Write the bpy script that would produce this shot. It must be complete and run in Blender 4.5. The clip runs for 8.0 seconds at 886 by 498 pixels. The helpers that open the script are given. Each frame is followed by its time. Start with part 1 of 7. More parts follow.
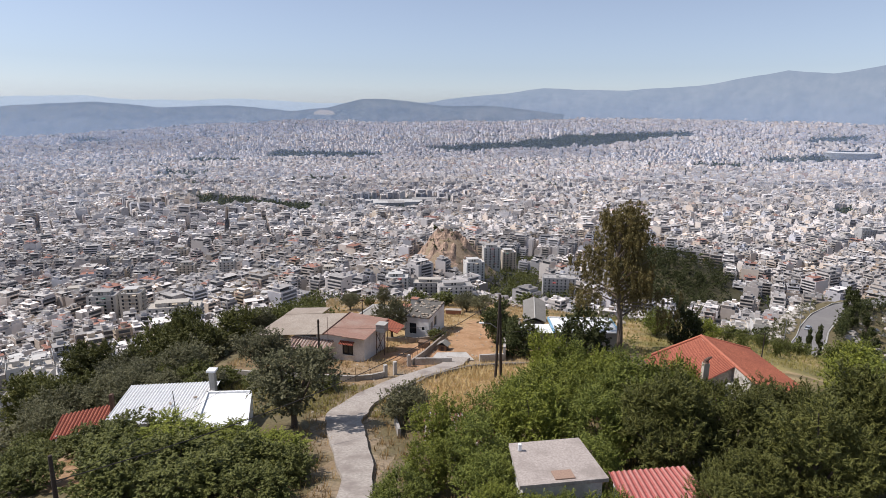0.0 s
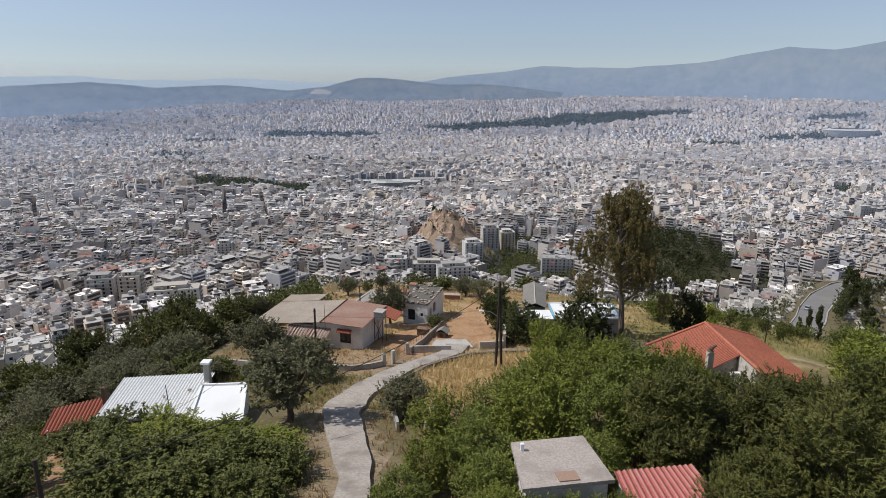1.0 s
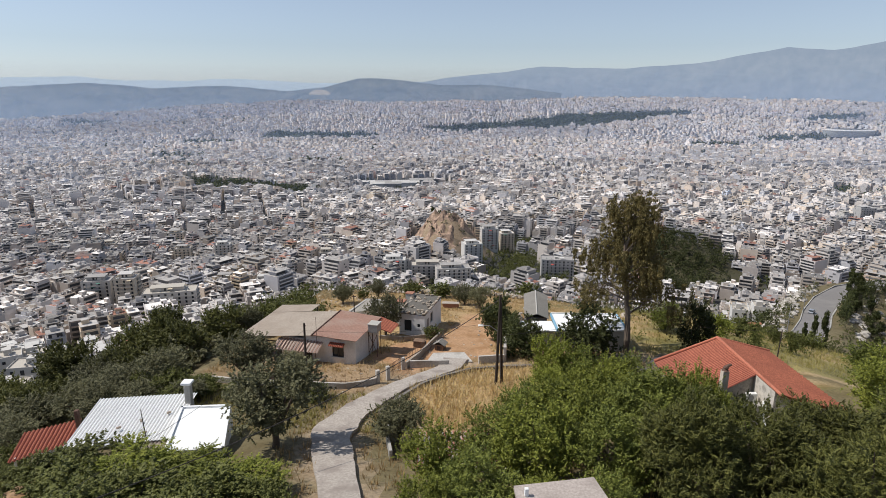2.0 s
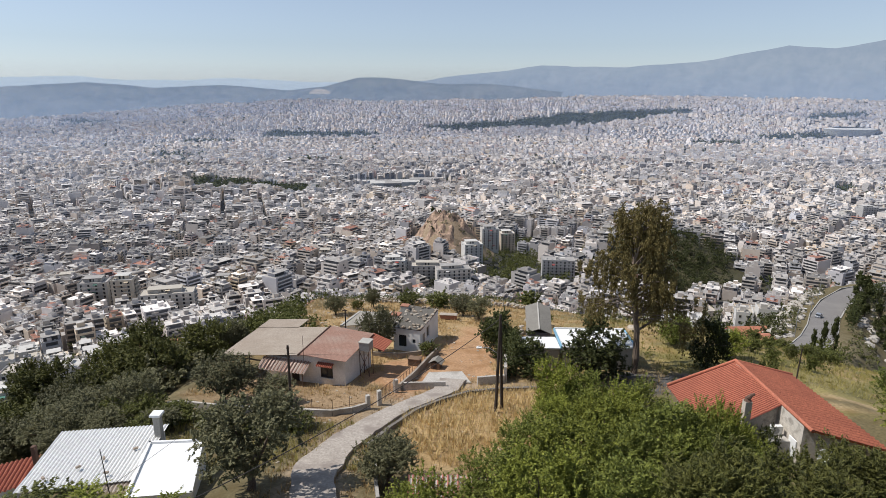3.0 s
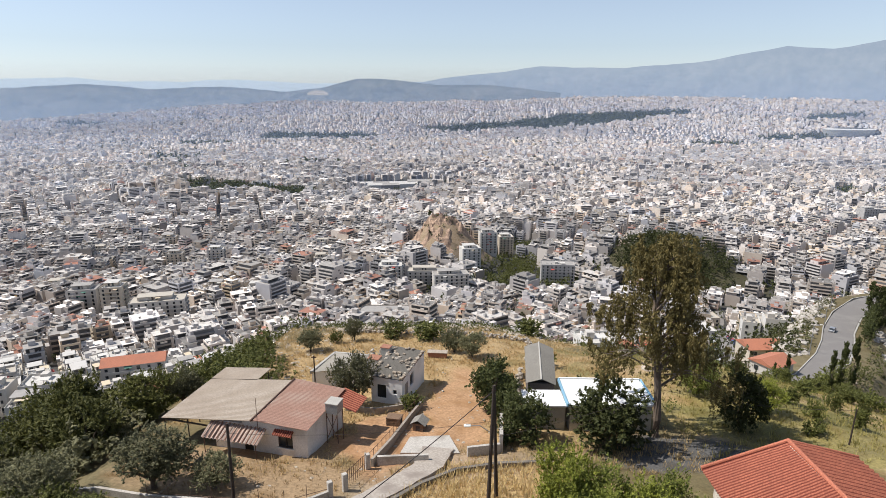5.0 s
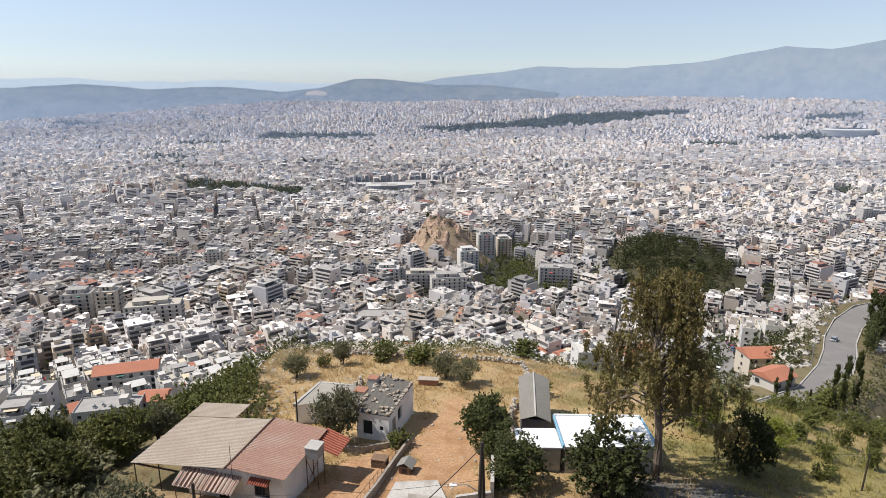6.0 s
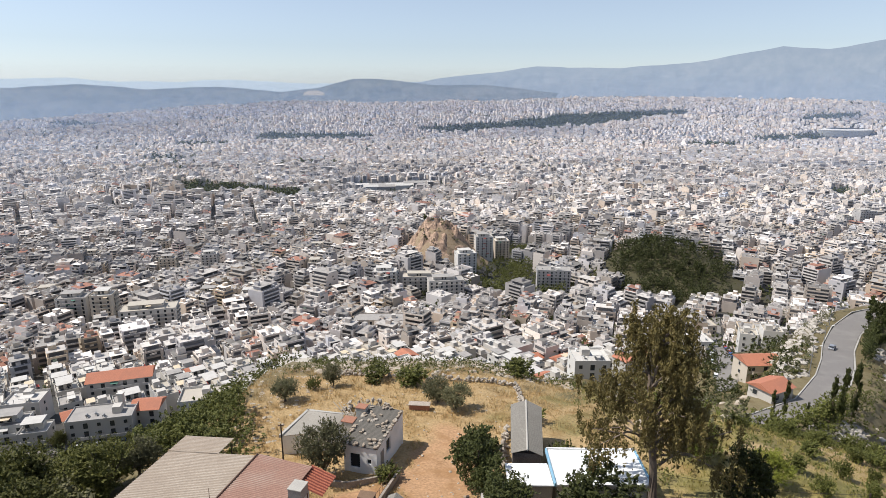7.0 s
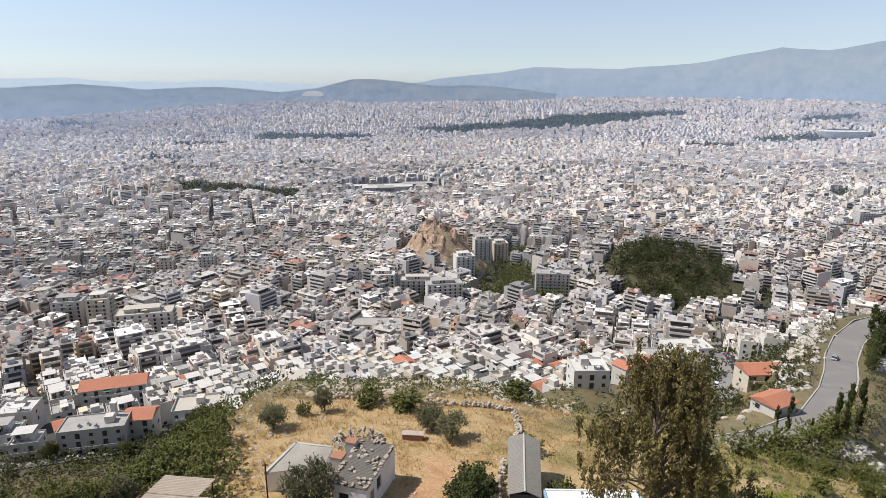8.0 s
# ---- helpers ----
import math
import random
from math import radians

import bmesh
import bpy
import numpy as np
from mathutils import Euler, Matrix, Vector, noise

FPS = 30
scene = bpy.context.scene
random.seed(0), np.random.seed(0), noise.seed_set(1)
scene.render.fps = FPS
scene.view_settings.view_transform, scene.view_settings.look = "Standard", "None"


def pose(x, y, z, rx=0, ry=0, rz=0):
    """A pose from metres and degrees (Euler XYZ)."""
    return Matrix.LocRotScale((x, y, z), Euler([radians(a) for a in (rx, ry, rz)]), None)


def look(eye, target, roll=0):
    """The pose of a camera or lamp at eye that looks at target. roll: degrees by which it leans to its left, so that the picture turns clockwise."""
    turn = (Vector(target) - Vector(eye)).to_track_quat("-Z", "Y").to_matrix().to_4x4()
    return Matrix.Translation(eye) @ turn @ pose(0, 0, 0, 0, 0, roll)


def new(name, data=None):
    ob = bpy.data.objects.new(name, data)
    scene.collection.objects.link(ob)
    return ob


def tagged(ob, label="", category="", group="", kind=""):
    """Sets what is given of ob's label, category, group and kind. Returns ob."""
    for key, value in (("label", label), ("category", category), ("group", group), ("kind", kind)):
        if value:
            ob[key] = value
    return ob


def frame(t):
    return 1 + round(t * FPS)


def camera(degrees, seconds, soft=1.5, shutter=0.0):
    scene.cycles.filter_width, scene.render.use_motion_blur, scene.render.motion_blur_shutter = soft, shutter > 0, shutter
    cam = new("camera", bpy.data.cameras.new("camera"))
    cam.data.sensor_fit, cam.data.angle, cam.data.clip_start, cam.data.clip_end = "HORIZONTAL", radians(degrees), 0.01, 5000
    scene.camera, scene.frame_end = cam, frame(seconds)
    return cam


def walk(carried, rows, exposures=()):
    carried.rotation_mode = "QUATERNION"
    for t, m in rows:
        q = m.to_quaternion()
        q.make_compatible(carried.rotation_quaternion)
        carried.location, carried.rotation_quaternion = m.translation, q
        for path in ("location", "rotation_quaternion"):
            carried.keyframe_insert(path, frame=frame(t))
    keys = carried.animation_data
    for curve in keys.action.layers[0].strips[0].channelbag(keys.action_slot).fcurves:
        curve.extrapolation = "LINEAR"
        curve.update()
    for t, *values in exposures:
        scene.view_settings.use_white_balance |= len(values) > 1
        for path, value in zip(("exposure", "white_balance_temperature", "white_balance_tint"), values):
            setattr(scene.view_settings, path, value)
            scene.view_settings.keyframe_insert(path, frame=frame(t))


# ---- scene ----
cam = camera(72.5, 8.0, soft=0.6)
PATH = [
    (0, (-0.717, 2.933, 28.543), (-0.703, 5.233, 28.018), 0.6),
    (0.5, (-0.747, 3.390, 28.838), (-0.727, 5.672, 28.237), 0.3),
    (1, (-0.710, 4.470, 28.868), (-0.690, 6.752, 28.267), 0.3),
    (1.5, (-0.647, 5.970, 28.885), (-0.624, 8.253, 28.287), 0.3),
    (3, (0.007, 12.392, 29.243), (0.028, 14.674, 28.640), 0.2),
    (3.5, (0.286, 14.999, 29.276), (0.309, 17.281, 28.675), 0.1),
    (4, (0.644, 17.794, 29.336), (0.669, 20.077, 28.735), 0.1),
    (4.5, (1.029, 20.687, 29.467), (1.054, 22.969, 28.868), 0.1),
    (6, (2.427, 27.023, 31.931), (2.458, 29.305, 31.331), 0.1),
    (6.5, (2.923, 28.119, 32.943), (2.957, 30.402, 32.344), 0.1),
    (7, (3.298, 29.191, 34.152), (3.336, 31.473, 33.551), 0.1),
    (7.5, (3.560, 30.848, 35.221), (3.600, 33.130, 34.620), 0.1),
    (8, (3.839, 32.621, 35.959), (3.881, 34.903, 35.359), 0.2),
]
walk(cam, [(t, look(eye, target, roll)) for t, eye, target, roll in PATH], exposures=[(0, -0.07, 6250, 14), (0.5, -0.14, 6200, 14), (1.0, -0.34, 6230, 10), (1.5, -0.24, 6350, 10), (3.0, -0.13, 6300, 10), (3.5, -0.05, 6350, 10), (4.5, 0.11, 6420, 10), (8.0, 0.12, 6450, 10)])

# ---- daylight ----
SUN_EL, SUN_AZ = 55.0, -87.0
world = bpy.data.worlds.new("sky")
scene.world = world
world.use_nodes = True
_nt = world.node_tree
_sky = _nt.nodes.new("ShaderNodeTexSky")
_sky.sky_type = "NISHITA"
_sky.sun_disc = False
_sky.sun_elevation, _sky.sun_rotation = radians(SUN_EL), radians(SUN_AZ)
_sky.altitude, _sky.air_density, _sky.dust_density, _sky.ozone_density = 100, 1.0, 0.35, 1.5
_hs = _nt.nodes.new("ShaderNodeHueSaturation")  # a milky summer sky
_hs.inputs["Saturation"].default_value = 0.52
_mul = _nt.nodes.new("ShaderNodeMixRGB")
_mul.blend_type = "MULTIPLY"
_mul.inputs[0].default_value = 1.0
_mul.inputs[2].default_value = (0.885, 0.965, 1.09, 1)
_nt.links.new(_sky.outputs[0], _hs.inputs["Color"])
_nt.links.new(_hs.outputs[0], _mul.inputs[1])
_nt.links.new(_mul.outputs[0], _nt.nodes["Background"].inputs[0])
_nt.nodes["Background"].inputs[1].default_value = 0.112
sun_data = bpy.data.lights.new("sun", "SUN")
sun_data.energy, sun_data.angle, sun_data.color = 5.0, radians(0.55), (1.0, 0.945, 0.865)
sun = new("sun", sun_data)
_sd = Vector((math.sin(radians(SUN_AZ)) * math.cos(radians(SUN_EL)), math.cos(radians(SUN_AZ)) * math.cos(radians(SUN_EL)), math.sin(radians(SUN_EL))))
sun.matrix_world = look(_sd * 100, (0, 0, 0))


# ---- materials ----
def material(name, colour, rough=0.85, vary=0.12, scale=1.0, bump=0.15, fine=12.0, second=None, amount=0.5, per_object=0.0,
             tint=False, metallic=0.0, spec=0.3, coords="Object", island=0.0):
    """A surface with two scales of variation and fine relief; second: a stain or wear colour laid over in patches."""
    m = bpy.data.materials.new(name)
    m.use_nodes = True
    nt = m.node_tree
    N, L = nt.nodes, nt.links
    b = N["Principled BSDF"]
    b.inputs["Roughness"].default_value, b.inputs["Metallic"].default_value = rough, metallic
    b.inputs["Specular IOR Level"].default_value = spec
    tc = N.new("ShaderNodeTexCoord")
    src = N.new("ShaderNodeNewGeometry").outputs["Position"] if coords == "World" else tc.outputs[coords]
    n1, n2 = N.new("ShaderNodeTexNoise"), N.new("ShaderNodeTexNoise")
    for n, sc, det in ((n1, 0.35 * scale, 6.0), (n2, fine * scale, 6.0)):
        n.inputs["Scale"].default_value, n.inputs["Detail"].default_value = sc, det
        L.new(src, n.inputs["Vector"])
    base = N.new("ShaderNodeMixRGB")
    base.inputs[1].default_value = (*[c * (1 - vary) for c in colour], 1)
    base.inputs[2].default_value = (*[min(1, c * (1 + vary)) for c in colour], 1)
    spread = N.new("ShaderNodeMapRange")
    spread.inputs[1].default_value, spread.inputs[2].default_value = 0.3, 0.7
    L.new(n2.outputs[0], spread.inputs[0])
    L.new(spread.outputs[0], base.inputs[0])
    out = base.outputs[0]
    if second:
        ramp = N.new("ShaderNodeMapRange")
        ramp.inputs[1].default_value, ramp.inputs[2].default_value = 0.48, 0.66
        ramp.inputs[4].default_value = amount
        L.new(n1.outputs[0], ramp.inputs[0])
        mx = N.new("ShaderNodeMixRGB")
        mx.inputs[2].default_value = (*second, 1)
        L.new(ramp.outputs[0], mx.inputs[0])
        L.new(out, mx.inputs[1])
        out = mx.outputs[0]
    rnd = None
    if per_object or island:
        rnd = (N.new("ShaderNodeObjectInfo").outputs["Random"] if per_object else N.new("ShaderNodeNewGeometry").outputs["Random Per Island"])
    if rnd:
        mr = N.new("ShaderNodeMapRange")
        k = per_object or island
        mr.inputs[3].default_value, mr.inputs[4].default_value = 1 - k, 1 + k
        L.new(rnd, mr.inputs[0])
        hv = N.new("ShaderNodeHueSaturation")
        L.new(mr.outputs[0], hv.inputs["Value"])
        L.new(out, hv.inputs["Color"])
        out = hv.outputs[0]
    if tint:
        at = N.new("ShaderNodeAttribute")
        at.attribute_name = "tint"
        mt = N.new("ShaderNodeMixRGB")
        mt.blend_type = "MULTIPLY"
        mt.inputs[0].default_value = 1
        L.new(out, mt.inputs[1])
        L.new(at.outputs["Color"], mt.inputs[2])
        out = mt.outputs[0]
    L.new(out, b.inputs["Base Color"])
    if bump:
        bp = N.new("ShaderNodeBump")
        bp.inputs["Strength"].default_value, bp.inputs["Distance"].default_value = bump, 0.05
        L.new(n2.outputs[0], bp.inputs["Height"])
        L.new(bp.outputs[0], b.inputs["Normal"])
    return m


def leaf_material(name, colour, other, rough=0.6):
    """Leaves: two greens by clump, with some light coming through."""
    m = bpy.data.materials.new(name)
    m.use_nodes = True
    N, L = m.node_tree.nodes, m.node_tree.links
    b = N["Principled BSDF"]
    b.inputs["Roughness"].default_value = rough
    b.inputs["Specular IOR Level"].default_value = 0.25
    g, nz, tc = N.new("ShaderNodeNewGeometry"), N.new("ShaderNodeTexNoise"), N.new("ShaderNodeTexCoord")
    nz.inputs["Scale"].default_value = 0.9
    L.new(tc.outputs["Object"], nz.inputs["Vector"])
    ad = N.new("ShaderNodeMath")
    ad.operation = "MULTIPLY_ADD"
    ad.inputs[1].default_value, ad.inputs[2].default_value = 0.55, -0.08
    L.new(g.outputs["Random Per Island"], ad.inputs[0])
    ad2 = N.new("ShaderNodeMath")
    ad2.operation = "MULTIPLY_ADD"
    ad2.inputs[1].default_value = 0.7
    L.new(nz.outputs[0], ad2.inputs[0])
    L.new(ad.outputs[0], ad2.inputs[2])
    mx = N.new("ShaderNodeMixRGB")
    mx.inputs[1].default_value, mx.inputs[2].default_value = (*colour, 1), (*other, 1)
    L.new(ad2.outputs[0], mx.inputs[0])
    oi = N.new("ShaderNodeObjectInfo")
    mr = N.new("ShaderNodeMapRange")
    mr.inputs[3].default_value, mr.inputs[4].default_value = 0.8, 1.2
    L.new(oi.outputs["Random"], mr.inputs[0])
    hv = N.new("ShaderNodeHueSaturation")
    L.new(mr.outputs[0], hv.inputs["Value"])
    L.new(mx.outputs[0], hv.inputs["Color"])
    L.new(hv.outputs[0], b.inputs["Base Color"])
    tr = N.new("ShaderNodeBsdfTranslucent")
    L.new(hv.outputs[0], tr.inputs["Color"])
    ms = N.new("ShaderNodeMixShader")
    ms.inputs[0].default_value = 0.2
    L.new(b.outputs[0], ms.inputs[1])
    L.new(tr.outputs[0], ms.inputs[2])
    L.new(ms.outputs[0], N["Material Output"].inputs[0])
    return m


M_WALL = material("white_render", (0.72, 0.70, 0.66), vary=0.06, second=(0.52, 0.48, 0.42), amount=0.35, per_object=0.0)
M_CITY = material("city_render", (0.61, 0.575, 0.55), vary=0.05, tint=True, bump=0.0, second=(0.44, 0.41, 0.385), amount=0.3, scale=0.3, coords="World")
M_CITYROOF = material("roof_screed", (0.46, 0.44, 0.42), vary=0.10, tint=True, bump=0.0, second=(0.27, 0.26, 0.25), amount=0.7, scale=0.9, coords="World")
# glazing, with the shade of balcony recesses put into its dark colour
M_SHADED_GLASS = material("dark_glazing", (0.075, 0.075, 0.078), rough=0.4, vary=0.3, bump=0, coords="World", tint=True)
M_TILE = material("red_roof_tile", (0.43, 0.15, 0.09), vary=0.28, second=(0.30, 0.105, 0.07), amount=0.5, fine=9)
M_GLASS = material("window_glass", (0.03, 0.035, 0.04), rough=0.08, vary=0.2, bump=0, spec=0.6)
M_CONCRETE = material("concrete", (0.42, 0.40, 0.36), vary=0.14, second=(0.28, 0.26, 0.24), amount=0.5)
M_ASPHALT = material("pale_asphalt", (0.205, 0.19, 0.178), vary=0.16, second=(0.25, 0.235, 0.215), amount=0.6, scale=0.6, fine=30, coords="World")
M_LANE = material("worn_concrete_lane", (0.37, 0.325, 0.28), vary=0.22, second=(0.25, 0.21, 0.18), amount=0.9, scale=1.6, fine=3.5, coords="World")
M_BARK = material("bark", (0.13, 0.10, 0.075), vary=0.3, fine=20, bump=0.4)
M_WOOD = material("dark_creosoted_wood", (0.055, 0.042, 0.035), vary=0.3, fine=18, bump=0.3)
M_METAL = material("painted_metal", (0.30, 0.30, 0.30), rough=0.5, vary=0.15, metallic=0.4)
M_WHITE = material("white_coated_roof", (0.80, 0.80, 0.79), rough=0.6, vary=0.04, second=(0.70, 0.69, 0.66), amount=0.4)
L_OLIVE = leaf_material("olive_leaves", (0.060, 0.061, 0.027), (0.220, 0.208, 0.108))
L_PINE = leaf_material("pine_needles", (0.026, 0.036, 0.009), (0.175, 0.170, 0.042))
L_BROAD = leaf_material("broad_leaves", (0.045, 0.066, 0.008), (0.310, 0.325, 0.052))
L_DARK = leaf_material("dark_leaves", (0.022, 0.030, 0.010), (0.105, 0.115, 0.034))
L_FEATHER = leaf_material("feathery_leaves", (0.038, 0.058, 0.010), (0.260, 0.280, 0.055))
L_SCRUB = leaf_material("scrub_leaves", (0.036, 0.046, 0.010), (0.190, 0.195, 0.050))
L_EUC = leaf_material("eucalyptus_leaves", (0.068, 0.059, 0.020), (0.300, 0.235, 0.084))
L_GRASS = leaf_material("dry_grass", (0.38, 0.27, 0.13), (0.62, 0.46, 0.23))


# ---- helpers ----
def mesh_from(name, V, F, mats, idx=None, tint=None, smooth=False):
    """A mesh from arrays of vertices and quads (or triangles)."""
    V, F = np.asarray(V, np.float32), np.asarray(F, np.int32)
    me = bpy.data.meshes.new(name)
    n, k = F.shape
    me.vertices.add(len(V))
    me.vertices.foreach_set("co", V.ravel())
    me.loops.add(n * k)
    me.loops.foreach_set("vertex_index", F.ravel())
    me.polygons.add(n)
    me.polygons.foreach_set("loop_start", np.arange(n, dtype=np.int32) * k)
    for m in mats:
        me.materials.append(m)
    if idx is not None:
        me.polygons.foreach_set("material_index", np.asarray(idx, np.int32))
    me.update(calc_edges=True)
    if tint is not None:
        a = me.attributes.new("tint", "FLOAT_COLOR", "FACE")
        a.data.foreach_set("color", np.c_[np.asarray(tint, np.float32), np.ones(n, np.float32)].ravel())
    me.polygons.foreach_set("use_smooth", np.full(n, bool(smooth)))
    me.validate()
    return me


BOX_V = np.array([[-1, -1, 0], [1, -1, 0], [1, 1, 0], [-1, 1, 0], [-1, -1, 1], [1, -1, 1], [1, 1, 1], [-1, 1, 1]], float)
BOX_F = np.array([[0, 1, 5, 4], [1, 2, 6, 5], [2, 3, 7, 6], [3, 0, 4, 7], [4, 5, 6, 7]])


class Boxes:
    """Collects many upright boxes at once: base centre, half width and depth, height, turn, side and top materials, tint."""

    def __init__(self):
        self.rows = []

    def add(self, origin, rot, off, half, height, side, top, tint, toptint=None):
        n = len(origin)
        full = lambda a, k: np.broadcast_to(np.asarray(a, float), (n, k)) if k > 1 else np.broadcast_to(np.asarray(a, float), (n,))[:, None]
        self.rows.append(np.hstack([full(origin, 3), full(rot, 1), full(off, 3), full(half, 2), full(height, 1), full(side, 1), full(top, 1),
                                    full(tint, 3), full(tint if toptint is None else toptint, 3)]))

    def mesh(self, name, mats):
        R = np.vstack(self.rows)
        n = len(R)
        v = BOX_V[None] * np.stack([R[:, 7], R[:, 8], R[:, 9]], 1)[:, None] + R[:, None, 4:7]
        c, s = np.cos(R[:, 3])[:, None], np.sin(R[:, 3])[:, None]
        V = np.stack([v[..., 0] * c - v[..., 1] * s, v[..., 0] * s + v[..., 1] * c, v[..., 2]], -1) + R[:, None, 0:3]
        F = BOX_F[None] + (np.arange(n) * 8)[:, None, None]
        idx = np.stack([R[:, 10]] * 4 + [R[:, 11]], 1)
        tint = np.stack([R[:, 12:15]] * 4 + [R[:, 15:18]], 1)
        return mesh_from(name, V.reshape(-1, 3), F.reshape(-1, 4), mats, idx.ravel(), tint.reshape(-1, 3))


def empty(name, m):
    ob = new(name)
    ob.matrix_world = m
    ob.empty_display_size = 0.3
    return ob


def part(name, me, parent, m=None, label=""):
    ob = new(name, me)
    ob.parent = parent
    if m is not None:
        ob.matrix_basis = m
    if label:
        tagged(ob, label)
    return ob


def bm_mesh(name, bm, mat):
    bmesh.ops.recalc_face_normals(bm, faces=bm.faces)
    bm.faces.index_update()
    me = bpy.data.meshes.new(name)
    bm.to_mesh(me)
    bm.free()
    for m in (mat if isinstance(mat, (list, tuple)) else [mat]):
        me.materials.append(m)
    return me


def box(bm, x0, y0, z0, x1, y1, z1, bevel=0.0, m=None):
    r = bmesh.ops.create_cube(bm, size=1.0)
    t = Matrix.LocRotScale(((x0 + x1) / 2, (y0 + y1) / 2, (z0 + z1) / 2), None, (abs(x1 - x0), abs(y1 - y0), abs(z1 - z0)))
    bmesh.ops.transform(bm, matrix=(m @ t if m else t), verts=r["verts"])
    if bevel:
        es = list({e for v in r["verts"] for e in v.link_edges})
        bmesh.ops.bevel(bm, geom=es, offset=bevel, segments=1, affect="EDGES")
    return bm


def box_mesh(name, dims, mat, bevel=0.02):
    return bm_mesh(name, box(bmesh.new(), *dims, bevel=bevel), mat)


def tube(bm, pts, radii, sides=8):
    """A tapering tube along points."""
    rings = []
    for i, p in enumerate(pts):
        p = Vector(p)
        d = (Vector(pts[min(i + 1, len(pts) - 1)]) - Vector(pts[max(i - 1, 0)])).normalized()
        q = d.to_track_quat("Z", "Y")
        rings.append([bm.verts.new(p + q @ Vector((radii[i] * math.cos(a), radii[i] * math.sin(a), 0))) for a in [2 * math.pi * k / sides for k in range(sides)]])
    for a, b in zip(rings, rings[1:]):
        for k in range(sides):
            bm.faces.new((a[k], a[(k + 1) % sides], b[(k + 1) % sides], b[k]))
    bm.faces.new(rings[0][::-1])
    bm.faces.new(rings[-1])
    return bm


# ---- terrain ----
KY = np.array([-400, -71, 0, 23.6, 32, 50.7, 59, 68.4, 79, 94.4, 111, 124, 153, 189, 236, 283, 428, 708, 1180, 2300, 3400, 4850, 6000.0])
KZ = np.array([33, 19, 14.2, 10, 7.7, 2.8, 2.1, 0.4, -1.2, -3, -6, -10.6, -31, -54, -78, -94, -132, -168, -203, -228, -215, -102, -60.0])


def bump2(x, y, cx, cy, rx, ry, h):
    return h * np.exp(-(((x - cx) / rx) ** 2 + ((y - cy) / ry) ** 2))


def soft(x):
    """A smooth 0 to 1 step."""
    x = np.clip(x, 0, 1)
    return x * x * (3 - 2 * x)


ROAD = np.array([[60, 144, -36.5], [78, 151, -38.3], [95, 160.6, -40], [112, 177.5, -42], [124, 193, -44.6], [136, 210.5, -47.5], [152, 230, -49.5], [174, 251, -52], [205, 268, -55], [245, 280, -59]])


def along_road(x, y):
    """Distance from the hill road's middle line, and its level there."""
    best, lev = np.full(np.shape(x), 1e9), np.zeros(np.shape(x))
    for a, b in zip(ROAD, ROAD[1:]):
        d = b[:2] - a[:2]
        t = np.clip(((x - a[0]) * d[0] + (y - a[1]) * d[1]) / (d @ d), 0, 1)
        r = np.hypot(x - a[0] - t * d[0], y - a[1] - t * d[1])
        k = r < best
        best, lev = np.where(k, r, best), np.where(k, a[2] + t * (b[2] - a[2]), lev)
    return best, lev


def height(x, y):
    x, y = np.asarray(x, float), np.asarray(y, float)
    far = soft((y - 180) / 470)
    d = np.where(y > 0, np.hypot(x * 0.8 * far, y), y)
    d = d + np.clip((x - 9.5) * 0.6, 0, 30) * soft((y - 80) / 30) * (1 - soft((y - 200) / 170))
    z = np.interp(d, KY, KZ)
    fade = 1 - 0.84 * soft((y - 130) / 120)
    z = z - np.clip((0.45 + 0.35 * soft((y - 72) / 25)) * (-x - 25 + 4 * soft((y - 80) / 20)), 0, 52) * fade
    z = z - np.clip(0.25 * (x - 38), 0, 24) * (1 - soft((y - 95) / 95))
    bearing = np.clip(x / np.maximum(y, 1), -0.8, 0.8)
    z = z + soft((d - 3000) / 1850) * np.interp(bearing, [-0.75, -0.5, -0.25, 0, 0.4, 0.75], [-10, 20, 70, 60, 100, 112])
    z = z + bump2(x, y, 177, 236, 65, 70, 30)
    z = z + bump2(x, y, 55, 214, 28, 26, 19) + bump2(x, y, -40, 172, 24, 20, 12)
    z = z + bump2(x, y, 9, 714, 44, 46, 58) + bump2(x, y, -560, 1440, 200, 110, 32)
    z = z + bump2(x, y, 250, 650, 78, 80, 42)
    z = z + 1.2 * np.sin(x * 0.021 + 1) * np.sin(y * 0.017) * soft((y - 120) / 200)
    r, lev = along_road(x, y)
    k = 1 - soft((r - 8.5) / 16)
    return z * (1 - k) + (lev - 0.35) * k


def height_at(x, y):
    return float(height(x, y))


# ---- ground ----
_r = np.concatenate([np.linspace(0.5, 100, 165), np.geomspace(101, 5200, 190)])
_a = np.radians(np.concatenate([np.linspace(-50, 230, 330, endpoint=False), np.linspace(230, 310, 24, endpoint=False)]))
_X = np.concatenate([_r[:, None] * np.cos(_a)[None]]) + 0.0
_Y = 60 + _r[:, None] * np.sin(_a)[None]
_rough = np.array([[noise.fractal((x * 0.35, y * 0.35, 0), 1.0, 2.0, 4) for x, y in zip(rx, ry)] for rx, ry in zip(_X[:190], _Y[:190])])
_Z = height(_X, _Y)
LANE_MID = ((-5.0, 30), (-5.2, 33), (-6, 38), (-7.2, 42.5), (-8.2, 46), (-8.6, 50), (-7.6, 53.5), (-6.4, 55.4), (-5.4, 57), (-4.2, 58.8), (-2.6, 61), (-0.6, 63.2), (1.4, 64.8), (3.6, 65.8), (7, 66.6))
_lane = np.min([np.hypot(_X[:190] - x, _Y[:190] - y) for x, y in LANE_MID], axis=0)
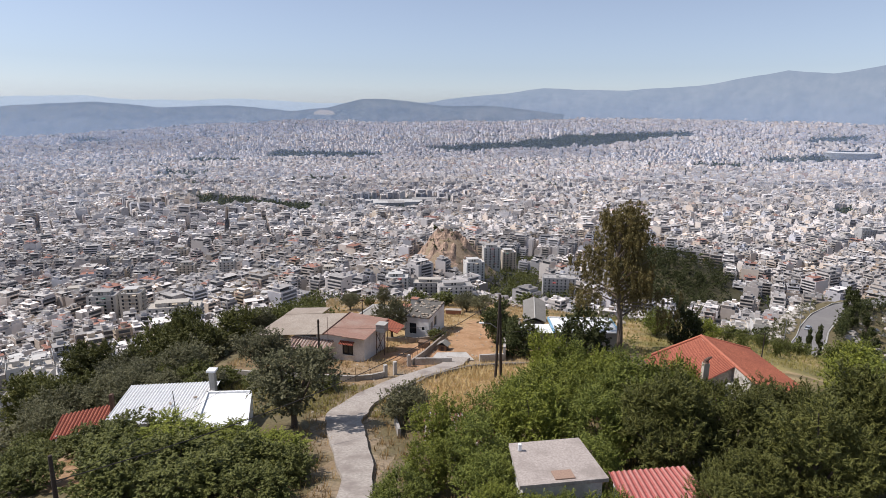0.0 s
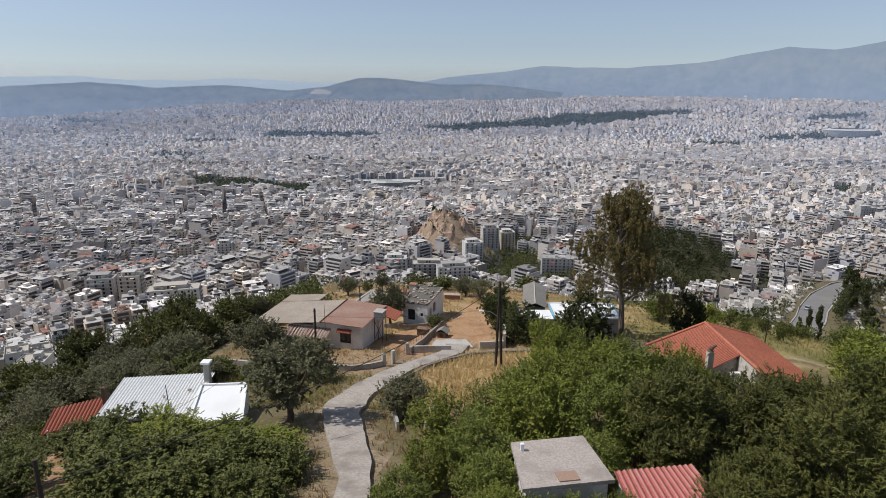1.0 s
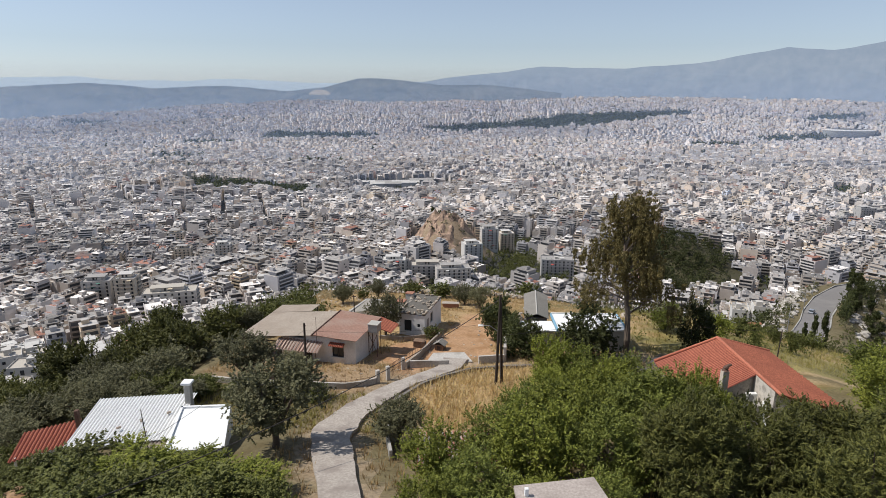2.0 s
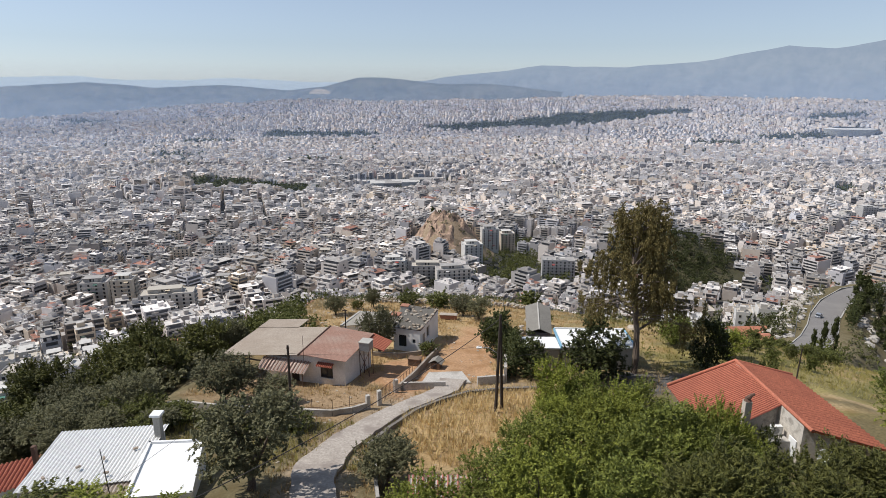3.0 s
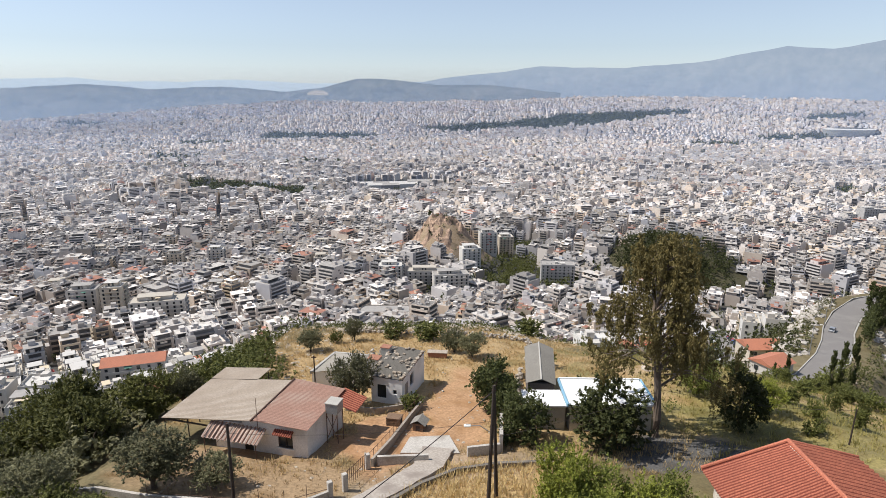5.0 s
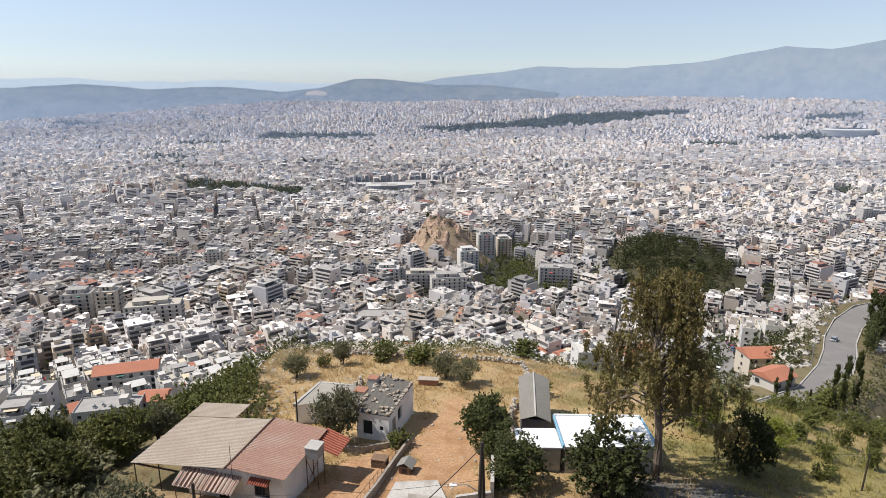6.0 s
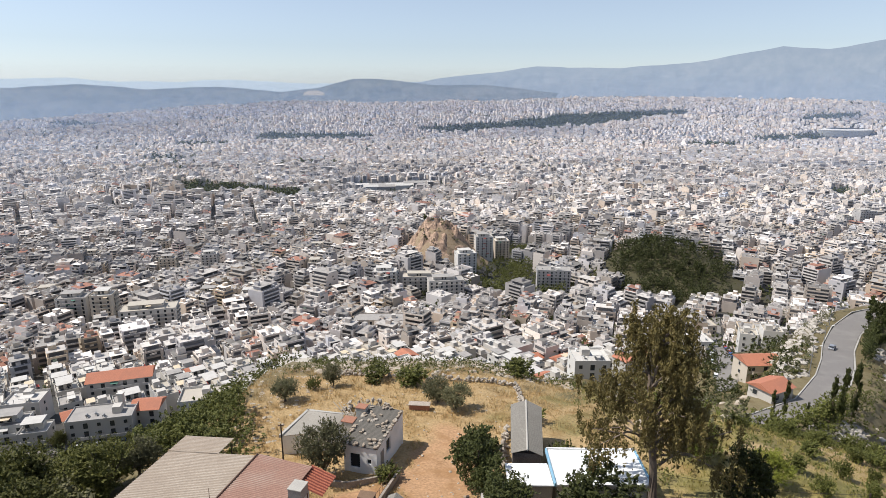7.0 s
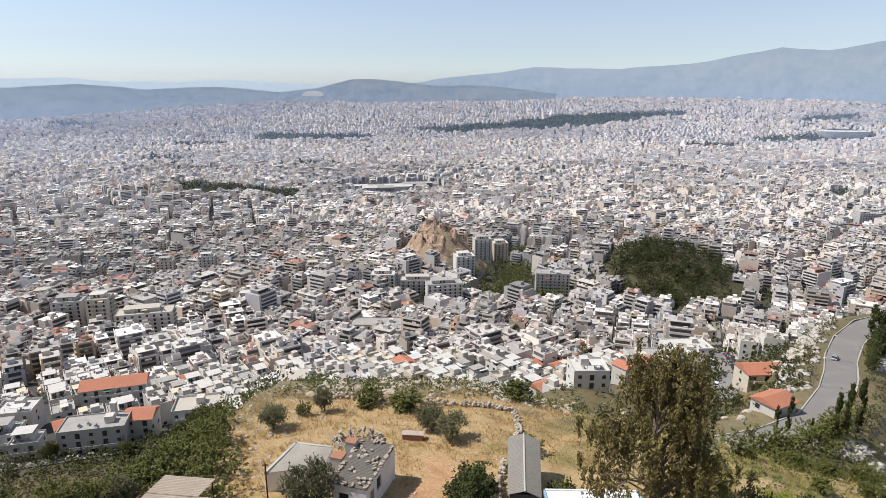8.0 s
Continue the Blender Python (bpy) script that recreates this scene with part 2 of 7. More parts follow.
_Z[:190] += 0.16 * _rough * soft((_lane - 2.0) / 2.0)
_nr, _na = _X.shape
_i, _j = np.meshgrid(np.arange(_nr - 1), np.arange(_na), indexing="ij")
_F = np.stack([_i * _na + _j, (_i + 1) * _na + _j, (_i + 1) * _na + (_j + 1) % _na, _i * _na + (_j + 1) % _na], -1).reshape(-1, 4)
_cx, _cy = _X.ravel()[_F].mean(1), _Y.ravel()[_F].mean(1)


def zone(x, y, cx, cy, rx, ry, turn=0.0):
    c, s_ = math.cos(turn), math.sin(turn)
    u, v = (x - cx) * c + (y - cy) * s_, -(x - cx) * s_ + (y - cy) * c
    w = np.sin(x * 0.9 + 1.3 * np.sin(y * 0.7)) * 0.12 + np.sin(y * 1.1 + x * 0.4) * 0.1
    return 1 - soft((np.hypot(u / rx, v / ry) + w - 0.75) / 0.45)


STRAW, EARTH, GREEN, SCRUB, PAVED = np.array([0.47, 0.33, 0.165]), np.array([0.50, 0.295, 0.16]), np.array([0.32, 0.265, 0.10]), np.array([0.185, 0.15, 0.075]), np.array([0.075, 0.073, 0.070])


PARKS = [(238, 606, 62, 84), (10, 704, 47, 53), (71, 643, 40, 53), (-110, 1660, 150, 85), (-676, 1418, 42, 40), (-470, 1440, 130, 60),
         (-345, 1470, 75, 55), (120, 3590, 190, 80), (380, 3650, 200, 100), (640, 3710, 180, 150), (900, 3790, 200, 190), (1140, 3830, 170, 150), (1400, 3880, 200, 90),
         (-780, 3330, 170, 110), (-500, 3350, 210, 100), (1360, 2880, 170, 60), (1800, 3090, 170, 75), (2290, 3530, 170, 60), (-2090, 3660, 160, 55),
         (-1100, 2990, 130, 60), (1000, 1450, 45, 60), (-1050, 2450, 110, 50), (-900, 2050, 80, 45), (-420, 2300, 90, 45), (400, 2000, 50, 40), (2090, 3110, 170, 110),
         (98, 582, 44, 48), (62, 572, 26, 24), (92, 680, 28, 70), (150, 700, 30, 40), (120, 800, 28, 50), (-80, 1545, 130, 55)]


def ground_colour(x, y):
    c = np.ones((len(x), 3)) * SCRUB
    def lay(w, col):
        return c * (1 - w[:, None]) + col * w[:, None]
    c = lay(zone(x, y, 60, 85, 42, 30), GREEN)
    c = lay(zone(x, y, 62, 88, 24, 14, -0.2) * 0.75, STRAW)
    c = lay(zone(x, y, 0, 90, 24, 26), STRAW)
    c = lay(soft((y - 108.5) / 3.0) * (1 - soft((y - 165) / 30)), np.array([0.235, 0.195, 0.11]))
    c = lay(zone(x, y, 6, 58, 10, 10), STRAW)
    c = lay(zone(x, y, -13, 65, 10, 6, -0.28), np.array([0.37, 0.255, 0.145]))
    c = lay(zone(x, y, -3, 71, 4, 7), EARTH)
    c = lay(zone(x, y, 3.5, 78, 3.6, 12, -0.08) * 0.9, EARTH)
    c = lay(zone(x, y, 24, 90, 9, 9) * 0.8, STRAW)
    blot = soft((np.sin(x * 0.31 + 1.7 * np.sin(y * 0.23)) * np.sin(y * 0.37 + 1.3 * np.sin(x * 0.19)) - 0.05) / 0.5)
    meadow = zone(x, y, 58, 88, 44, 34)
    c = lay(meadow * blot * 0.75, np.array([0.19, 0.175, 0.06]))
    blot = soft((np.sin(x * 0.23 + 2.0 + 1.4 * np.sin(y * 0.31)) * np.sin(y * 0.29 + 1.1 * np.sin(x * 0.27)) - 0.25) / 0.4)
    c = lay(meadow * blot * 0.8, np.array([0.50, 0.36, 0.21]))
    lane = np.min([np.hypot(x - px, y - py) for px, py in LANE_MID], axis=0)
    c = lay(0.75 * (1 - soft((lane - 1.6) / 1.8)) * (y < 70), np.array([0.42, 0.32, 0.22]))
    c = lay(zone(x, y, -25, 38, 7, 5) * 0.7, EARTH)
    c = lay(zone(x, y, 21.5, 67.8, 6.5, 3.6), np.array([0.13, 0.125, 0.12]))
    c = lay(soft((y - 215 - 70 * soft((x - 40) / 40) + 0.22 * np.abs(np.minimum(x, 60) + 10)) / 30), PAVED)
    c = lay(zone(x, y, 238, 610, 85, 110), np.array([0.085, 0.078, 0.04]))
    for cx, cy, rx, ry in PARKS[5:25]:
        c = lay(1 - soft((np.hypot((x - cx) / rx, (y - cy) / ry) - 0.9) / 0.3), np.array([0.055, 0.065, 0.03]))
    c = lay(zone(x, y, -676, 1418, 52, 46), np.array([0.42, 0.31, 0.15]))
    c = lay(zone(x, y, 9, 712, 50, 58), np.array([0.36, 0.27, 0.18]))
    return c


M_GROUND = material("dry_hillside", (1.0, 1.0, 1.0), vary=0.42, second=(0.58, 0.52, 0.42), amount=0.75, scale=1.3, fine=3.2, bump=0.6, coords="World", tint=True)
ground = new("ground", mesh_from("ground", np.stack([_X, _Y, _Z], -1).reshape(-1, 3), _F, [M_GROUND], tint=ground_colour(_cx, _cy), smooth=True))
tagged(ground, "hillside of dry straw grass, bare earth and scrub falling to a plain", "ground", kind="structure")


def strip(name, pts, widths, mat, label, category, lift=0.05, across=5, ragged=0.0):
    """A lane laid on the ground along a middle line."""
    P = np.array(pts, float)
    t = np.linspace(0, len(P) - 1, (len(P) - 1) * 8 + 1)
    # smooth the middle line
    k = np.arange(len(P))
    x, y = np.interp(t, k, P[:, 0]), np.interp(t, k, P[:, 1])
    for _ in range(6):
        x[1:-1], y[1:-1] = (x[:-2] + 2 * x[1:-1] + x[2:]) / 4, (y[:-2] + 2 * y[1:-1] + y[2:]) / 4
    w = np.interp(t, k, widths) * (1 + ragged * np.array([noise.fractal((v * 1.7, 4.0, 0.0), 1.0, 2.0, 4) for v in t]))
    dx, dy = np.gradient(x), np.gradient(y)
    n = np.hypot(dx, dy)
    u = np.linspace(-0.5, 0.5, across)
    X = x[:, None] - (dy / n * w)[:, None] * u
    Y = y[:, None] + (dx / n * w)[:, None] * u
    Z = height(X, Y) + lift + 0.03
    i, j = np.meshgrid(np.arange(len(t) - 1), np.arange(across - 1), indexing="ij")
    F_ = np.stack([i * across + j, (i + 1) * across + j, (i + 1) * across + j + 1, i * across + j + 1], -1).reshape(-1, 4)[:, ::-1]
    ob = new(name, mesh_from(name, np.stack([X, Y, Z], -1).reshape(-1, 3), F_, [mat]))
    sol = ob.modifiers.new("depth", "SOLIDIFY")
    sol.thickness, sol.offset = 0.25, -1
    tagged(ob, label, category, kind="structure")
    return np.stack([x, y, w], 1)


ROAD_W = [4.6, 5.0, 6.2, 7.6, 8.0, 8.2, 8.4, 8.6, 8.8, 8.8]
LANE = strip("lane", [(-5.0, 28), (-5.4, 35), (-7.2, 42.5), (-8.8, 49.5), (-7.6, 53.5), (-5.4, 57), (-3.2, 60.2), (-0.9, 63.0), (0.9, 65.3), (1.6, 68.6)],
             [1.8, 2.0, 2.6, 3.2, 2.7, 2.2, 2.0, 2.0, 2.3, 2.6], M_LANE, "worn pale concrete lane with patches and stones", "road", ragged=0.22)
strip("hill_road", ROAD[:, :2], ROAD_W, M_ASPHALT, "grey asphalt hill road curving round a rocky slope", "road", lift=0.1)


# ---- city ----
rng = np.random.default_rng(7)
def in_park(x, y):
    k = np.zeros(np.shape(x), bool)
    for cx, cy, rx, ry in PARKS:
        k |= ((x - cx) / rx) ** 2 + ((y - cy) / ry) ** 2 < 1
    return k


def lots(y0, y1, lot_w, lot_d, street, size):
    """Building plots in blocks: districts of streets that run different ways."""
    out = []
    seeds = [(i * size + rng.uniform(-0.35, 0.35) * size, j * size + rng.uniform(-0.35, 0.35) * size, rng.choice([-1, 1]) * rng.uniform(0.22, 0.75))
             for i in range(-int(0.9 * y1 / size) - 1, int(0.9 * y1 / size) + 2) for j in range(int(y0 / size) - 1, int(y1 / size) + 2)]
    S = np.array(seeds)
    pu, pv = 4 * lot_w + street, 2 * lot_d + street
    nu, nv = int(size / pu) + 1, int(size / pv) + 1
    U, W = np.meshgrid(np.concatenate([np.arange(4) * lot_w + k * pu for k in range(-nu, nu)]), np.concatenate([np.arange(2) * lot_d + k * pv for k in range(-nv, nv)]))
    U, W = U.ravel(), W.ravel()
    back = np.tile(np.array([0, 1]), len(W))[: len(W)]
    for k, (sx, sy, a) in enumerate(seeds):
        if abs(sx) > 0.8 * (sy + size) + 250:
            continue
        c, s_ = math.cos(a), math.sin(a)
        x, y = sx + U * c - W * s_, sy + U * s_ + W * c
        ok = (y > y0) & (y < y1) & (np.abs(x) < 0.76 * y + 60) & ~in_park(x, y)
        x, y = x[ok], y[ok]
        if not len(x):
            continue
        near = ((x[:, None] - S[None, :, 0]) ** 2 + (y[:, None] - S[None, :, 1]) ** 2).argmin(1) == k
        x, y = x[near], y[near]
        j = (0.07 if y0 < 2200 else 0.28) * min(lot_w, lot_d)
        keep = rng.random(len(x)) > (0.05 if y0 < 1000 else 0.10 if y0 < 2200 else 0.2)
        out.append(np.stack([x + rng.normal(0, j, len(x)), y + rng.normal(0, j, len(x)), np.full(len(x), a)], 1)[keep])
    return np.vstack(out)


PALETTE = np.array([[1.06, 1.05, 1.03], [1.0, 0.99, 0.97], [1.02, 0.97, 0.90], [0.92, 0.92, 0.93], [0.98, 0.90, 0.80], [0.86, 0.82, 0.76], [0.78, 0.70, 0.62],
                    [0.95, 0.86, 0.70], [0.90, 0.76, 0.70], [0.70, 0.71, 0.73], [1.08, 1.07, 1.06]])
PALETTE = PALETTE * np.array([1.012, 0.99, 0.98])
PAL_P = np.array([0.2, 0.16, 0.14, 0.12, 0.09, 0.08, 0.04, 0.03, 0.02, 0.03, 0.09])
CITY_MATS = [M_CITY, M_CITYROOF, M_SHADED_GLASS]
WALL, ROOF, SHADED_GLASS = 0, 1, 2


AWNING_TINTS = np.array([[1.15, 1.12, 1.05], [1.05, 0.95, 0.78], [0.40, 0.55, 0.46], [0.95, 0.62, 0.25], [0.62, 0.68, 0.76], [0.80, 0.42, 0.34]])


def city_blocks(name, P, lot_w, lot_d, storeys, detail, label, pale=1.0, crowned=0.6):
    """Apartment blocks on plots P (x, y, turn): body, bands of balconies over dark bands for glazing and recess shade,
    set-back top floors, parapets, stair houses and roof gear.
    """
    n = len(P)
    B = Boxes()
    sg = np.where(P[:, 2] > P[:, 0] / np.maximum(P[:, 1], 1) * -1, 1.0, -1.0)
    rot = P[:, 2] + np.where(rng.random(n) < 0.3, -sg * math.pi / 2, 0.0) + rng.normal(0, 0.02, n)
    w, d = lot_w * rng.uniform(0.40, 0.50, n), lot_d * rng.uniform(0.36, 0.48, n)
    floors = np.clip(np.round(storeys(P[:, 0], P[:, 1]) + rng.normal(0, 1.1, n)), 1, 11)
    big = rng.random(n) < (0.07 if detail >= 1 else 0.03)
    w, d, floors = np.where(big, w * 1.6, w), np.where(big, d * 1.35, d), floors + np.where(big, 2, 0)
    H = floors * 3.05
    z = height(P[:, 0], P[:, 1]) - 2.5
    O = np.c_[P[:, 0], P[:, 1], z]
    # pale: tint gain, raised on far blocks to stand in for haze
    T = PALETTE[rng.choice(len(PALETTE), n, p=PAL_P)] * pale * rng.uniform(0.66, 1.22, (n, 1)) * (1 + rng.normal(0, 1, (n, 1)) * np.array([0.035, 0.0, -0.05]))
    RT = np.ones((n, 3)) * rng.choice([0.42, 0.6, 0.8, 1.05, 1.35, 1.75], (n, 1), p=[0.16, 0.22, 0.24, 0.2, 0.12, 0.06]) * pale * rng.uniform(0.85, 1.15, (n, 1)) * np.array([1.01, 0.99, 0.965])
    red = rng.random(n) < (0.07 if detail == 2 else 0.02)
    RT[red] = np.array([0.70, 0.36, 0.27]) * rng.uniform(0.8, 1.2, (red.sum(), 1))
    B.add(O, rot, (0, 0, 0), np.c_[w, d], H + 2.5, WALL, ROOF, T, RT)
    top = H + 2.5
    if detail == 0:  # far off only the masses show
        k = rng.random(n) < 0.35
        m = k.sum()
        B.add(O[k], rot[k], np.c_[rng.uniform(-0.4, 0.4, m) * w[k], rng.uniform(-0.3, 0.3, m) * d[k], top[k]], np.c_[w[k] * rng.uniform(0.35, 0.8, m), d[k] * rng.uniform(0.3, 0.7, m)], rng.uniform(2.6, 6.0, m), WALL, ROOF, T[k], RT[k])
        return tagged(new(name, B.mesh(name, CITY_MATS)), label, "buildings", kind="stuff")
    # set-back top floor under an overhanging slab, with glazing before it
    k = rng.random(n) < crowned
    m = k.sum()
    pw, pd, ps = w[k] * rng.uniform(0.6, 0.95, m), d[k] * rng.uniform(0.5, 0.74, m), d[k] * 0.22
    B.add(O[k], rot[k], np.c_[rng.uniform(-0.1, 0.1, m) * w[k], ps, top[k]], np.c_[pw, pd], 2.85, WALL, ROOF, T[k], RT[k])
    if detail == 2:
        B.add(O[k], rot[k], np.c_[np.zeros(m), ps - pd - 0.05, top[k] + 0.2], np.c_[pw * 0.85, np.full(m, 0.04)], 2.2, SHADED_GLASS, SHADED_GLASS, np.ones((m, 3)) * rng.uniform(0.6, 2.4, (m, 1)))
        B.add(O[k], rot[k], np.c_[np.zeros(m), ps - 0.6, top[k] + 2.85], np.c_[pw + 0.5, pd + 0.9], 0.22, WALL, ROOF, T[k] * 1.04, RT[k])
    top2 = np.where(k, top + 3.0, top)
    B.add(O, rot, np.c_[rng.uniform(-0.5, 0.5, n) * w, d * rng.uniform(0.1, 0.5, n), top], np.c_[rng.uniform(1.2, 2.0, n), rng.uniform(1.3, 2.2, n)], 2.5 + (top2 - top), WALL, ROOF, T * 0.97, RT)
    # a lower wing behind or beside
    kk = rng.random(n) < (0.45 if detail == 2 else 0.3)
    m = kk.sum()
    B.add(O[kk], rot[kk], np.c_[rng.choice([-0.8, 0.8], m) * w[kk], d[kk] * rng.uniform(0.3, 0.7, m), np.zeros(m)], np.c_[w[kk] * rng.uniform(0.3, 0.55, m), d[kk] * rng.uniform(0.4, 0.7, m)],
          (H[kk] + 2.5) * rng.uniform(0.45, 1.15, m), WALL, ROOF, T[kk] * rng.uniform(0.8, 1.1, (m, 1)), RT[kk] * rng.uniform(0.7, 1.3, (m, 1)))
    # tanks, heaters, sheds and awnings on the roofs
    for _ in range({1: 1, 2: 7}[detail]):
        kk = rng.random(n) < 0.75
        m = kk.sum()
        B.add(O[kk], rot[kk], np.c_[rng.uniform(-0.9, 0.9, m) * w[kk], rng.uniform(-0.9, 0.5, m) * d[kk], top[kk]], np.c_[rng.uniform(0.25, 1.3, m), rng.uniform(0.25, 0.9, m)], rng.uniform(0.4, 2.3, m), WALL, ROOF,
              np.ones((m, 3)) * rng.uniform(0.2, 1.2, (m, 1)), np.ones((m, 3)) * rng.uniform(0.3, 1.8, (m, 1)))
    if detail == 2:  # parapets
        for sx, sy in ((1, 0), (-1, 0), (0, -1)):
            B.add(O, rot, np.c_[sx * (w - 0.12), sy * (d - 0.12), top], np.c_[np.where(sx, 0.12, w - 0.24), np.where(sx, d, 0.12)], rng.uniform(0.35, 1.0, n), WALL, WALL, T)
    style, side = rng.random(n), -sg
    left, span0 = rng.uniform(-0.16, 0.16, n) * w, w * rng.uniform(0.62, 0.98, n)
    depth = rng.uniform(0.45, 0.8, n)
    rail = np.where(rng.random((n, 1)) < 0.35, 0.55, 1.04) * np.ones((n, 3))
    for f in range(int(floors.max())):
        zf = 2.5 + 3.05 * f
        ok = (floors > f) & (style < 0.88)
        m = ok.sum()
        if m:
            sp = np.minimum(span0[ok], w[ok] - np.abs(left[ok]))
            # flat dark band on the wall: windows and the recess's shade together
            B.add(O[ok], rot[ok], np.c_[left[ok], -(d[ok] + 0.03), np.full(m, zf + (0.2 if detail == 2 else 0.9))], np.c_[sp * 0.96, np.full(m, 0.05)], 2.55 if detail == 2 else 1.9, SHADED_GLASS, SHADED_GLASS, np.ones((m, 3)) * rng.uniform(0.25, 2.0, (m, 1)))
            if f and detail == 2:
                B.add(O[ok], rot[ok], np.c_[left[ok], -(d[ok] + depth[ok]), np.full(m, zf - 0.15)], np.c_[sp, depth[ok]], 1.12, WALL, ROOF, T[ok] * rail[ok], T[ok] * 0.75)
        ok = (floors > f) & (rng.random(n) < 0.3) & (style < 0.88) & (detail == 2) & (f > 0)
        m = ok.sum()
        if m:  # awnings let down over a balcony
            B.add(O[ok], rot[ok], np.c_[left[ok] + rng.uniform(-0.5, 0.5, m) * w[ok], -(d[ok] + depth[ok] * 1.6), np.full(m, zf + 1.5)], np.c_[rng.uniform(0.9, 2.2, m), np.full(m, 0.1)], rng.uniform(0.8, 1.3, m), WALL, WALL,
                  AWNING_TINTS[rng.choice(6, m, p=[0.38, 0.24, 0.12, 0.08, 0.1, 0.08])])
        if detail == 2:
            ok = (floors > f) & (style > 0.22)
            m = ok.sum()
            if m:
                full_ = style[ok] > 0.6
                hd = np.where(full_, d[ok] * 0.85, d[ok] * rng.uniform(0.1, 0.3, m))
                B.add(O[ok], rot[ok], np.c_[side[ok] * (w[ok] + 0.03), np.where(full_, 0, rng.uniform(-0.5, 0.5, m)) * d[ok], np.full(m, zf + np.where(full_, 0.2, 1.0))], np.c_[np.full(m, 0.05), hd], np.where(full_, 2.5, 1.45), SHADED_GLASS, SHADED_GLASS, np.ones((m, 3)) * rng.uniform(0.25, 2.0, (m, 1)))
                ok = (floors > f) & (style > 0.6) & (f > 0)
                m = ok.sum()
                B.add(O[ok], rot[ok], np.c_[side[ok] * (w[ok] + 0.55), np.zeros(m), np.full(m, zf - 0.15)], np.c_[np.full(m, 0.55), d[ok] * 0.9], 1.12, WALL, ROOF, T[ok] * rail[ok], T[ok] * 0.75)
    return tagged(new(name, B.mesh(name, CITY_MATS)), label, "buildings", kind="stuff")


def storey_near(x, y):
    return 1.7 + 0.5 * soft((y - 300) / 160) + (2.4 * soft((y - 290) / 130)) * soft((-x - 10) / 70)


def storey_mid(x, y):
    grown = np.where(x < -20, 1.0, 0.28 + 0.72 * soft((y - 520) / 190))
    return (5.9 + 1.6 * np.sin(x * 0.013 + 2) * np.sin(y * 0.011) + np.where(x < -20, 0.9, 0)) * grown


def storey_far(x, y):
    return 5.5 + 1.4 * np.sin(x * 0.007) * np.sin(y * 0.005 + 1)


def storey_rim(x, y):
    return 3.6 + 1.2 * np.sin(x * 0.006 + 1) * np.sin(y * 0.007)


# plots taken by buildings that are made one by one: x, y, turn, width, depth, storeys, look
SINGLE = [(-131, 269, 0.30, 25, 11, 4, "tile"), (-101, 230, 0.12, 9.5, 9, 3, "tile"), (-84, 240, 0.20, 18, 12, 3, "flat"), (-113, 222, 0.22, 21, 11, 3, "flat"), (-45, 178, 0.25, 11, 9, 2, "flat"), (-33, 183, 0.25, 11, 9, 2, "flat"),
          (-25, 424, 0.0, 54, 14, 4, "flat"), (57, 221, 0.0, 12, 11, 3, "flat"), (127, 239, 0.05, 14, 10, 2, "tile"), (87.5, 165, 0.45, 8, 6.5, 1, "tile"), (37, 640, 0.2, 20, 16, 9, "tower"), (-336, 540, 0.25, 18, 15, 8, "tower"),
          (-266, 462, 0.2, 21, 15, 10, "tower"), (-240, 456, 0.15, 15, 15, 11, "tower"), (-205, 450, 0.25, 38, 16, 8, "tower"), (117, 576, -0.1, 31, 16, 7, "flat"), (-42, 572, 0.0, 22, 14, 8, "tower"), (-8, 560, 0.0, 34, 14, 6, "tower"),
          (14, 540, 0.15, 31, 15, 6, "tower"), (137, 324, 0.05, 23, 14, 3, "flat"), (188, 424, 0.0, 24, 13, 3, "flat"), (109, 306, 0.0, 18, 13, 3, "flat"), (760, 1058, 0.1, 30, 18, 11, "tower"), (700, 1020, 0.2, 20, 16, 10, "tower"),
          (-190, 528, 0.1, 17, 14, 7, "tower"), (-158, 534, 0.1, 14, 12, 6, "tower"), (-148, 804, 0.0, 22, 15, 7, "tower"), (62, 716, 0.1, 20, 16, 8, "tower"), (88, 760, 0.1, 18, 16, 8, "tower"), (-120, 640, 0.1, 16, 15, 9, "tower"),
          (-300, 700, 0.2, 18, 16, 9, "tower"), (-260, 720, 0.2, 18, 15, 9, "tower"), (-420, 760, 0.2, 20, 16, 8, "tower"), (-360, 820, 0.2, 22, 16, 9, "tower"), (-150, 237, 0.2, 13, 11, 3, "flat"), (-164, 231, 0.2, 11, 10, 3, "flat"), (-146, 222, 0.25, 12, 9, 2, "flat"), (-133, 216, 0.25, 9, 8, 2, "flat"), (-160, 216, 0.25, 11, 9, 2, "flat"), (-66, 246, 0.2, 14, 11, 3, "flat")]


def clear_of_single(P, extra=5.0):
    ok = np.ones(len(P), bool)
    for x, y, a, w, d, *_ in SINGLE:
        c, s_ = math.cos(a), math.sin(a)
        u, v = (P[:, 0] - x) * c + (P[:, 1] - y) * s_, -(P[:, 0] - x) * s_ + (P[:, 1] - y) * c
        ok &= ~((np.abs(u) < w / 2 + extra) & (np.abs(v) < d / 2 + extra))
    return ok


P_near = lots(185, 480, 10.0, 10.6, 4.8, 150)
P_near = P_near[(P_near[:, 1] > 262 - 0.30 * np.abs(P_near[:, 0] + 10)) & ~((P_near[:, 0] > 60) & (P_near[:, 1] < 285)) & clear_of_single(P_near)]
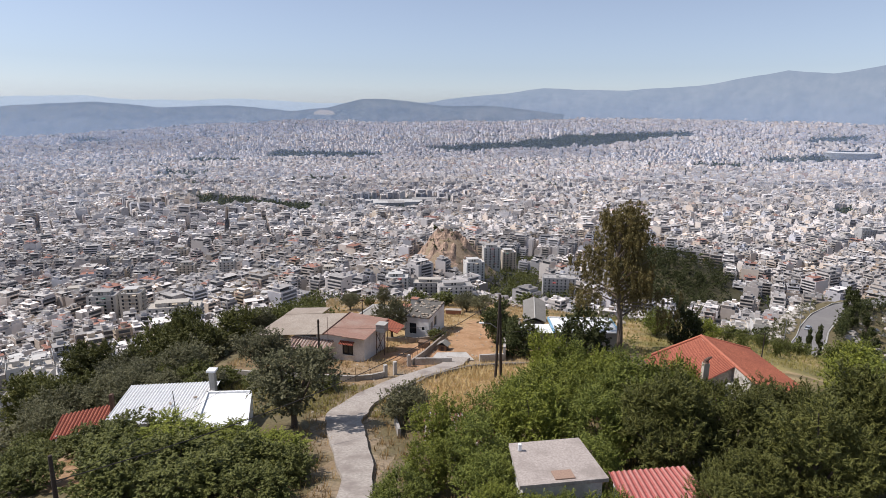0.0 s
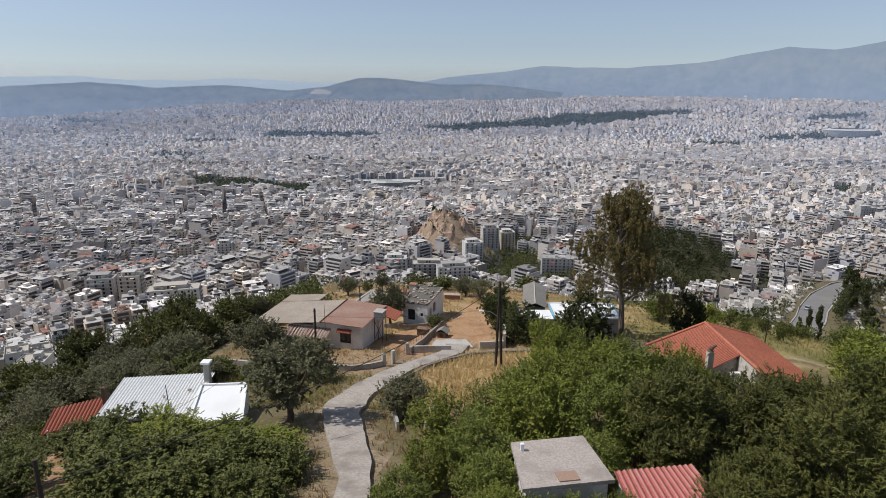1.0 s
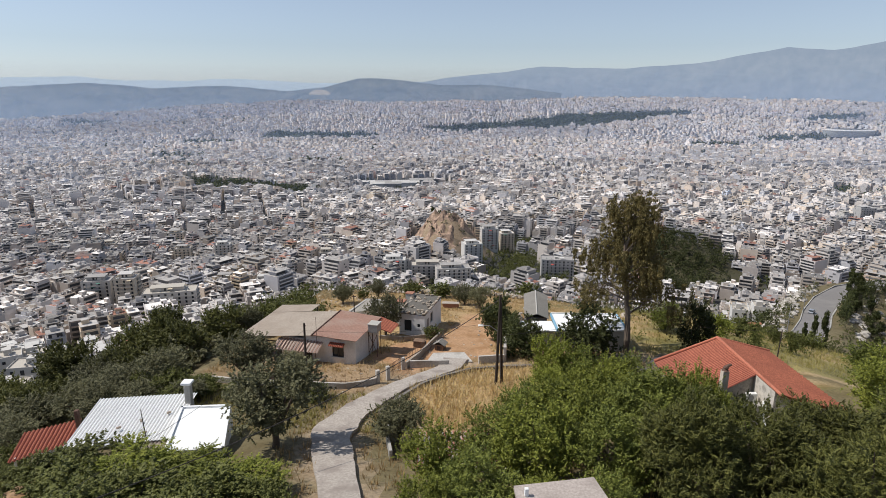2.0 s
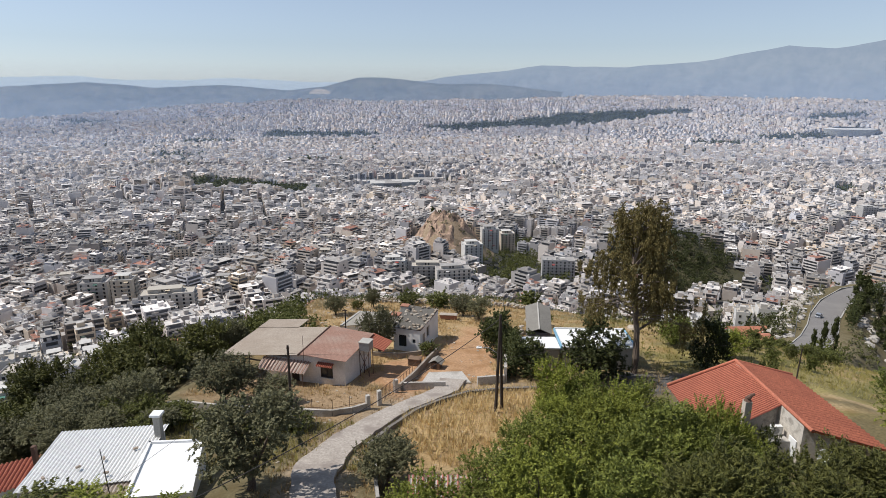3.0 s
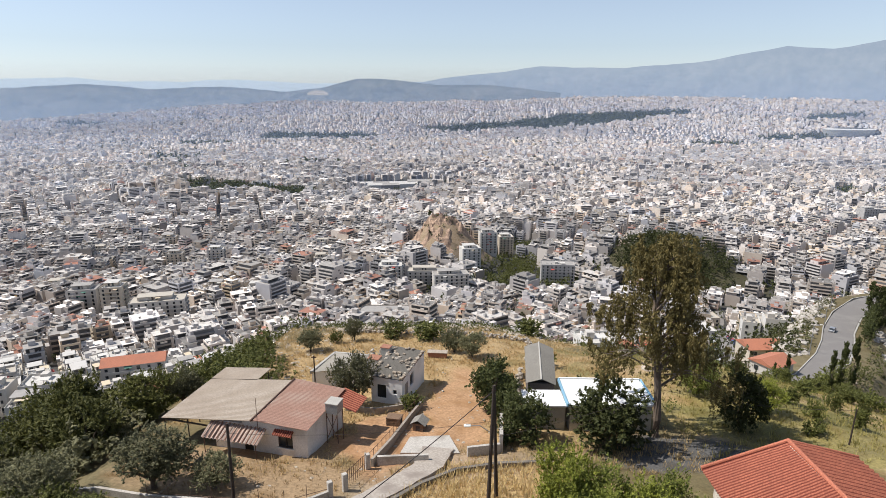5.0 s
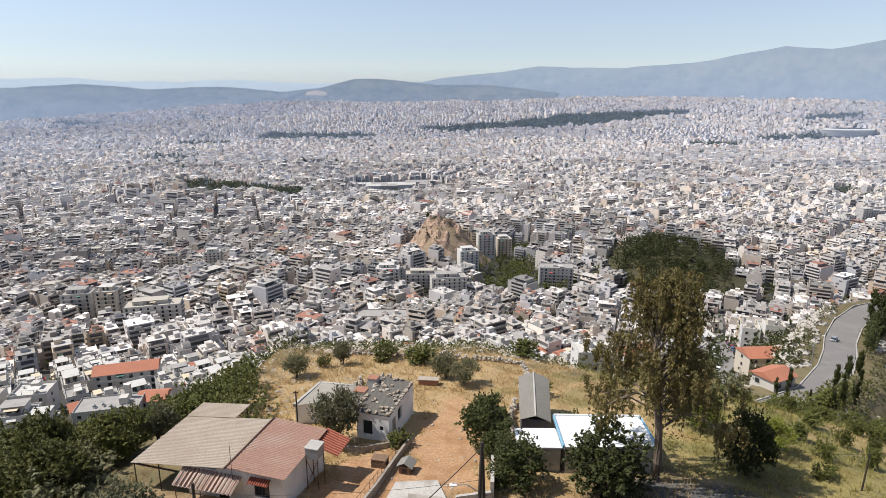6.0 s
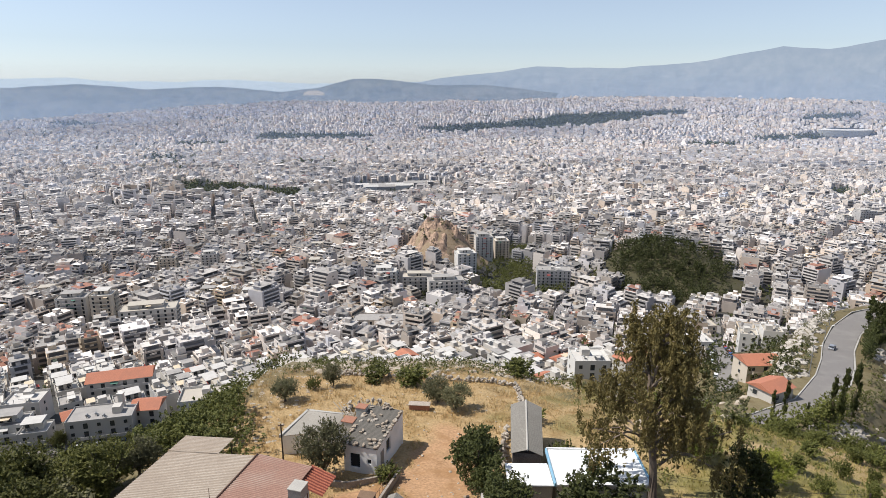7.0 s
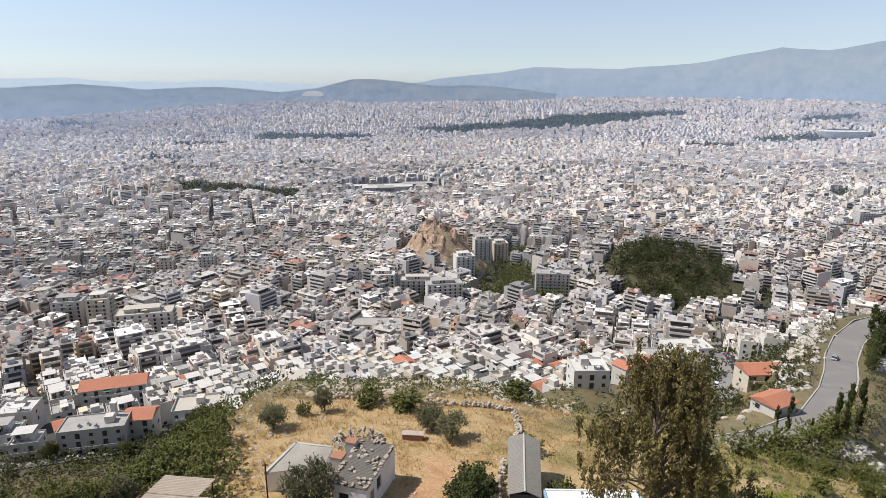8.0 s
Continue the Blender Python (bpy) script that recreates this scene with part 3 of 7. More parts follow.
# one street falls away from the hill through the near quarter
P_near = P_near[np.abs(P_near[:, 0] - np.interp(P_near[:, 1], [240, 280, 430, 480], [117, 134, 206, 229])) > 9]
P_near = P_near[along_road(P_near[:, 0], P_near[:, 1])[0] > 22]
P_near = P_near[np.argsort(P_near[:, 1] + 0.12 * np.abs(P_near[:, 0]))]
NEAR_THINGS, P_near = P_near[:202], P_near[202:]
P_mid = lots(480, 1000, 13.6, 14.2, 8.0, 260)
P_mid = P_mid[clear_of_single(P_mid)]
P_far = lots(1000, 2200, 16.8, 17.2, 9.0, 380)
P_far = P_far[clear_of_single(P_far)]
P_rim = lots(2200, 4800, 16.5, 17.5, 7.0, 600)
city_blocks("houses", P_near, 10.4, 11.0, storey_near, 2, "crowded white and cream low houses with flat roofs", 1.08, 0.4)
city_blocks("apartment_blocks", P_mid, 13.6, 14.2, storey_mid, 2, "cream and white concrete apartment blocks with balconies")
# brighter with distance: the haze's lightening is put into these tints
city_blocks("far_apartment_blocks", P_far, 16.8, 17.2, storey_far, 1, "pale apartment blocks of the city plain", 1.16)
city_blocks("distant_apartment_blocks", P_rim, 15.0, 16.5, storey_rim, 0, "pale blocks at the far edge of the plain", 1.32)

# ---- distance ----
def ridge(name, radius, bearings, tops, base, colour, air, seed, label):
    """A range of hills far off: a relief strip with spurs; air mixes in a glowing haze colour."""
    a = np.linspace(-0.86, 0.86, 500)
    t = np.interp(a, bearings, tops) + np.array([noise.fractal((v * 14, seed, 0), 1.0, 2.0, 5) for v in a]) * 9
    k = np.linspace(0, 1, 26)
    wob = np.array([[noise.fractal((v * 16, seed + 5, q * 1.2), 0.8, 2.0, 5) for v in a] for q in k]) * 75
    R = radius - 260 * (1 - k)[:, None] ** 1.3 + wob * np.sin(k * math.pi)[:, None]
    Z = base + (t[None] - base) * k[:, None] ** 0.8
    V = np.stack([R * np.sin(a)[None], R * np.cos(a)[None], Z], -1).reshape(-1, 3)
    n = len(a)
    i, j = np.meshgrid(np.arange(len(k) - 1), np.arange(n - 1), indexing="ij")
    F_ = np.stack([i * n + j, i * n + j + 1, (i + 1) * n + j + 1, (i + 1) * n + j], -1).reshape(-1, 4)
    m = bpy.data.materials.new(name + "_air")
    m.use_nodes = True
    N, L = m.node_tree.nodes, m.node_tree.links
    nz, cr, em, di, ms = N.new("ShaderNodeTexNoise"), N.new("ShaderNodeMixRGB"), N.new("ShaderNodeEmission"), N["Principled BSDF"], N.new("ShaderNodeMixShader")
    di.inputs["Roughness"].default_value, di.inputs["Specular IOR Level"].default_value = 1.0, 0.0
    nz.inputs["Scale"].default_value, nz.inputs["Detail"].default_value, nz.inputs["Roughness"].default_value = 0.012, 14, 0.68
    tc = N.new("ShaderNodeTexCoord")
    L.new(tc.outputs["Object"], nz.inputs["Vector"])
    spread = N.new("ShaderNodeMapRange")
    spread.inputs[1].default_value, spread.inputs[2].default_value = 0.36, 0.64
    L.new(nz.outputs[0], spread.inputs[0])
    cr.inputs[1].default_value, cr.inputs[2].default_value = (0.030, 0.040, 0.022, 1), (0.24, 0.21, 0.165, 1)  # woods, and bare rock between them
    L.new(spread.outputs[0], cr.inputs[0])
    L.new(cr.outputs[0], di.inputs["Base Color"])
    # distance haze painted as an even blue emission over the lit relief
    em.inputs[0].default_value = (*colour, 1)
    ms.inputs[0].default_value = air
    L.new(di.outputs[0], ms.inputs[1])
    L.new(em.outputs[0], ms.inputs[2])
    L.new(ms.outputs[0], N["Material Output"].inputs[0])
    ob = new(name, mesh_from(name, V, F_, [m], smooth=True))
    return tagged(ob, label, "hills", kind="structure")


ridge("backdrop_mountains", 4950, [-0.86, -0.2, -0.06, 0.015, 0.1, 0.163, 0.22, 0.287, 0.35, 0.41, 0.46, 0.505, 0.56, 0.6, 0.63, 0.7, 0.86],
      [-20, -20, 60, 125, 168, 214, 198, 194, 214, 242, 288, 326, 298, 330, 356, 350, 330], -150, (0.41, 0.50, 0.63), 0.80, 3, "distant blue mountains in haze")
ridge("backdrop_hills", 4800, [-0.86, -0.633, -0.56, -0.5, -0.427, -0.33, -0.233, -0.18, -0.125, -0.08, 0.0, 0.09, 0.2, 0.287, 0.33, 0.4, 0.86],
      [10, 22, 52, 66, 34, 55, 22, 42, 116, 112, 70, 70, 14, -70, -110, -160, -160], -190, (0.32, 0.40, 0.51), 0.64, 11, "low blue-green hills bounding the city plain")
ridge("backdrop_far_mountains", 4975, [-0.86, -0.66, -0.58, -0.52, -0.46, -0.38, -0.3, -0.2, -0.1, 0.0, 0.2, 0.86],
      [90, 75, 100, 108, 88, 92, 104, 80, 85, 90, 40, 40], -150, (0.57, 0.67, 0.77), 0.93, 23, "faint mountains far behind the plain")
M_QUARRY = material("quarry_face", (0.36, 0.345, 0.33), vary=0.25, scale=0.03, fine=3)
quarry = new("backdrop_quarry", mesh_from("backdrop_quarry", [((4440 + 1.9 * (z + 10)) * math.sin(a), (4440 + 1.9 * (z + 10)) * math.cos(a), z) for z, w in ((-4, 0.017), (14, 0.015), (27, 0.008)) for a in (-0.186 - w, -0.186 - w * 0.3, -0.186 + w * 0.5, -0.186 + w)],
                                          [(r * 4 + c, r * 4 + c + 1, r * 4 + c + 5, r * 4 + c + 4) for r in range(2) for c in range(3)], [M_QUARRY]))
tagged(quarry, "pale quarry scar on a distant hill", "quarry", kind="structure")

# ---- upright sheets standing in for summer haze over the plain ----
def haze(radius, share):
    """A curved blue sheet added as haze: lets most light through, scatters the rest."""
    a = np.linspace(-0.98, 0.98, 60)
    z = np.array([-300.0, -100, radius * 0.012, radius * 0.05])
    V = np.stack([np.stack([radius * np.sin(a), radius * np.cos(a), np.full(60, h)], 1) for h in z]).reshape(-1, 3)
    i, j = np.meshgrid(np.arange(3), np.arange(59), indexing="ij")
    F_ = np.stack([i * 60 + j, i * 60 + j + 1, (i + 1) * 60 + j + 1, (i + 1) * 60 + j], -1).reshape(-1, 4)
    m = bpy.data.materials.new("summer_haze")
    m.use_nodes = True
    N, L = m.node_tree.nodes, m.node_tree.links
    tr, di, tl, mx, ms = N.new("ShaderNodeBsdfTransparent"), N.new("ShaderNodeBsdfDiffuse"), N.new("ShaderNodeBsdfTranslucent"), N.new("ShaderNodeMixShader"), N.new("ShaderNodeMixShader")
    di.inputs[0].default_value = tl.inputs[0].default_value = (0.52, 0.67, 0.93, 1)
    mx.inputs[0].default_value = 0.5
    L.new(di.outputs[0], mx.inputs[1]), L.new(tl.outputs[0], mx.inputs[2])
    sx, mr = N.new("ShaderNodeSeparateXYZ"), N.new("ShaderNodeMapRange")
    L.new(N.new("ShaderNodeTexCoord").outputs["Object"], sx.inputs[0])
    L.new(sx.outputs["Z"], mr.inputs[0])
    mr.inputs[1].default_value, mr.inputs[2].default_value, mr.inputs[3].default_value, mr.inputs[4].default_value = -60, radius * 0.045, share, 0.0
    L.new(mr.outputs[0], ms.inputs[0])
    L.new(tr.outputs[0], ms.inputs[1]), L.new(mx.outputs[0], ms.inputs[2])
    L.new(ms.outputs[0], N["Material Output"].inputs[0])
    ob = new("haze", mesh_from("haze", V, F_, [m], smooth=True))
    return tagged(ob, "thin blue see-through sheet standing in for haze over the plain", "haze", kind="structure")


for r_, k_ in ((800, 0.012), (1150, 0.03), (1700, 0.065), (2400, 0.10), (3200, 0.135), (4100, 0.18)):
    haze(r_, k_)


# ---- trees ----
def leaf_cloud(centres, radii, n, size, rs, droop=0.0, long=1.6, up=0.0, fill=0.35, spray=0.0):
    """Small leaves on and inside blobs: a diamond each, turned at random, or set along twigs of the length spray that reach out of the blob."""
    C, R = np.asarray(centres, float), np.asarray(radii, float)
    if R.ndim == 1:
        R = np.stack([R] * 3, 1)
    per = 14 if spray else 1
    n = n // per
    area = (R[:, 0] * R[:, 2]) ** 0.9
    k = rs.choice(len(C), n, p=area / area.sum())
    d = rs.normal(size=(n, 3))
    d /= np.linalg.norm(d, axis=1)[:, None]
    r = np.where(rs.random(n) < fill, rs.uniform(0.3, 1, n), rs.uniform(0.82, 1.12, n))
    p = C[k] + d * R[k] * r[:, None]
    if spray:
        way = 0.9 * d + np.array([0, 0, 0.35 + up - droop]) + rs.normal(size=(n, 3)) * 0.45
        way /= np.linalg.norm(way, axis=1)[:, None]
        reach = spray * rs.uniform(0.5, 1.35, n)
        t = np.tile(np.linspace(0.0, 1.0, per), n)
        way, reach, p = np.repeat(way, per, 0), np.repeat(reach, per), np.repeat(p, per, 0)
        p = p + way * (reach * t)[:, None] + rs.normal(size=p.shape) * size * 0.4
        across = np.cross(way, np.array([0, 0, 1.0]) + rs.normal(size=p.shape) * 0.35)
        across *= np.tile(np.where(np.arange(per) % 2, 1.0, -1.0), n)[:, None]
        a = way * 0.75 + across + rs.normal(size=p.shape) * 0.25 - np.array([0, 0, 0.15 + droop])
        a /= np.linalg.norm(a, axis=1)[:, None]
        b = np.cross(a, np.array([0, 0, 1.0]) + rs.normal(size=p.shape) * 0.55)
        n = n * per
    else:
        a = rs.normal(size=(n, 3)) + 0.5 * d + np.array([0, 0, up - droop])
        a /= np.linalg.norm(a, axis=1)[:, None]
        b = np.cross(a, np.array([0, 0, 0.6]) + rs.normal(size=(n, 3)))
    b /= np.linalg.norm(b, axis=1)[:, None]
    s_ = size * rs.uniform(0.6, 1.4, n)[:, None]
    nrm = np.cross(a, b)
    V = np.stack([p - a * s_ * long / 2, p + b * s_ * 0.5 + nrm * s_ * 0.15, p + a * s_ * long / 2, p - b * s_ * 0.5 + nrm * s_ * 0.15], 1)
    return V.reshape(-1, 3)


def blobs(rs, n, rx, rz, z0, size, flat=0.8):
    """Blob centres through an egg-shaped crown, denser near its skin."""
    d = rs.normal(size=(n, 3))
    d /= np.linalg.norm(d, axis=1)[:, None]
    r = rs.uniform(0.35, 0.95, n)[:, None] ** 0.6
    c = d * r * np.array([rx, rx, rz]) + np.array([0, 0, z0])
    q = size * rs.uniform(0.6, 1.25, n)
    return c, np.stack([q, q, q * flat], 1)


def crown_mesh(name, V, mat):
    return mesh_from(name, V, np.arange(len(V)).reshape(-1, 4), [mat])


def trunk_mesh(name, h, r, targets, rs, lean=0.1, mat=None, fork=0.35):
    """A tapered trunk that forks into limbs reaching towards the crown's blobs."""
    bm = bmesh.new()
    top = Vector((rs.normal(0, lean), rs.normal(0, lean), h * fork))
    tube(bm, [(0, 0, -0.4), (0, 0, 0.05), (*(top * 0.5 + Vector((rs.normal(0, 0.03), 0, 0))),), top], [r * 1.5, r * 1.15, r, r * 0.85], 9)
    for t in targets:
        t = Vector(t)
        mid = top.lerp(t, 0.5) + Vector((rs.normal(0, 0.15), rs.normal(0, 0.15), 0.12 * h * rs.random()))
        tube(bm, [top - Vector((0, 0, 0.1)), mid, t], [r * 0.6, r * 0.38, r * 0.12], 6)
    return bm_mesh(name, bm, mat or M_BARK)


def tree_kind(name, mat, seed, h, rx, n, size, nb, bs, flat=0.8, droop=0.0, long=1.6, up=0.0, base=0.3, fill=0.35, r=0.14, bark=None, spray=0.5):
    rs = np.random.default_rng(seed)
    z0, rz = h * (1 + base) / 2, h * (1 - base) / 2
    c, q = blobs(rs, nb, rx - bs * 0.5, rz - bs * 0.4, z0, bs, flat)
    V = leaf_cloud(c, q, n, size, rs, droop, long, up, fill, spray)
    far = c[rs.choice(len(c), 8, replace=False)]
    return trunk_mesh(name + "_trunk", h, r, far, rs, mat=bark, fork=max(base * 0.8, 0.12)), crown_mesh(name + "_crown", V, mat)


KINDS = {
    "olive": [tree_kind("olive", L_OLIVE, 20 + k, 4.0, 2.2, 13000, 0.085, 40, 0.52, base=0.22, r=0.16, spray=0.42, fill=0.45) for k in range(3)],
    "needle": [tree_kind("needle_pine", L_PINE, 35 + k, 8.0, 3.6, 24000, 0.075, 70, 0.78, base=0.04, up=1.0, long=4.2, r=0.2, spray=0.7, fill=0.4) for k in range(3)],
    "pine": [tree_kind("pine", L_PINE, 30 + k, 8.0, 3.6, 13000, 0.125, 52, 0.9, base=0.08, up=0.6, long=3.2, r=0.2, spray=0.8, fill=0.4) for k in range(3)],
    "broad": [tree_kind("broad", L_BROAD if k % 2 else L_FEATHER, 40 + k, 6.0, 2.8, 15000, 0.098, 60, 0.5, flat=1.2, base=0.06, up=0.5, long=1.9, fill=0.5, r=0.11, spray=0.75) for k in range(4)],
    "dark": [tree_kind("dark", L_DARK, 50 + k, 4.6, 2.2, 9500, 0.12, 46, 0.5, flat=1.1, base=-0.05, fill=0.5, r=0.14, spray=0.4) for k in range(2)],
    "shrub": [tree_kind("shrub", L_SCRUB, 60 + k, 1.8, 1.3, 2600, 0.11, 16, 0.42, base=0.02, r=0.05, spray=0.35) for k in range(2)],
    "maquis": [tree_kind("maquis", L_SCRUB, 65 + k, 3.0, 2.2, 8500, 0.11, 26, 0.6, base=0.0, r=0.08, spray=0.45) for k in range(2)],
    "cypress": [tree_kind("cypress", L_DARK, 70, 7.0, 0.85, 3200, 0.19, 34, 0.32, base=0.04, up=1.2, long=1.9, r=0.1, spray=0.5)],
}
KIND_TEXT = {"olive": ("olive_tree", "grey-green olive tree with a forked trunk"), "pine": ("pine_tree", "dense green pine tree on the slope"),
             "needle": ("pine_tree", "dense olive-green pine tree with fine needles"), "broad": ("broadleaf_tree", "bright green leafy tree beside the lane"), "dark": ("evergreen_tree", "dark green evergreen tree with a dense crown"),
             "shrub": ("shrub", "green shrub growing on dry ground"), "maquis": ("large_shrub", "dense olive-green hillside shrub"), "cypress": ("cypress_tree", "slim dark cypress tree")}
tree_count = [0]


def tree(kind, x, y, tall, wide=None, label="", group="", sink=0.1, variant=None):
    """One tree of a kind at a place, scaled to its height and crown radius."""
    ref = {"olive": (4.0, 2.2), "pine": (8.0, 3.6), "needle": (8.0, 3.6), "broad": (6.0, 2.8), "dark": (4.6, 2.2), "shrub": (1.8, 1.3), "maquis": (3.0, 2.2), "cypress": (7.0, 0.85)}[kind]
    tree_count[0] += 1
    k = tree_count[0]
    me_t, me_c = KINDS[kind][(k if variant is None else variant) % len(KINDS[kind])]
    sz, sx = tall / ref[0], (wide / ref[1] if wide else tall / ref[0])
    name, text = KIND_TEXT[kind]
    e = empty(name, Matrix.LocRotScale((x, y, height_at(x, y) - sink), Euler((0, 0, k * 2.4)), (sx, sx, sz)))
    tagged(e, label or text, "shrub" if kind in ("shrub", "maquis") else "tree", group)
    part("trunk", me_t, e)
    part("crown", me_c, e)
    return e


# garden and slope trees
for x, y, t, w in ((-78, 226, 13, 5.0), (-72, 229, 11, 4.4), (-84, 222, 8, 3.4), (-124, 213, 7, 3.0), (-99, 214, 6, 2.8)):
    tree("needle", x, y, t, w, "tall dark pine beside the street below", "pines by the lower street")
tree("olive", -19.4, 62.2, 5.0, 3.0, "grey-green olive tree behind the low wall", variant=0)
tree("olive", -14.9, 62.2, 2.9, 1.9, "small olive tree by the yard wall", variant=1)
tree("olive", -12.2, 46.8, 6.6, 3.6, "large dark olive tree shading the lane", variant=2)
tree("olive", -3.3, 47.4, 3.7, 2.3, "round grey-green olive bush at the lane's edge", variant=0)
tree("olive", -6.9, 79.0, 6.0, 2.4, "olive tree leaning over a derelict house", variant=1)
tree("dark", 16.2, 69.0, 6.6, 3.2)
tree("dark", 9.2, 70.6, 5.2, 2.4)
tree("dark", 7.0, 77.4, 6.0, 2.2)
tree("dark", 7.9, 82.6, 3.6, 2.2)
tree("olive", 3.8, 97.0, 3.6, 1.9, variant=0)
tree("olive", 6.0, 94.5, 3.2, 2.0, variant=2)
tree("olive", -15.3, 98.0, 3.2, 1.8, variant=1)
tree("olive", -10.3, 104.0, 3.6, 1.4, variant=0)
tree("shrub", -4.9, 106.6, 2.4, 2.0)
tree("shrub", 0.6, 104.6, 2.3, 2.5)
tree("shrub", -12.6, 102.6, 1.8, 0.9)
tree("shrub", 14.6, 91.0, 1.9, 1.6)
tree("shrub", 16.2, 81.2, 2.0, 1.5)
tree("shrub", 15.9, 112.0, 2.6, 2.6)
tree("dark", 29.4, 72.6, 6.2, 2.2, "dark spreading evergreen beside the meadow")
for x, y, t, w in ((43.2, 80.1, 1.8, 0.9), (37.6, 74.8, 1.9, 0.8), (42.6, 75.4, 2.0, 0.9), (35.6, 71.6, 1.4, 1.0), (49.7, 86.4, 1.6, 1.3), (52.4, 86.2, 2.0, 1.6), (43.0, 84.6, 1.5, 1.3), (47.0, 80.6, 1.6, 0.7), (38.0, 79.6, 1.5, 1.1)):
    tree("shrub", x, y, t, w, "small sapling standing in the dry meadow", "saplings in the meadow")
for x, y, t, w in ((55, 94, 2.6, 2.0), (60, 97, 2.8, 2.2), (49.5, 92.5, 2.0, 1.6), (45, 93, 2.2, 1.8), (65, 101, 3.0, 2.4), (39, 92, 1.6, 1.4), (52, 98, 2.4, 2.2), (70, 104, 3.2, 2.6)):
    tree("maquis", x, y, t, w, "dense green bush at the meadow's lower edge", "bushes below the meadow")
tree("broad", 33.6, 76.2, 3.6, 1.9)
tree("broad", 29.5, 82.0, 4.2, 2.2)
for x, y, t, w in ((9.8, 57.2, 6.2, 2.2), (11.6, 55.4, 5.4, 2.2), (14.2, 54.6, 4.8, 2.2), (16.2, 55.2, 4.9, 2.1), (12.0, 51.5, 5.2, 2.8), (6.6, 49.5, 4.6, 2.3), (8.8, 52.4, 4.6, 2.0), (3.4, 42.4, 4.6, 2.4), (8.2, 45.0, 6.0, 3.0), (14.0, 45.5, 6.2, 3.2),
                   (-0.4, 38.6, 4.6, 2.2), (1.6, 35.0, 4.2, 2.2), (5.4, 39.6, 5.6, 2.8), (9.8, 39.0, 5.4, 2.6), (17.6, 50.0, 4.6, 2.4), (19.6, 45.0, 3.4, 2.2), (3.9, 27.5, 2.6, 1.1), (5.3, 27.7, 2.4, 1.1), (6.7, 27.9, 2.3, 1.0), (9.6, 27.0, 2.2, 1.0), (-1.2, 33.6, 3.2, 1.6), (1.9, 31.0, 3.4, 1.7), (2.2, 28.2, 2.6, 1.4), (7.9, 33.4, 3.6, 1.8), (4.6, 34.4, 3.0, 1.7), (-2.6, 30.2, 2.6, 1.5), (7.6, 27.6, 2.6, 0.9), (19.2, 52.4, 3.6, 1.8), (21.2, 48.8, 3.6, 1.9), (18.0, 54.8, 3.0, 1.4), (22.0, 50.4, 2.9, 1.2), (20.4, 50.6, 3.2, 1.3), (18.0, 47.2, 6.4, 1.9), (16.4, 45.6, 6.2, 2.2), (19.6, 48.4, 4.8, 1.5), (33.0, 43.5, 6.6, 3.4), (36.0, 51.0, 6.4, 3.4), (40.0, 58.0, 5.6, 3.2), (36.5, 45.0, 6.4, 3.2)):
    tree("broad", x, y, t, w, group="thicket of broadleaf trees")
for x, y, t, w in ((13.4, 35.6, 6.9, 3.5), (17.6, 37.6, 6.2, 3.4), (19.0, 31.0, 6.4, 3.3), (23.6, 34.0, 7.6, 3.6), (22.0, 39.5, 5.8, 3.2), (27.4, 37.0, 6.6, 3.4), (15.0, 30.0, 4.0, 2.2), (12.9, 28.0, 3.2, 1.9), (27.5, 42.4, 4.0, 2.7), (14.0, 40.2, 4.8, 2.8), (33.0, 38.0, 6.4, 3.4)):
    tree("needle", x, y, t, w, group="pines on the near slope")
for x, y, t, w in ((-11.5, 38.5, 2.6, 2.4), (-15.0, 39.6, 2.5, 2.6), (-18.6, 40.2, 2.7, 2.6), (-22.2, 40.6, 2.6, 2.6), (-13.0, 35.6, 2.6, 2.6), (-17.0, 36.4, 2.5, 2.8), (-21.0, 37.2, 2.5, 2.6), (-9.8, 35.4, 2.2, 1.9), (-24.6, 40.4, 2.0, 2.0), (-14.6, 32.8, 2.4, 2.6), (-10.5, 31.8, 2.2, 2.0), (-19.0, 33.4, 2.4, 2.6)):
    tree("maquis" if x < -20 or y < 37 else "broad", x, y, t * (0.78 if x > -17 and y > 37 else 1.0), w, "dense green hedge tree before the white house", group="hedge by the white house", variant=1)
for x, y, t, w in ((-36.5, 67.5, 6.0, 3.4), (-33, 62.5, 4.6, 3.0), (-27, 56.8, 2.6, 2.2), (-22.6, 56.0, 2.0, 1.7), (-31, 57, 3.2, 2.4), (-41, 62, 5.4, 3.4)):
    tree("olive", x, y, t, w)
for x, y, t, w in ((-21.7, 57.8, 2.0, 1.7), (-18.4, 57.2, 1.7, 1.5), (-24.8, 58.6, 2.4, 1.9), (-27.6, 59.6, 2.6, 2.0), (-11.6, 56.6, 1.7, 1.5), (-14.8, 56.4, 1.3, 1.2), (-23.2, 55.0, 2.0, 1.6)):
    tree("maquis", x, y, t, w, "dark green bush growing below the garden wall", "bushes below the garden wall")
for x, y, t, w in ((-33.6, 46.6, 2.2, 1.9), (-36.0, 50.0, 2.4, 2.0), (-30.4, 43.6, 1.9, 1.8), (-33.0, 41.0, 2.2, 2.0), (-29.2, 40.6, 1.8, 1.6), (-38.4, 54.4, 2.6, 2.2), (-26.6, 36.8, 2.0, 1.7), (-31.0, 37.4, 2.0, 1.8), (-28.0, 34.2, 1.8, 1.7), (-24.0, 33.6, 1.9, 1.8)):
    tree("maquis", x, y, t, w, "olive-green bush on the terraced bank", "bushes on the bank")
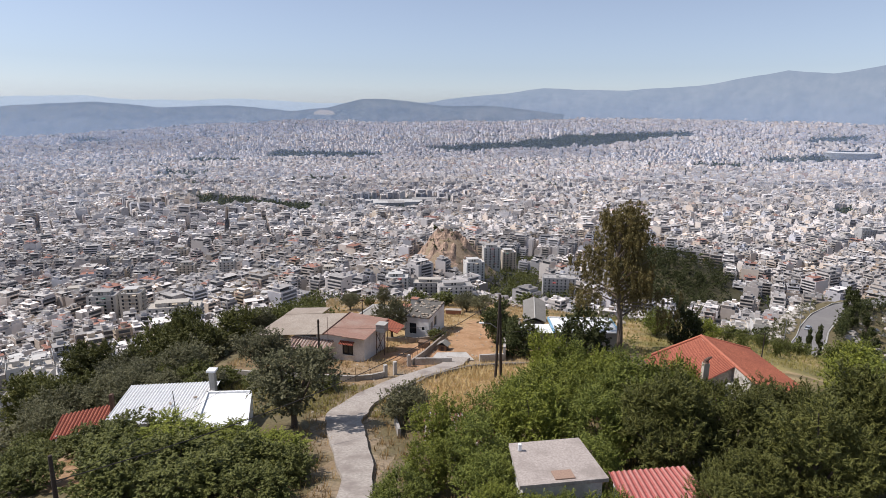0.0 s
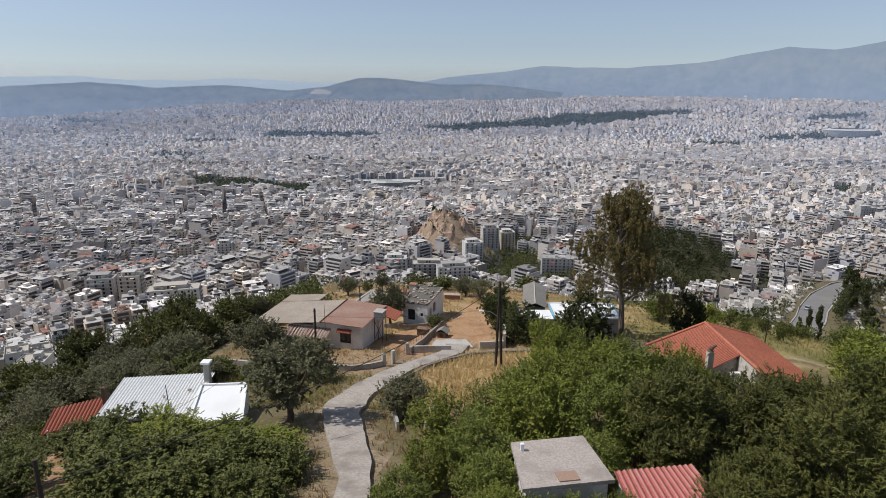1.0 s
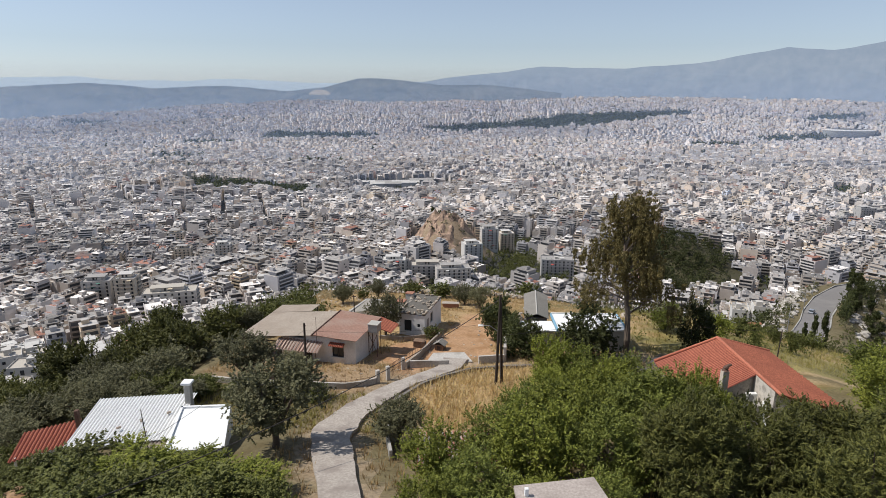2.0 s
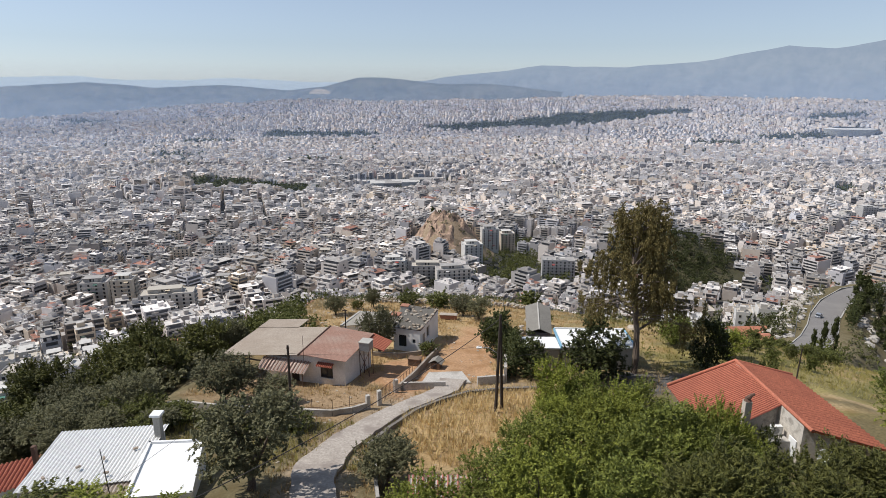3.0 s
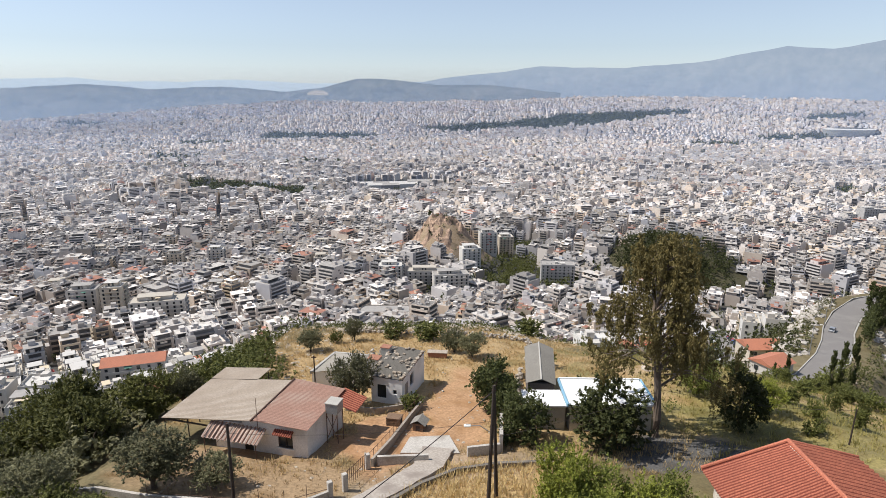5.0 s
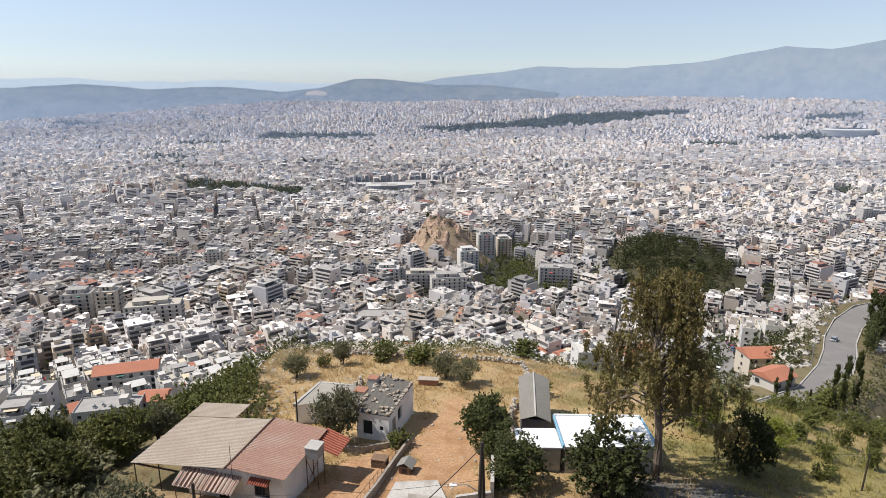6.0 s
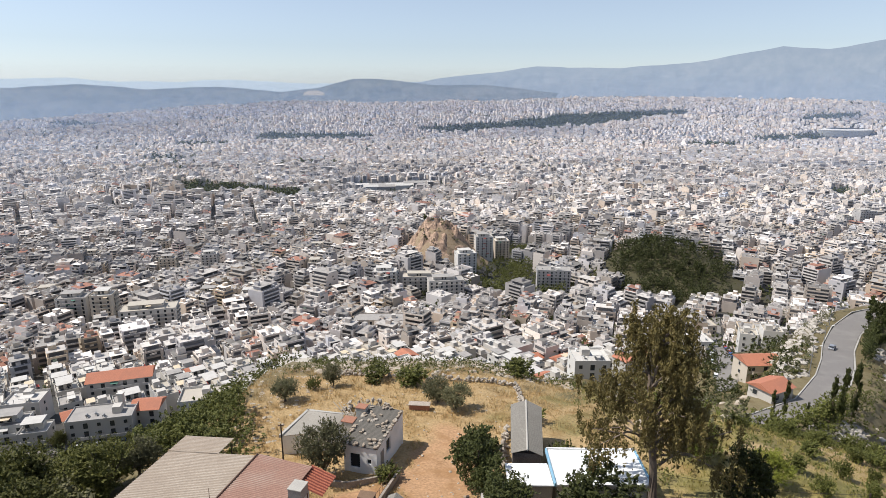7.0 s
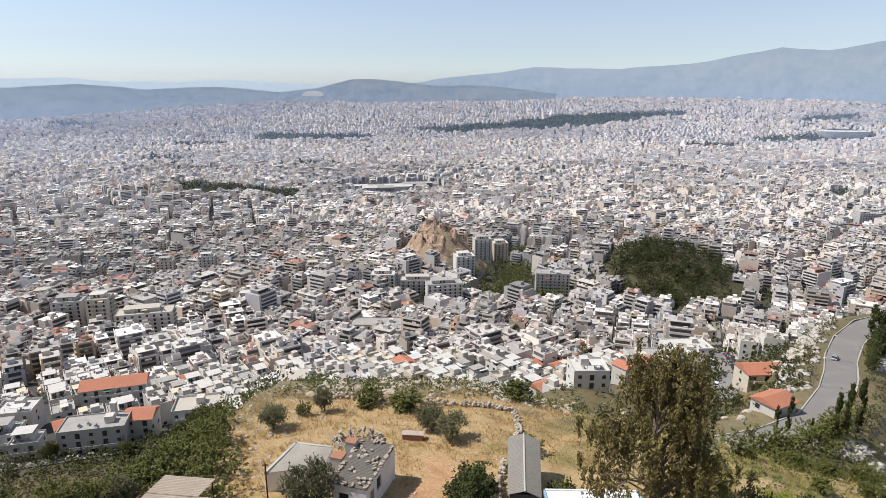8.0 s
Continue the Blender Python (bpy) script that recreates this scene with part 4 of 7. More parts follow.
tree("dark", -29.4, 38.0, 2.6, 2.0)
tree("dark", -35.0, 43.0, 3.2, 2.4)
for x, y, t, w in ((-44.5, 75, 9.5, 4.2), (-38.5, 78, 9.0, 4.0), (-33, 75, 8.6, 3.8), (-50, 72, 8.5, 4.2), (-29.5, 71, 6.2, 3.0), (-36.0, 68.5, 6.0, 3.2), (-42, 66, 6.6, 3.4), (-26.5, 77, 5.6, 2.6), (-48.5, 80, 8.5, 4.0), (-55, 78, 8.0, 4.0), (-34, 84, 6.0, 3.4),
                   (-41, 86, 6.4, 3.6), (-60, 84, 7.0, 4.0), (-50, 90, 6.0, 3.8)):
    tree("pine" if y > 70 or x < -35 else "dark", x, y, t, w, group="dark pines on the flank of the hill")
for x, y, t, w in ((-30.5, 59.5, 4.4, 2.8), (-26.5, 60.5, 4.6, 2.6), (-35, 61.5, 4.6, 2.8), (-39.5, 57.5, 4.2, 2.6), (-24.5, 79.5, 4.2, 2.0)):
    tree("olive", x, y, t, w)
for x, y, t in ((80, 151, 8), (83.5, 152, 10), (87.5, 150, 6), (93.5, 151, 12), (96.5, 152, 14), (100, 153, 15)):
    tree("cypress", x, y, t, t * 0.052, group="cypresses by the hill road")
for x, y, t in ((152, 213, 13), (157, 221, 14), (150, 204, 12), (146, 196, 10), (161, 229, 12), (143, 189, 9), (166, 238, 12)):
    tree("cypress", x, y, t, 1.25, group="cypresses by the hill road")


def eucalyptus(x, y, h):
    """A tall gum tree: pale leaning limbs and hanging strands of leaves."""
    rs = np.random.default_rng(5)
    e = empty("eucalyptus_tree", pose(x, y, height_at(x, y) - 0.2))
    tagged(e, "tall eucalyptus with hanging olive-brown foliage and pale limbs", "tree")
    bm = bmesh.new()
    spine = [(0, 0, -0.4), (0.05, 0, 2), (-0.1, 0.1, 5), (-0.5, 0.1, 8), (-0.9, 0.2, 11), (-0.9, 0, 14), (-0.7, 0, h - 1.6)]
    tube(bm, spine, [0.48, 0.36, 0.31, 0.26, 0.19, 0.12, 0.05], 10)
    tips = []
    for k in range(34):
        z0 = rs.uniform(4.5, h - 3)
        a = rs.uniform(0, 2 * math.pi)
        reach = rs.uniform(2.0, 7.2) * (1.0 if z0 < 9 else 0.75 if z0 < 13 else 0.5)
        x0 = np.interp(z0, [p[2] for p in spine], [p[0] for p in spine])
        end = Vector((x0 + reach * math.cos(a), reach * math.sin(a) * 0.8, min(z0 + rs.uniform(0.6, 3.2), h - 0.5)))
        mid = Vector((x0, 0.1, z0)).lerp(end, 0.5) + Vector((rs.normal(0, 0.2), rs.normal(0, 0.2), rs.uniform(0.1, 0.8)))
        tube(bm, [(x0, 0.1, z0), mid, end], [0.13, 0.08, 0.025], 6)
        tips.append(end)
        tips.append(mid.lerp(end, 0.4) + Vector((0, 0, 0.3)))
    for k in range(9):
        z0, a, reach = rs.uniform(6.0, 9.5), rs.uniform(0, 2 * math.pi), rs.uniform(3.2, 6.0)
        x0 = np.interp(z0, [p[2] for p in spine], [p[0] for p in spine])
        end = Vector((x0 + reach * math.cos(a), reach * math.sin(a) * 0.8, z0 + rs.uniform(-0.6, 1.2)))
        mid = Vector((x0, 0.1, z0)).lerp(end, 0.5) + Vector((0, 0, rs.uniform(0.4, 1.0)))
        tube(bm, [(x0, 0.1, z0), mid, end], [0.10, 0.06, 0.02], 6)
        tips.append(end)
    M_GUM = material("gum_bark", (0.15, 0.115, 0.09), vary=0.25, second=(0.33, 0.27, 0.215), amount=0.7, scale=1.2, bump=0.3)
    part("trunk", bm_mesh("gum_trunk", bm, M_GUM), e)
    V = []
    for t in tips + [Vector((-0.8, 0, h - 1.2)), Vector((-1.8, 0, h - 2.0)), Vector((0.4, 0.4, h - 2.2))]:
        n = 8
        c = np.array(t) + rs.normal(size=(n, 3)) * np.array([0.8, 0.8, 0.5])
        for q in c:
            drop = rs.uniform(0.8, 3.3)
            cc = q - np.outer(np.linspace(0, 1, 5), [0, 0, drop])
            V.append(leaf_cloud(cc, np.linspace(0.27, 0.07, 5), 72, 0.098, rs, droop=1.6, long=3.0, fill=0.6))
    part("crown", crown_mesh("gum_crown", np.vstack(V), L_EUC), e)


eucalyptus(21.0, 71.2, 19.0)

# ---- buildings on the hill ----
class Frame:
    """A plan frame: origin, and the way its first axis runs; the second axis is square to it."""

    def __init__(self, ox, oy, ax, ay, flip=1):
        n = math.hypot(ax, ay)
        self.o, self.u = Vector((ox, oy, 0)), Vector((ax / n, ay / n, 0))
        self.v = Vector((-ay / n, ax / n, 0)) * flip

    def __call__(self, a, b, z):
        p = self.o + self.u * a + self.v * b
        return Vector((p.x, p.y, z))


def prism(bm, pts, z0, z1):
    """An upright solid over a plan polygon; z1 may be one level or one a corner."""
    zs = z1 if isinstance(z1, (list, tuple)) else [z1] * len(pts)
    lo = [bm.verts.new((p[0], p[1], z0)) for p in pts]
    hi = [bm.verts.new((p[0], p[1], z)) for p, z in zip(pts, zs)]
    bm.faces.new(lo[::-1])
    bm.faces.new(hi)
    for k in range(len(pts)):
        j = (k + 1) % len(pts)
        bm.faces.new((lo[k], lo[j], hi[j], hi[k]))
    return bm


DIRT_SHADE = {}


def dirt_shade_of(mat):
    """A darker copy for the troughs: their dirt and groove shade put into the colour."""
    if mat.name not in DIRT_SHADE:
        c = {"red_roof_tile": (0.19, 0.05, 0.035), "weathered_sheet_grey": (0.27, 0.22, 0.17), "weathered_sheet_red": (0.27, 0.155, 0.12), "white_painted_sheet": (0.58, 0.57, 0.55),
             "faded_red_sheet": (0.36, 0.10, 0.085), "dark_grey_sheet": (0.105, 0.098, 0.086), "dull_grey_sheet": (0.20, 0.187, 0.165), "dusty_pale_sheet": (0.36, 0.24, 0.19)}.get(mat.name, (0.36, 0.33, 0.29))
        DIRT_SHADE[mat.name] = material(mat.name + "_trough", c, vary=0.2, fine=7)
    return DIRT_SHADE[mat.name]


def corrugated(name, A, B, C, D, mat, pitch=0.2, amp=0.035, thick=0.02, rows=3, seed=1):
    """A corrugated sheet over the quad A, B, C, D; the waves run from edge A-B to edge D-C."""
    A, B, C, D = (np.array(p, float) for p in (A, B, C, D))
    n = max(int(np.linalg.norm(B - A) / pitch * 4), 8)
    u, v = np.linspace(0, 1, n + 1), np.linspace(0, 1, rows + 1)
    rs = np.random.default_rng(seed)
    wav = amp * np.cos(np.arange(n + 1) * math.pi / 2)
    P = (A[None, None] * (1 - u)[:, None, None] + B[None, None] * u[:, None, None]) * (1 - v)[None, :, None] + (D[None, None] * (1 - u)[:, None, None] + C[None, None] * u[:, None, None]) * v[None, :, None]
    P[..., 2] += wav[:, None] + rs.normal(0, 0.012, (1, rows + 1))
    Q = P.copy()
    Q[..., 2] -= thick
    V = np.concatenate([P.reshape(-1, 3), Q.reshape(-1, 3)])
    m = rows + 1
    i, j = np.meshgrid(np.arange(n), np.arange(rows), indexing="ij")
    top = np.stack([i * m + j, (i + 1) * m + j, (i + 1) * m + j + 1, i * m + j + 1], -1).reshape(-1, 4)
    o = (n + 1) * m
    e0 = np.array([[k * m, (k + 1) * m, (k + 1) * m + o, k * m + o] for k in range(n)])
    e1 = np.array([[k * m + rows, (k + 1) * m + rows, (k + 1) * m + rows + o, k * m + rows + o] for k in range(n)])[:, ::-1]
    ph = (np.arange(n) % 4)
    # lower facets take the darker copy, so the grooves read as shaded
    low = np.repeat(np.isin(ph, (1, 2)), rows).astype(int)
    idx = np.concatenate([low, np.zeros(len(top) + 2 * n, int)])
    return mesh_from(name, V, np.vstack([top, top[:, ::-1] + o, e0, e1]), [mat, dirt_shade_of(mat)], idx)


def wall_run(name, pts, thick, tall, mat, label, category="wall", cap=None, z_extra=0.4, levels=None):
    """A low wall along a line on the ground, stepping with it."""
    bm = bmesh.new()
    for k, (a, b) in enumerate(zip(pts, pts[1:])):
        a2, b2 = Vector((*a, 0)), Vector((*b, 0))
        d = (b2 - a2).normalized()
        n = Vector((-d.y, d.x, 0)) * thick / 2
        za, zb = height_at(*a), height_at(*b)
        q = [a2 + n, a2 - n, b2 - n, b2 + n]
        lo = [bm.verts.new((p.x, p.y, z - z_extra)) for p, z in zip(q, (za, za, zb, zb))]
        hi = [bm.verts.new((p.x, p.y, z + tall)) for p, z in zip(q, (za, za, zb, zb))]
        bm.faces.new(lo[::-1]), bm.faces.new(hi)
        for i in range(4):
            bm.faces.new((lo[i], lo[(i + 1) % 4], hi[(i + 1) % 4], hi[i]))
    ob = new(name, bm_mesh(name, bm, mat))
    return tagged(ob, label, category)


M_SHEETGREY = material("weathered_sheet_grey", (0.38, 0.325, 0.27), vary=0.2, second=(0.27, 0.215, 0.17), amount=0.6, scale=0.8, fine=7, rough=0.8)
M_SHEETRED = material("weathered_sheet_red", (0.33, 0.20, 0.15), vary=0.2, second=(0.40, 0.32, 0.26), amount=0.75, scale=0.9, fine=7, rough=0.8)
M_SHEETWHITE = material("white_painted_sheet", (0.78, 0.78, 0.77), vary=0.05, second=(0.66, 0.65, 0.62), amount=0.5, scale=0.9, rough=0.55)
M_SHEETPINK = material("faded_red_sheet", (0.42, 0.175, 0.15), vary=0.14, second=(0.50, 0.30, 0.26), amount=0.6, rough=0.7)
M_OLDWALL = material("stained_whitewash", (0.74, 0.71, 0.67), vary=0.10, second=(0.40, 0.35, 0.29), amount=0.6, scale=1.3, fine=6)
M_DARKIN = material("dark_timber", (0.06, 0.05, 0.045), vary=0.3)
M_BRICKRED = material("hollow_brick", (0.33, 0.16, 0.105), vary=0.2, second=(0.30, 0.13, 0.09), amount=0.6)
M_STONE = material("rubble_stone", (0.43, 0.38, 0.32), vary=0.28, second=(0.24, 0.20, 0.16), amount=0.75, scale=2.5, fine=5, bump=0.5)
M_BLUE = material("blue_paint", (0.22, 0.40, 0.53), vary=0.1)
M_RUST = material("rusted_iron", (0.12, 0.07, 0.05), vary=0.3, rough=0.8)
M_IVORY = material("ivory_plastic", (0.75, 0.74, 0.70), rough=0.4, vary=0.03)

M_AWNDUST = material("dusty_pale_sheet", (0.50, 0.42, 0.36), vary=0.15, second=(0.36, 0.28, 0.235), amount=0.6, scale=1.2)
# the shed-roofed house
H = Frame(-9.0, 67.05, -13.6, 3.95, flip=-1)
house = empty("farmhouse", pose(*H(0, 0, 0)))
tagged(house, "low whitewashed house with grey and red corrugated roof", "house")


def put(name, me, parent, label=""):
    """A part given in world coordinates, under a thing that has been placed already."""
    ob = new(name, me)
    ob.parent = parent
    bpy.context.view_layer.update()
    ob.matrix_parent_inverse = parent.matrix_world.inverted()
    if label:
        tagged(ob, label)
    return ob


def solid(fr, a0, b0, a1, b1, z0, z1):
    return prism(bmesh.new(), [fr(a0, b0, 0), fr(a1, b0, 0), fr(a1, b1, 0), fr(a0, b1, 0)], z0, z1)


bm = bmesh.new()
# walls of solid thickness, with the window and door openings left between pieces
for a0, b0, a1, b1, z0, z1 in ((0.3, 0.35, 1.65, 0.6, -1.2, 3.22), (1.65, 0.35, 3.0, 0.6, -1.2, 1.1), (1.65, 0.35, 3.0, 0.6, 2.5, 3.25), (3.0, 0.35, 5.4, 0.6, -1.2, 3.3), (5.4, 0.35, 6.3, 0.6, 2.15, 3.2),
                               (6.3, 0.35, 9.1, 0.6, -1.2, 2.75), (0.3, 0.6, 0.55, 7.0, -1.2, 3.22), (8.85, 0.6, 9.1, 7.0, -1.2, 2.75), (0.55, 6.8, 8.85, 7.0, -1.2, 2.8)):
    put("wall", bm_mesh("farmhouse_wall", prism(bmesh.new(), [H(a0, b0, 0), H(a1, b0, 0), H(a1, b1, 0), H(a0, b1, 0)], z0, z1), M_OLDWALL), house, "stained whitewashed wall")
put("grey_roof", corrugated("grey_roof", H(5.05, -0.15, 3.42), H(5.05, 7.05, 3.62), H(14.2, 7.05, 2.55), H(14.2, -0.15, 2.30), M_SHEETGREY, rows=6), house, "sun-bleached grey corrugated sheets")
put("grey_roof", corrugated("grey_roof_back", H(9.0, 7.0, 3.17), H(9.0, 9.45, 3.24), H(14.2, 9.45, 2.66), H(14.2, 7.0, 2.57), M_SHEETGREY, rows=4), house)
put("red_roof", corrugated("red_roof", H(5.2, -0.15, 3.50), H(5.2, 7.3, 3.70), H(0.0, 7.3, 3.36), H(0.0, -0.15, 3.34), M_SHEETRED, rows=5), house, "faded red corrugated sheets")
bm = bmesh.new()
tube(bm, [H(5.12, -0.2, 3.5), H(5.12, 7.2, 3.72)], [0.10, 0.10], 6)
put("ridge_cap", bm_mesh("ridge_cap", bm, M_RUST), house)
put("tile_porch", corrugated("tile_porch", H(0.2, 4.9, 3.2), H(0.2, 7.6, 3.25), H(-2.0, 7.6, 2.55), H(-2.0, 4.9, 2.5), M_TILE, pitch=0.30, amp=0.07, rows=5), house, "red tiled lean-to")
put("striped_awning", corrugated("striped_awning", H(9.3, 0.3, 2.62), H(4.0, 0.3, 2.62), H(4.0, -1.25, 2.05), H(9.3, -1.25, 1.95), M_AWNDUST, pitch=0.34, amp=0.05), house, "dusty pale and red corrugated awning")
for k in range(13):
    a = 4.2 + k * 0.4
    bm = bmesh.new()
    tube(bm, [H(a, 0.28, 2.68), H(a, -1.24, 2.07)], [0.055, 0.055], 5)
    put("awning_rib", bm_mesh("awning_rib", bm, M_SHEETRED), house)
for a in (4.2, 6.8, 9.1):
    bm = bmesh.new()
    tube(bm, [H(a, -1.15, -0.2), H(a, -1.15, 2.0)], [0.04, 0.04], 6)
    put("awning_post", bm_mesh("awning_post", bm, M_RUST), house)
window = put("window", bm_mesh("fh_window", prism(bmesh.new(), [H(1.65, 0.5, 0), H(3.0, 0.5, 0), H(3.0, 0.53, 0), H(1.65, 0.53, 0)], 1.1, 2.5), M_GLASS), house)
for a0, a1, z0, z1 in ((1.65, 1.73, 1.1, 2.5), (2.92, 3.0, 1.1, 2.5), (2.29, 2.36, 1.1, 2.5), (1.65, 3.0, 1.1, 1.18), (1.65, 3.0, 2.42, 2.5)):
    put("frame_bar", bm_mesh("frame_bar", prism(bmesh.new(), [H(a0, 0.42, 0), H(a1, 0.42, 0), H(a1, 0.5, 0), H(a0, 0.5, 0)], z0, z1), M_DARKIN), window)
put("sill", bm_mesh("fh_sill", solid(H, 1.55, 0.25, 3.1, 0.5, 1.02, 1.1), M_WALL), house)
put("window_canopy", corrugated("window_canopy", H(3.2, 0.34, 2.78), H(1.45, 0.34, 2.78), H(1.45, -0.25, 2.55), H(3.2, -0.25, 2.55), M_TILE, pitch=0.2, amp=0.05), house, "small red tile canopy")
put("door", bm_mesh("fh_door", solid(H, 5.4, 0.45, 6.3, 0.5, -0.2, 2.15), M_WOOD), house)
for a, b in ((14.0, 0.1), (11.6, 0.1), (14.0, 4.5), (14.0, 9.2), (11.6, 9.2), (9.2, 9.2)):
    bm = bmesh.new()
    tube(bm, [H(a, b, -1.5), H(a, b, np.interp(a, [5, 14.2], [3.4, 2.3]))], [0.06, 0.05], 6)
    put("carport_post", bm_mesh("carport_post", bm, M_WOOD), house)
put("beam", bm_mesh("fh_beam", solid(H, 9.1, 0.0, 14.1, 0.1, 2.12, 2.24), M_WOOD), house)
put("antenna_mast", bm_mesh("fh_mast", tube(bmesh.new(), [H(4.55, -0.1, 2.0), H(4.55, -0.1, 5.6)], [0.03, 0.02], 6), M_RUST), house)
tank = empty("water_tank", pose(*H(-0.5, 3.9, 0)))
tagged(tank, "grey sheet-metal water tank on an iron stand", "tank")
put("cistern", bm_mesh("cistern", solid(H, -1.05, 3.3, 0.05, 4.5, 3.05, 3.95), M_METAL), tank)
put("lid", bm_mesh("tank_lid", solid(H, -1.1, 3.25, 0.1, 4.55, 3.95, 4.02), M_CONCRETE), tank)
for a, b in ((-1.0, 3.35), (0.0, 3.35), (-1.0, 4.45), (0.0, 4.45)):
    put("leg", bm_mesh("tank_leg", tube(bmesh.new(), [H(a, b, -0.4), H(a, b, 3.05)], [0.045, 0.045], 6), M_RUST), tank)
put("brace", bm_mesh("tank_brace", tube(bmesh.new(), [H(-1.0, 3.35, 0.6), H(0, 3.35, 2.9)], [0.03, 0.03], 5), M_RUST), tank)
put("brace", bm_mesh("tank_brace", tube(bmesh.new(), [H(0, 3.35, 0.6), H(-1.0, 3.35, 2.9)], [0.03, 0.03], 5), M_RUST), tank)

# the derelict house with stones on its roof
M_LIME = material("fresh_limewash", (0.82, 0.81, 0.79), vary=0.05, second=(0.66, 0.63, 0.58), amount=0.5, scale=1.4)
R = Frame(-2.05, 79.2, -3.2, 1.0, flip=-1)
ruin = empty("derelict_house", pose(*R(0, 0, -1.2)))
tagged(ruin, "derelict white house, grey sheet roof weighted with stones", "house")
bm = bmesh.new()
W_ = 3.4
for a0, b0, a1, b1, z0, z1 in ((0, 0, 0.6, 0.25, -2.4, 1.5), (0.6, 0, 1.0, 0.25, -2.4, -0.15), (0.6, 0, 1.0, 0.25, 0.35, 1.5), (1.0, 0, 1.75, 0.25, -2.4, 1.5), (1.75, 0, 2.75, 0.25, 0.75, 1.5), (1.75, 0, 2.75, 0.25, -2.4, -0.75), (2.75, 0, W_, 0.25, -2.4, 1.5),
                               (0, 0.25, 0.25, 2.4, -2.4, 1.5), (0, 2.4, 0.25, 3.5, -2.4, -0.4), (0, 2.4, 0.25, 3.5, 1.0, 1.5), (0, 3.5, 0.25, 7.05, -2.4, 1.5), (W_ - 0.25, 0.25, W_, 7.05, -2.4, 1.5), (0.25, 6.8, W_ - 0.25, 7.05, -2.4, 1.5)):
    put("wall", bm_mesh("ruin_wall", prism(bmesh.new(), [R(a0, b0, 0), R(a1, b0, 0), R(a1, b1, 0), R(a0, b1, 0)], z0, z1), M_LIME), ruin, "peeling whitewashed wall")
M_DARKSHEET = material("dark_grey_sheet", (0.155, 0.142, 0.125), vary=0.2, second=(0.19, 0.175, 0.155), amount=0.6, scale=1.5, fine=6)
M_ROOFSTONE = material("brown_roof_stone", (0.33, 0.27, 0.21), vary=0.3, second=(0.18, 0.14, 0.11), amount=0.6, scale=4)
put("sheet_roof", corrugated("ruin_roof", R(-0.1, -0.1, 1.58), R(-0.1, 7.1, 1.72), R(W_ + 0.4, 7.1, 1.85), R(W_ + 0.4, -0.1, 1.66), M_DARKSHEET, rows=5), ruin, "grey corrugated roof sheets")
put("window", bm_mesh("ruin_window", solid(R, 1.75, 0.14, 2.75, 0.17, -0.75, 0.75), M_GLASS), ruin)
put("window", bm_mesh("ruin_window_small", solid(R, 0.6, 0.14, 1.0, 0.17, -0.15, 0.35), M_GLASS), ruin)
put("window", bm_mesh("ruin_window_side", solid(R, 0.14, 2.4, 0.17, 3.5, -0.4, 1.0), M_GLASS), ruin)
put("door", bm_mesh("ruin_door", solid(R, -0.02, 0.9, 0.0, 1.7, -1.3, 0.7), M_METAL), ruin, "grey metal door")
bc = put("block_chimney", bm_mesh("block_chimney", solid(R, 3.5, 5.3, 4.5, 6.2, -1.5, 2.3), M_CONCRETE), ruin, "squat block chimney")
put("brick_top", bm_mesh("brick_top", solid(R, 3.45, 5.25, 4.55, 6.25, 2.3, 2.38), M_BRICKRED), bc, "red brick top")
bc = put("block_chimney", bm_mesh("block_chimney", solid(R, 4.0, 3.3, 5.2, 4.4, -1.5, 1.75), M_CONCRETE), ruin, "squat block chimney")
put("brick_top", bm_mesh("brick_top", solid(R, 3.95, 3.25, 5.25, 4.45, 1.75, 1.83), M_BRICKRED), bc, "red brick top")
rs = np.random.default_rng(3)


def rock_mesh(name, seed, mat, flat=0.6, square=0.0):
    bm = bmesh.new()
    bmesh.ops.create_icosphere(bm, subdivisions=2, radius=1.0)
    r = random.Random(seed)
    o = Vector((r.uniform(0, 9), r.uniform(0, 9), r.uniform(0, 9)))
    for v in bm.verts:
        k = 1 + 0.45 * noise.fractal(v.co * 1.1 + o, 1.0, 2.0, 3)
        v.co *= k
        v.co.z *= flat
    return bm_mesh(name, bm, mat)


STONES = [rock_mesh("stone_%d" % k, k, M_STONE) for k in range(4)]
BLOCK = box_mesh("block", (-0.17, -0.09, 0, 0.17, 0.09, 0.15), M_ROOFSTONE, bevel=0.02)
for k in range(74):
    edge = rs.random() < 0.4
    a, b = rs.uniform(0.0, W_ + 0.2), rs.uniform(0.1, 7.0)
    if edge:
        a, b = (rs.choice([0.0, W_ + 0.1]), b) if rs.random() < 0.7 else (a, rs.choice([0.05, 6.95]))
    p = R(a, b, 1.62 + 0.02 * b + 0.04)
    ob = new("roof_stone", BLOCK if rs.random() < 0.7 else STONES[k % 4])
    sc = rs.uniform(0.9, 1.5) * (1.0 if ob.data is BLOCK else 0.17)
    ob.matrix_world = Matrix.LocRotScale(p, Euler((0, 0, rs.uniform(0, 6))), (sc, sc, sc))
    tagged(ob, "loose stone weighting down a sheet roof", "stone", "stones on the derelict roof")
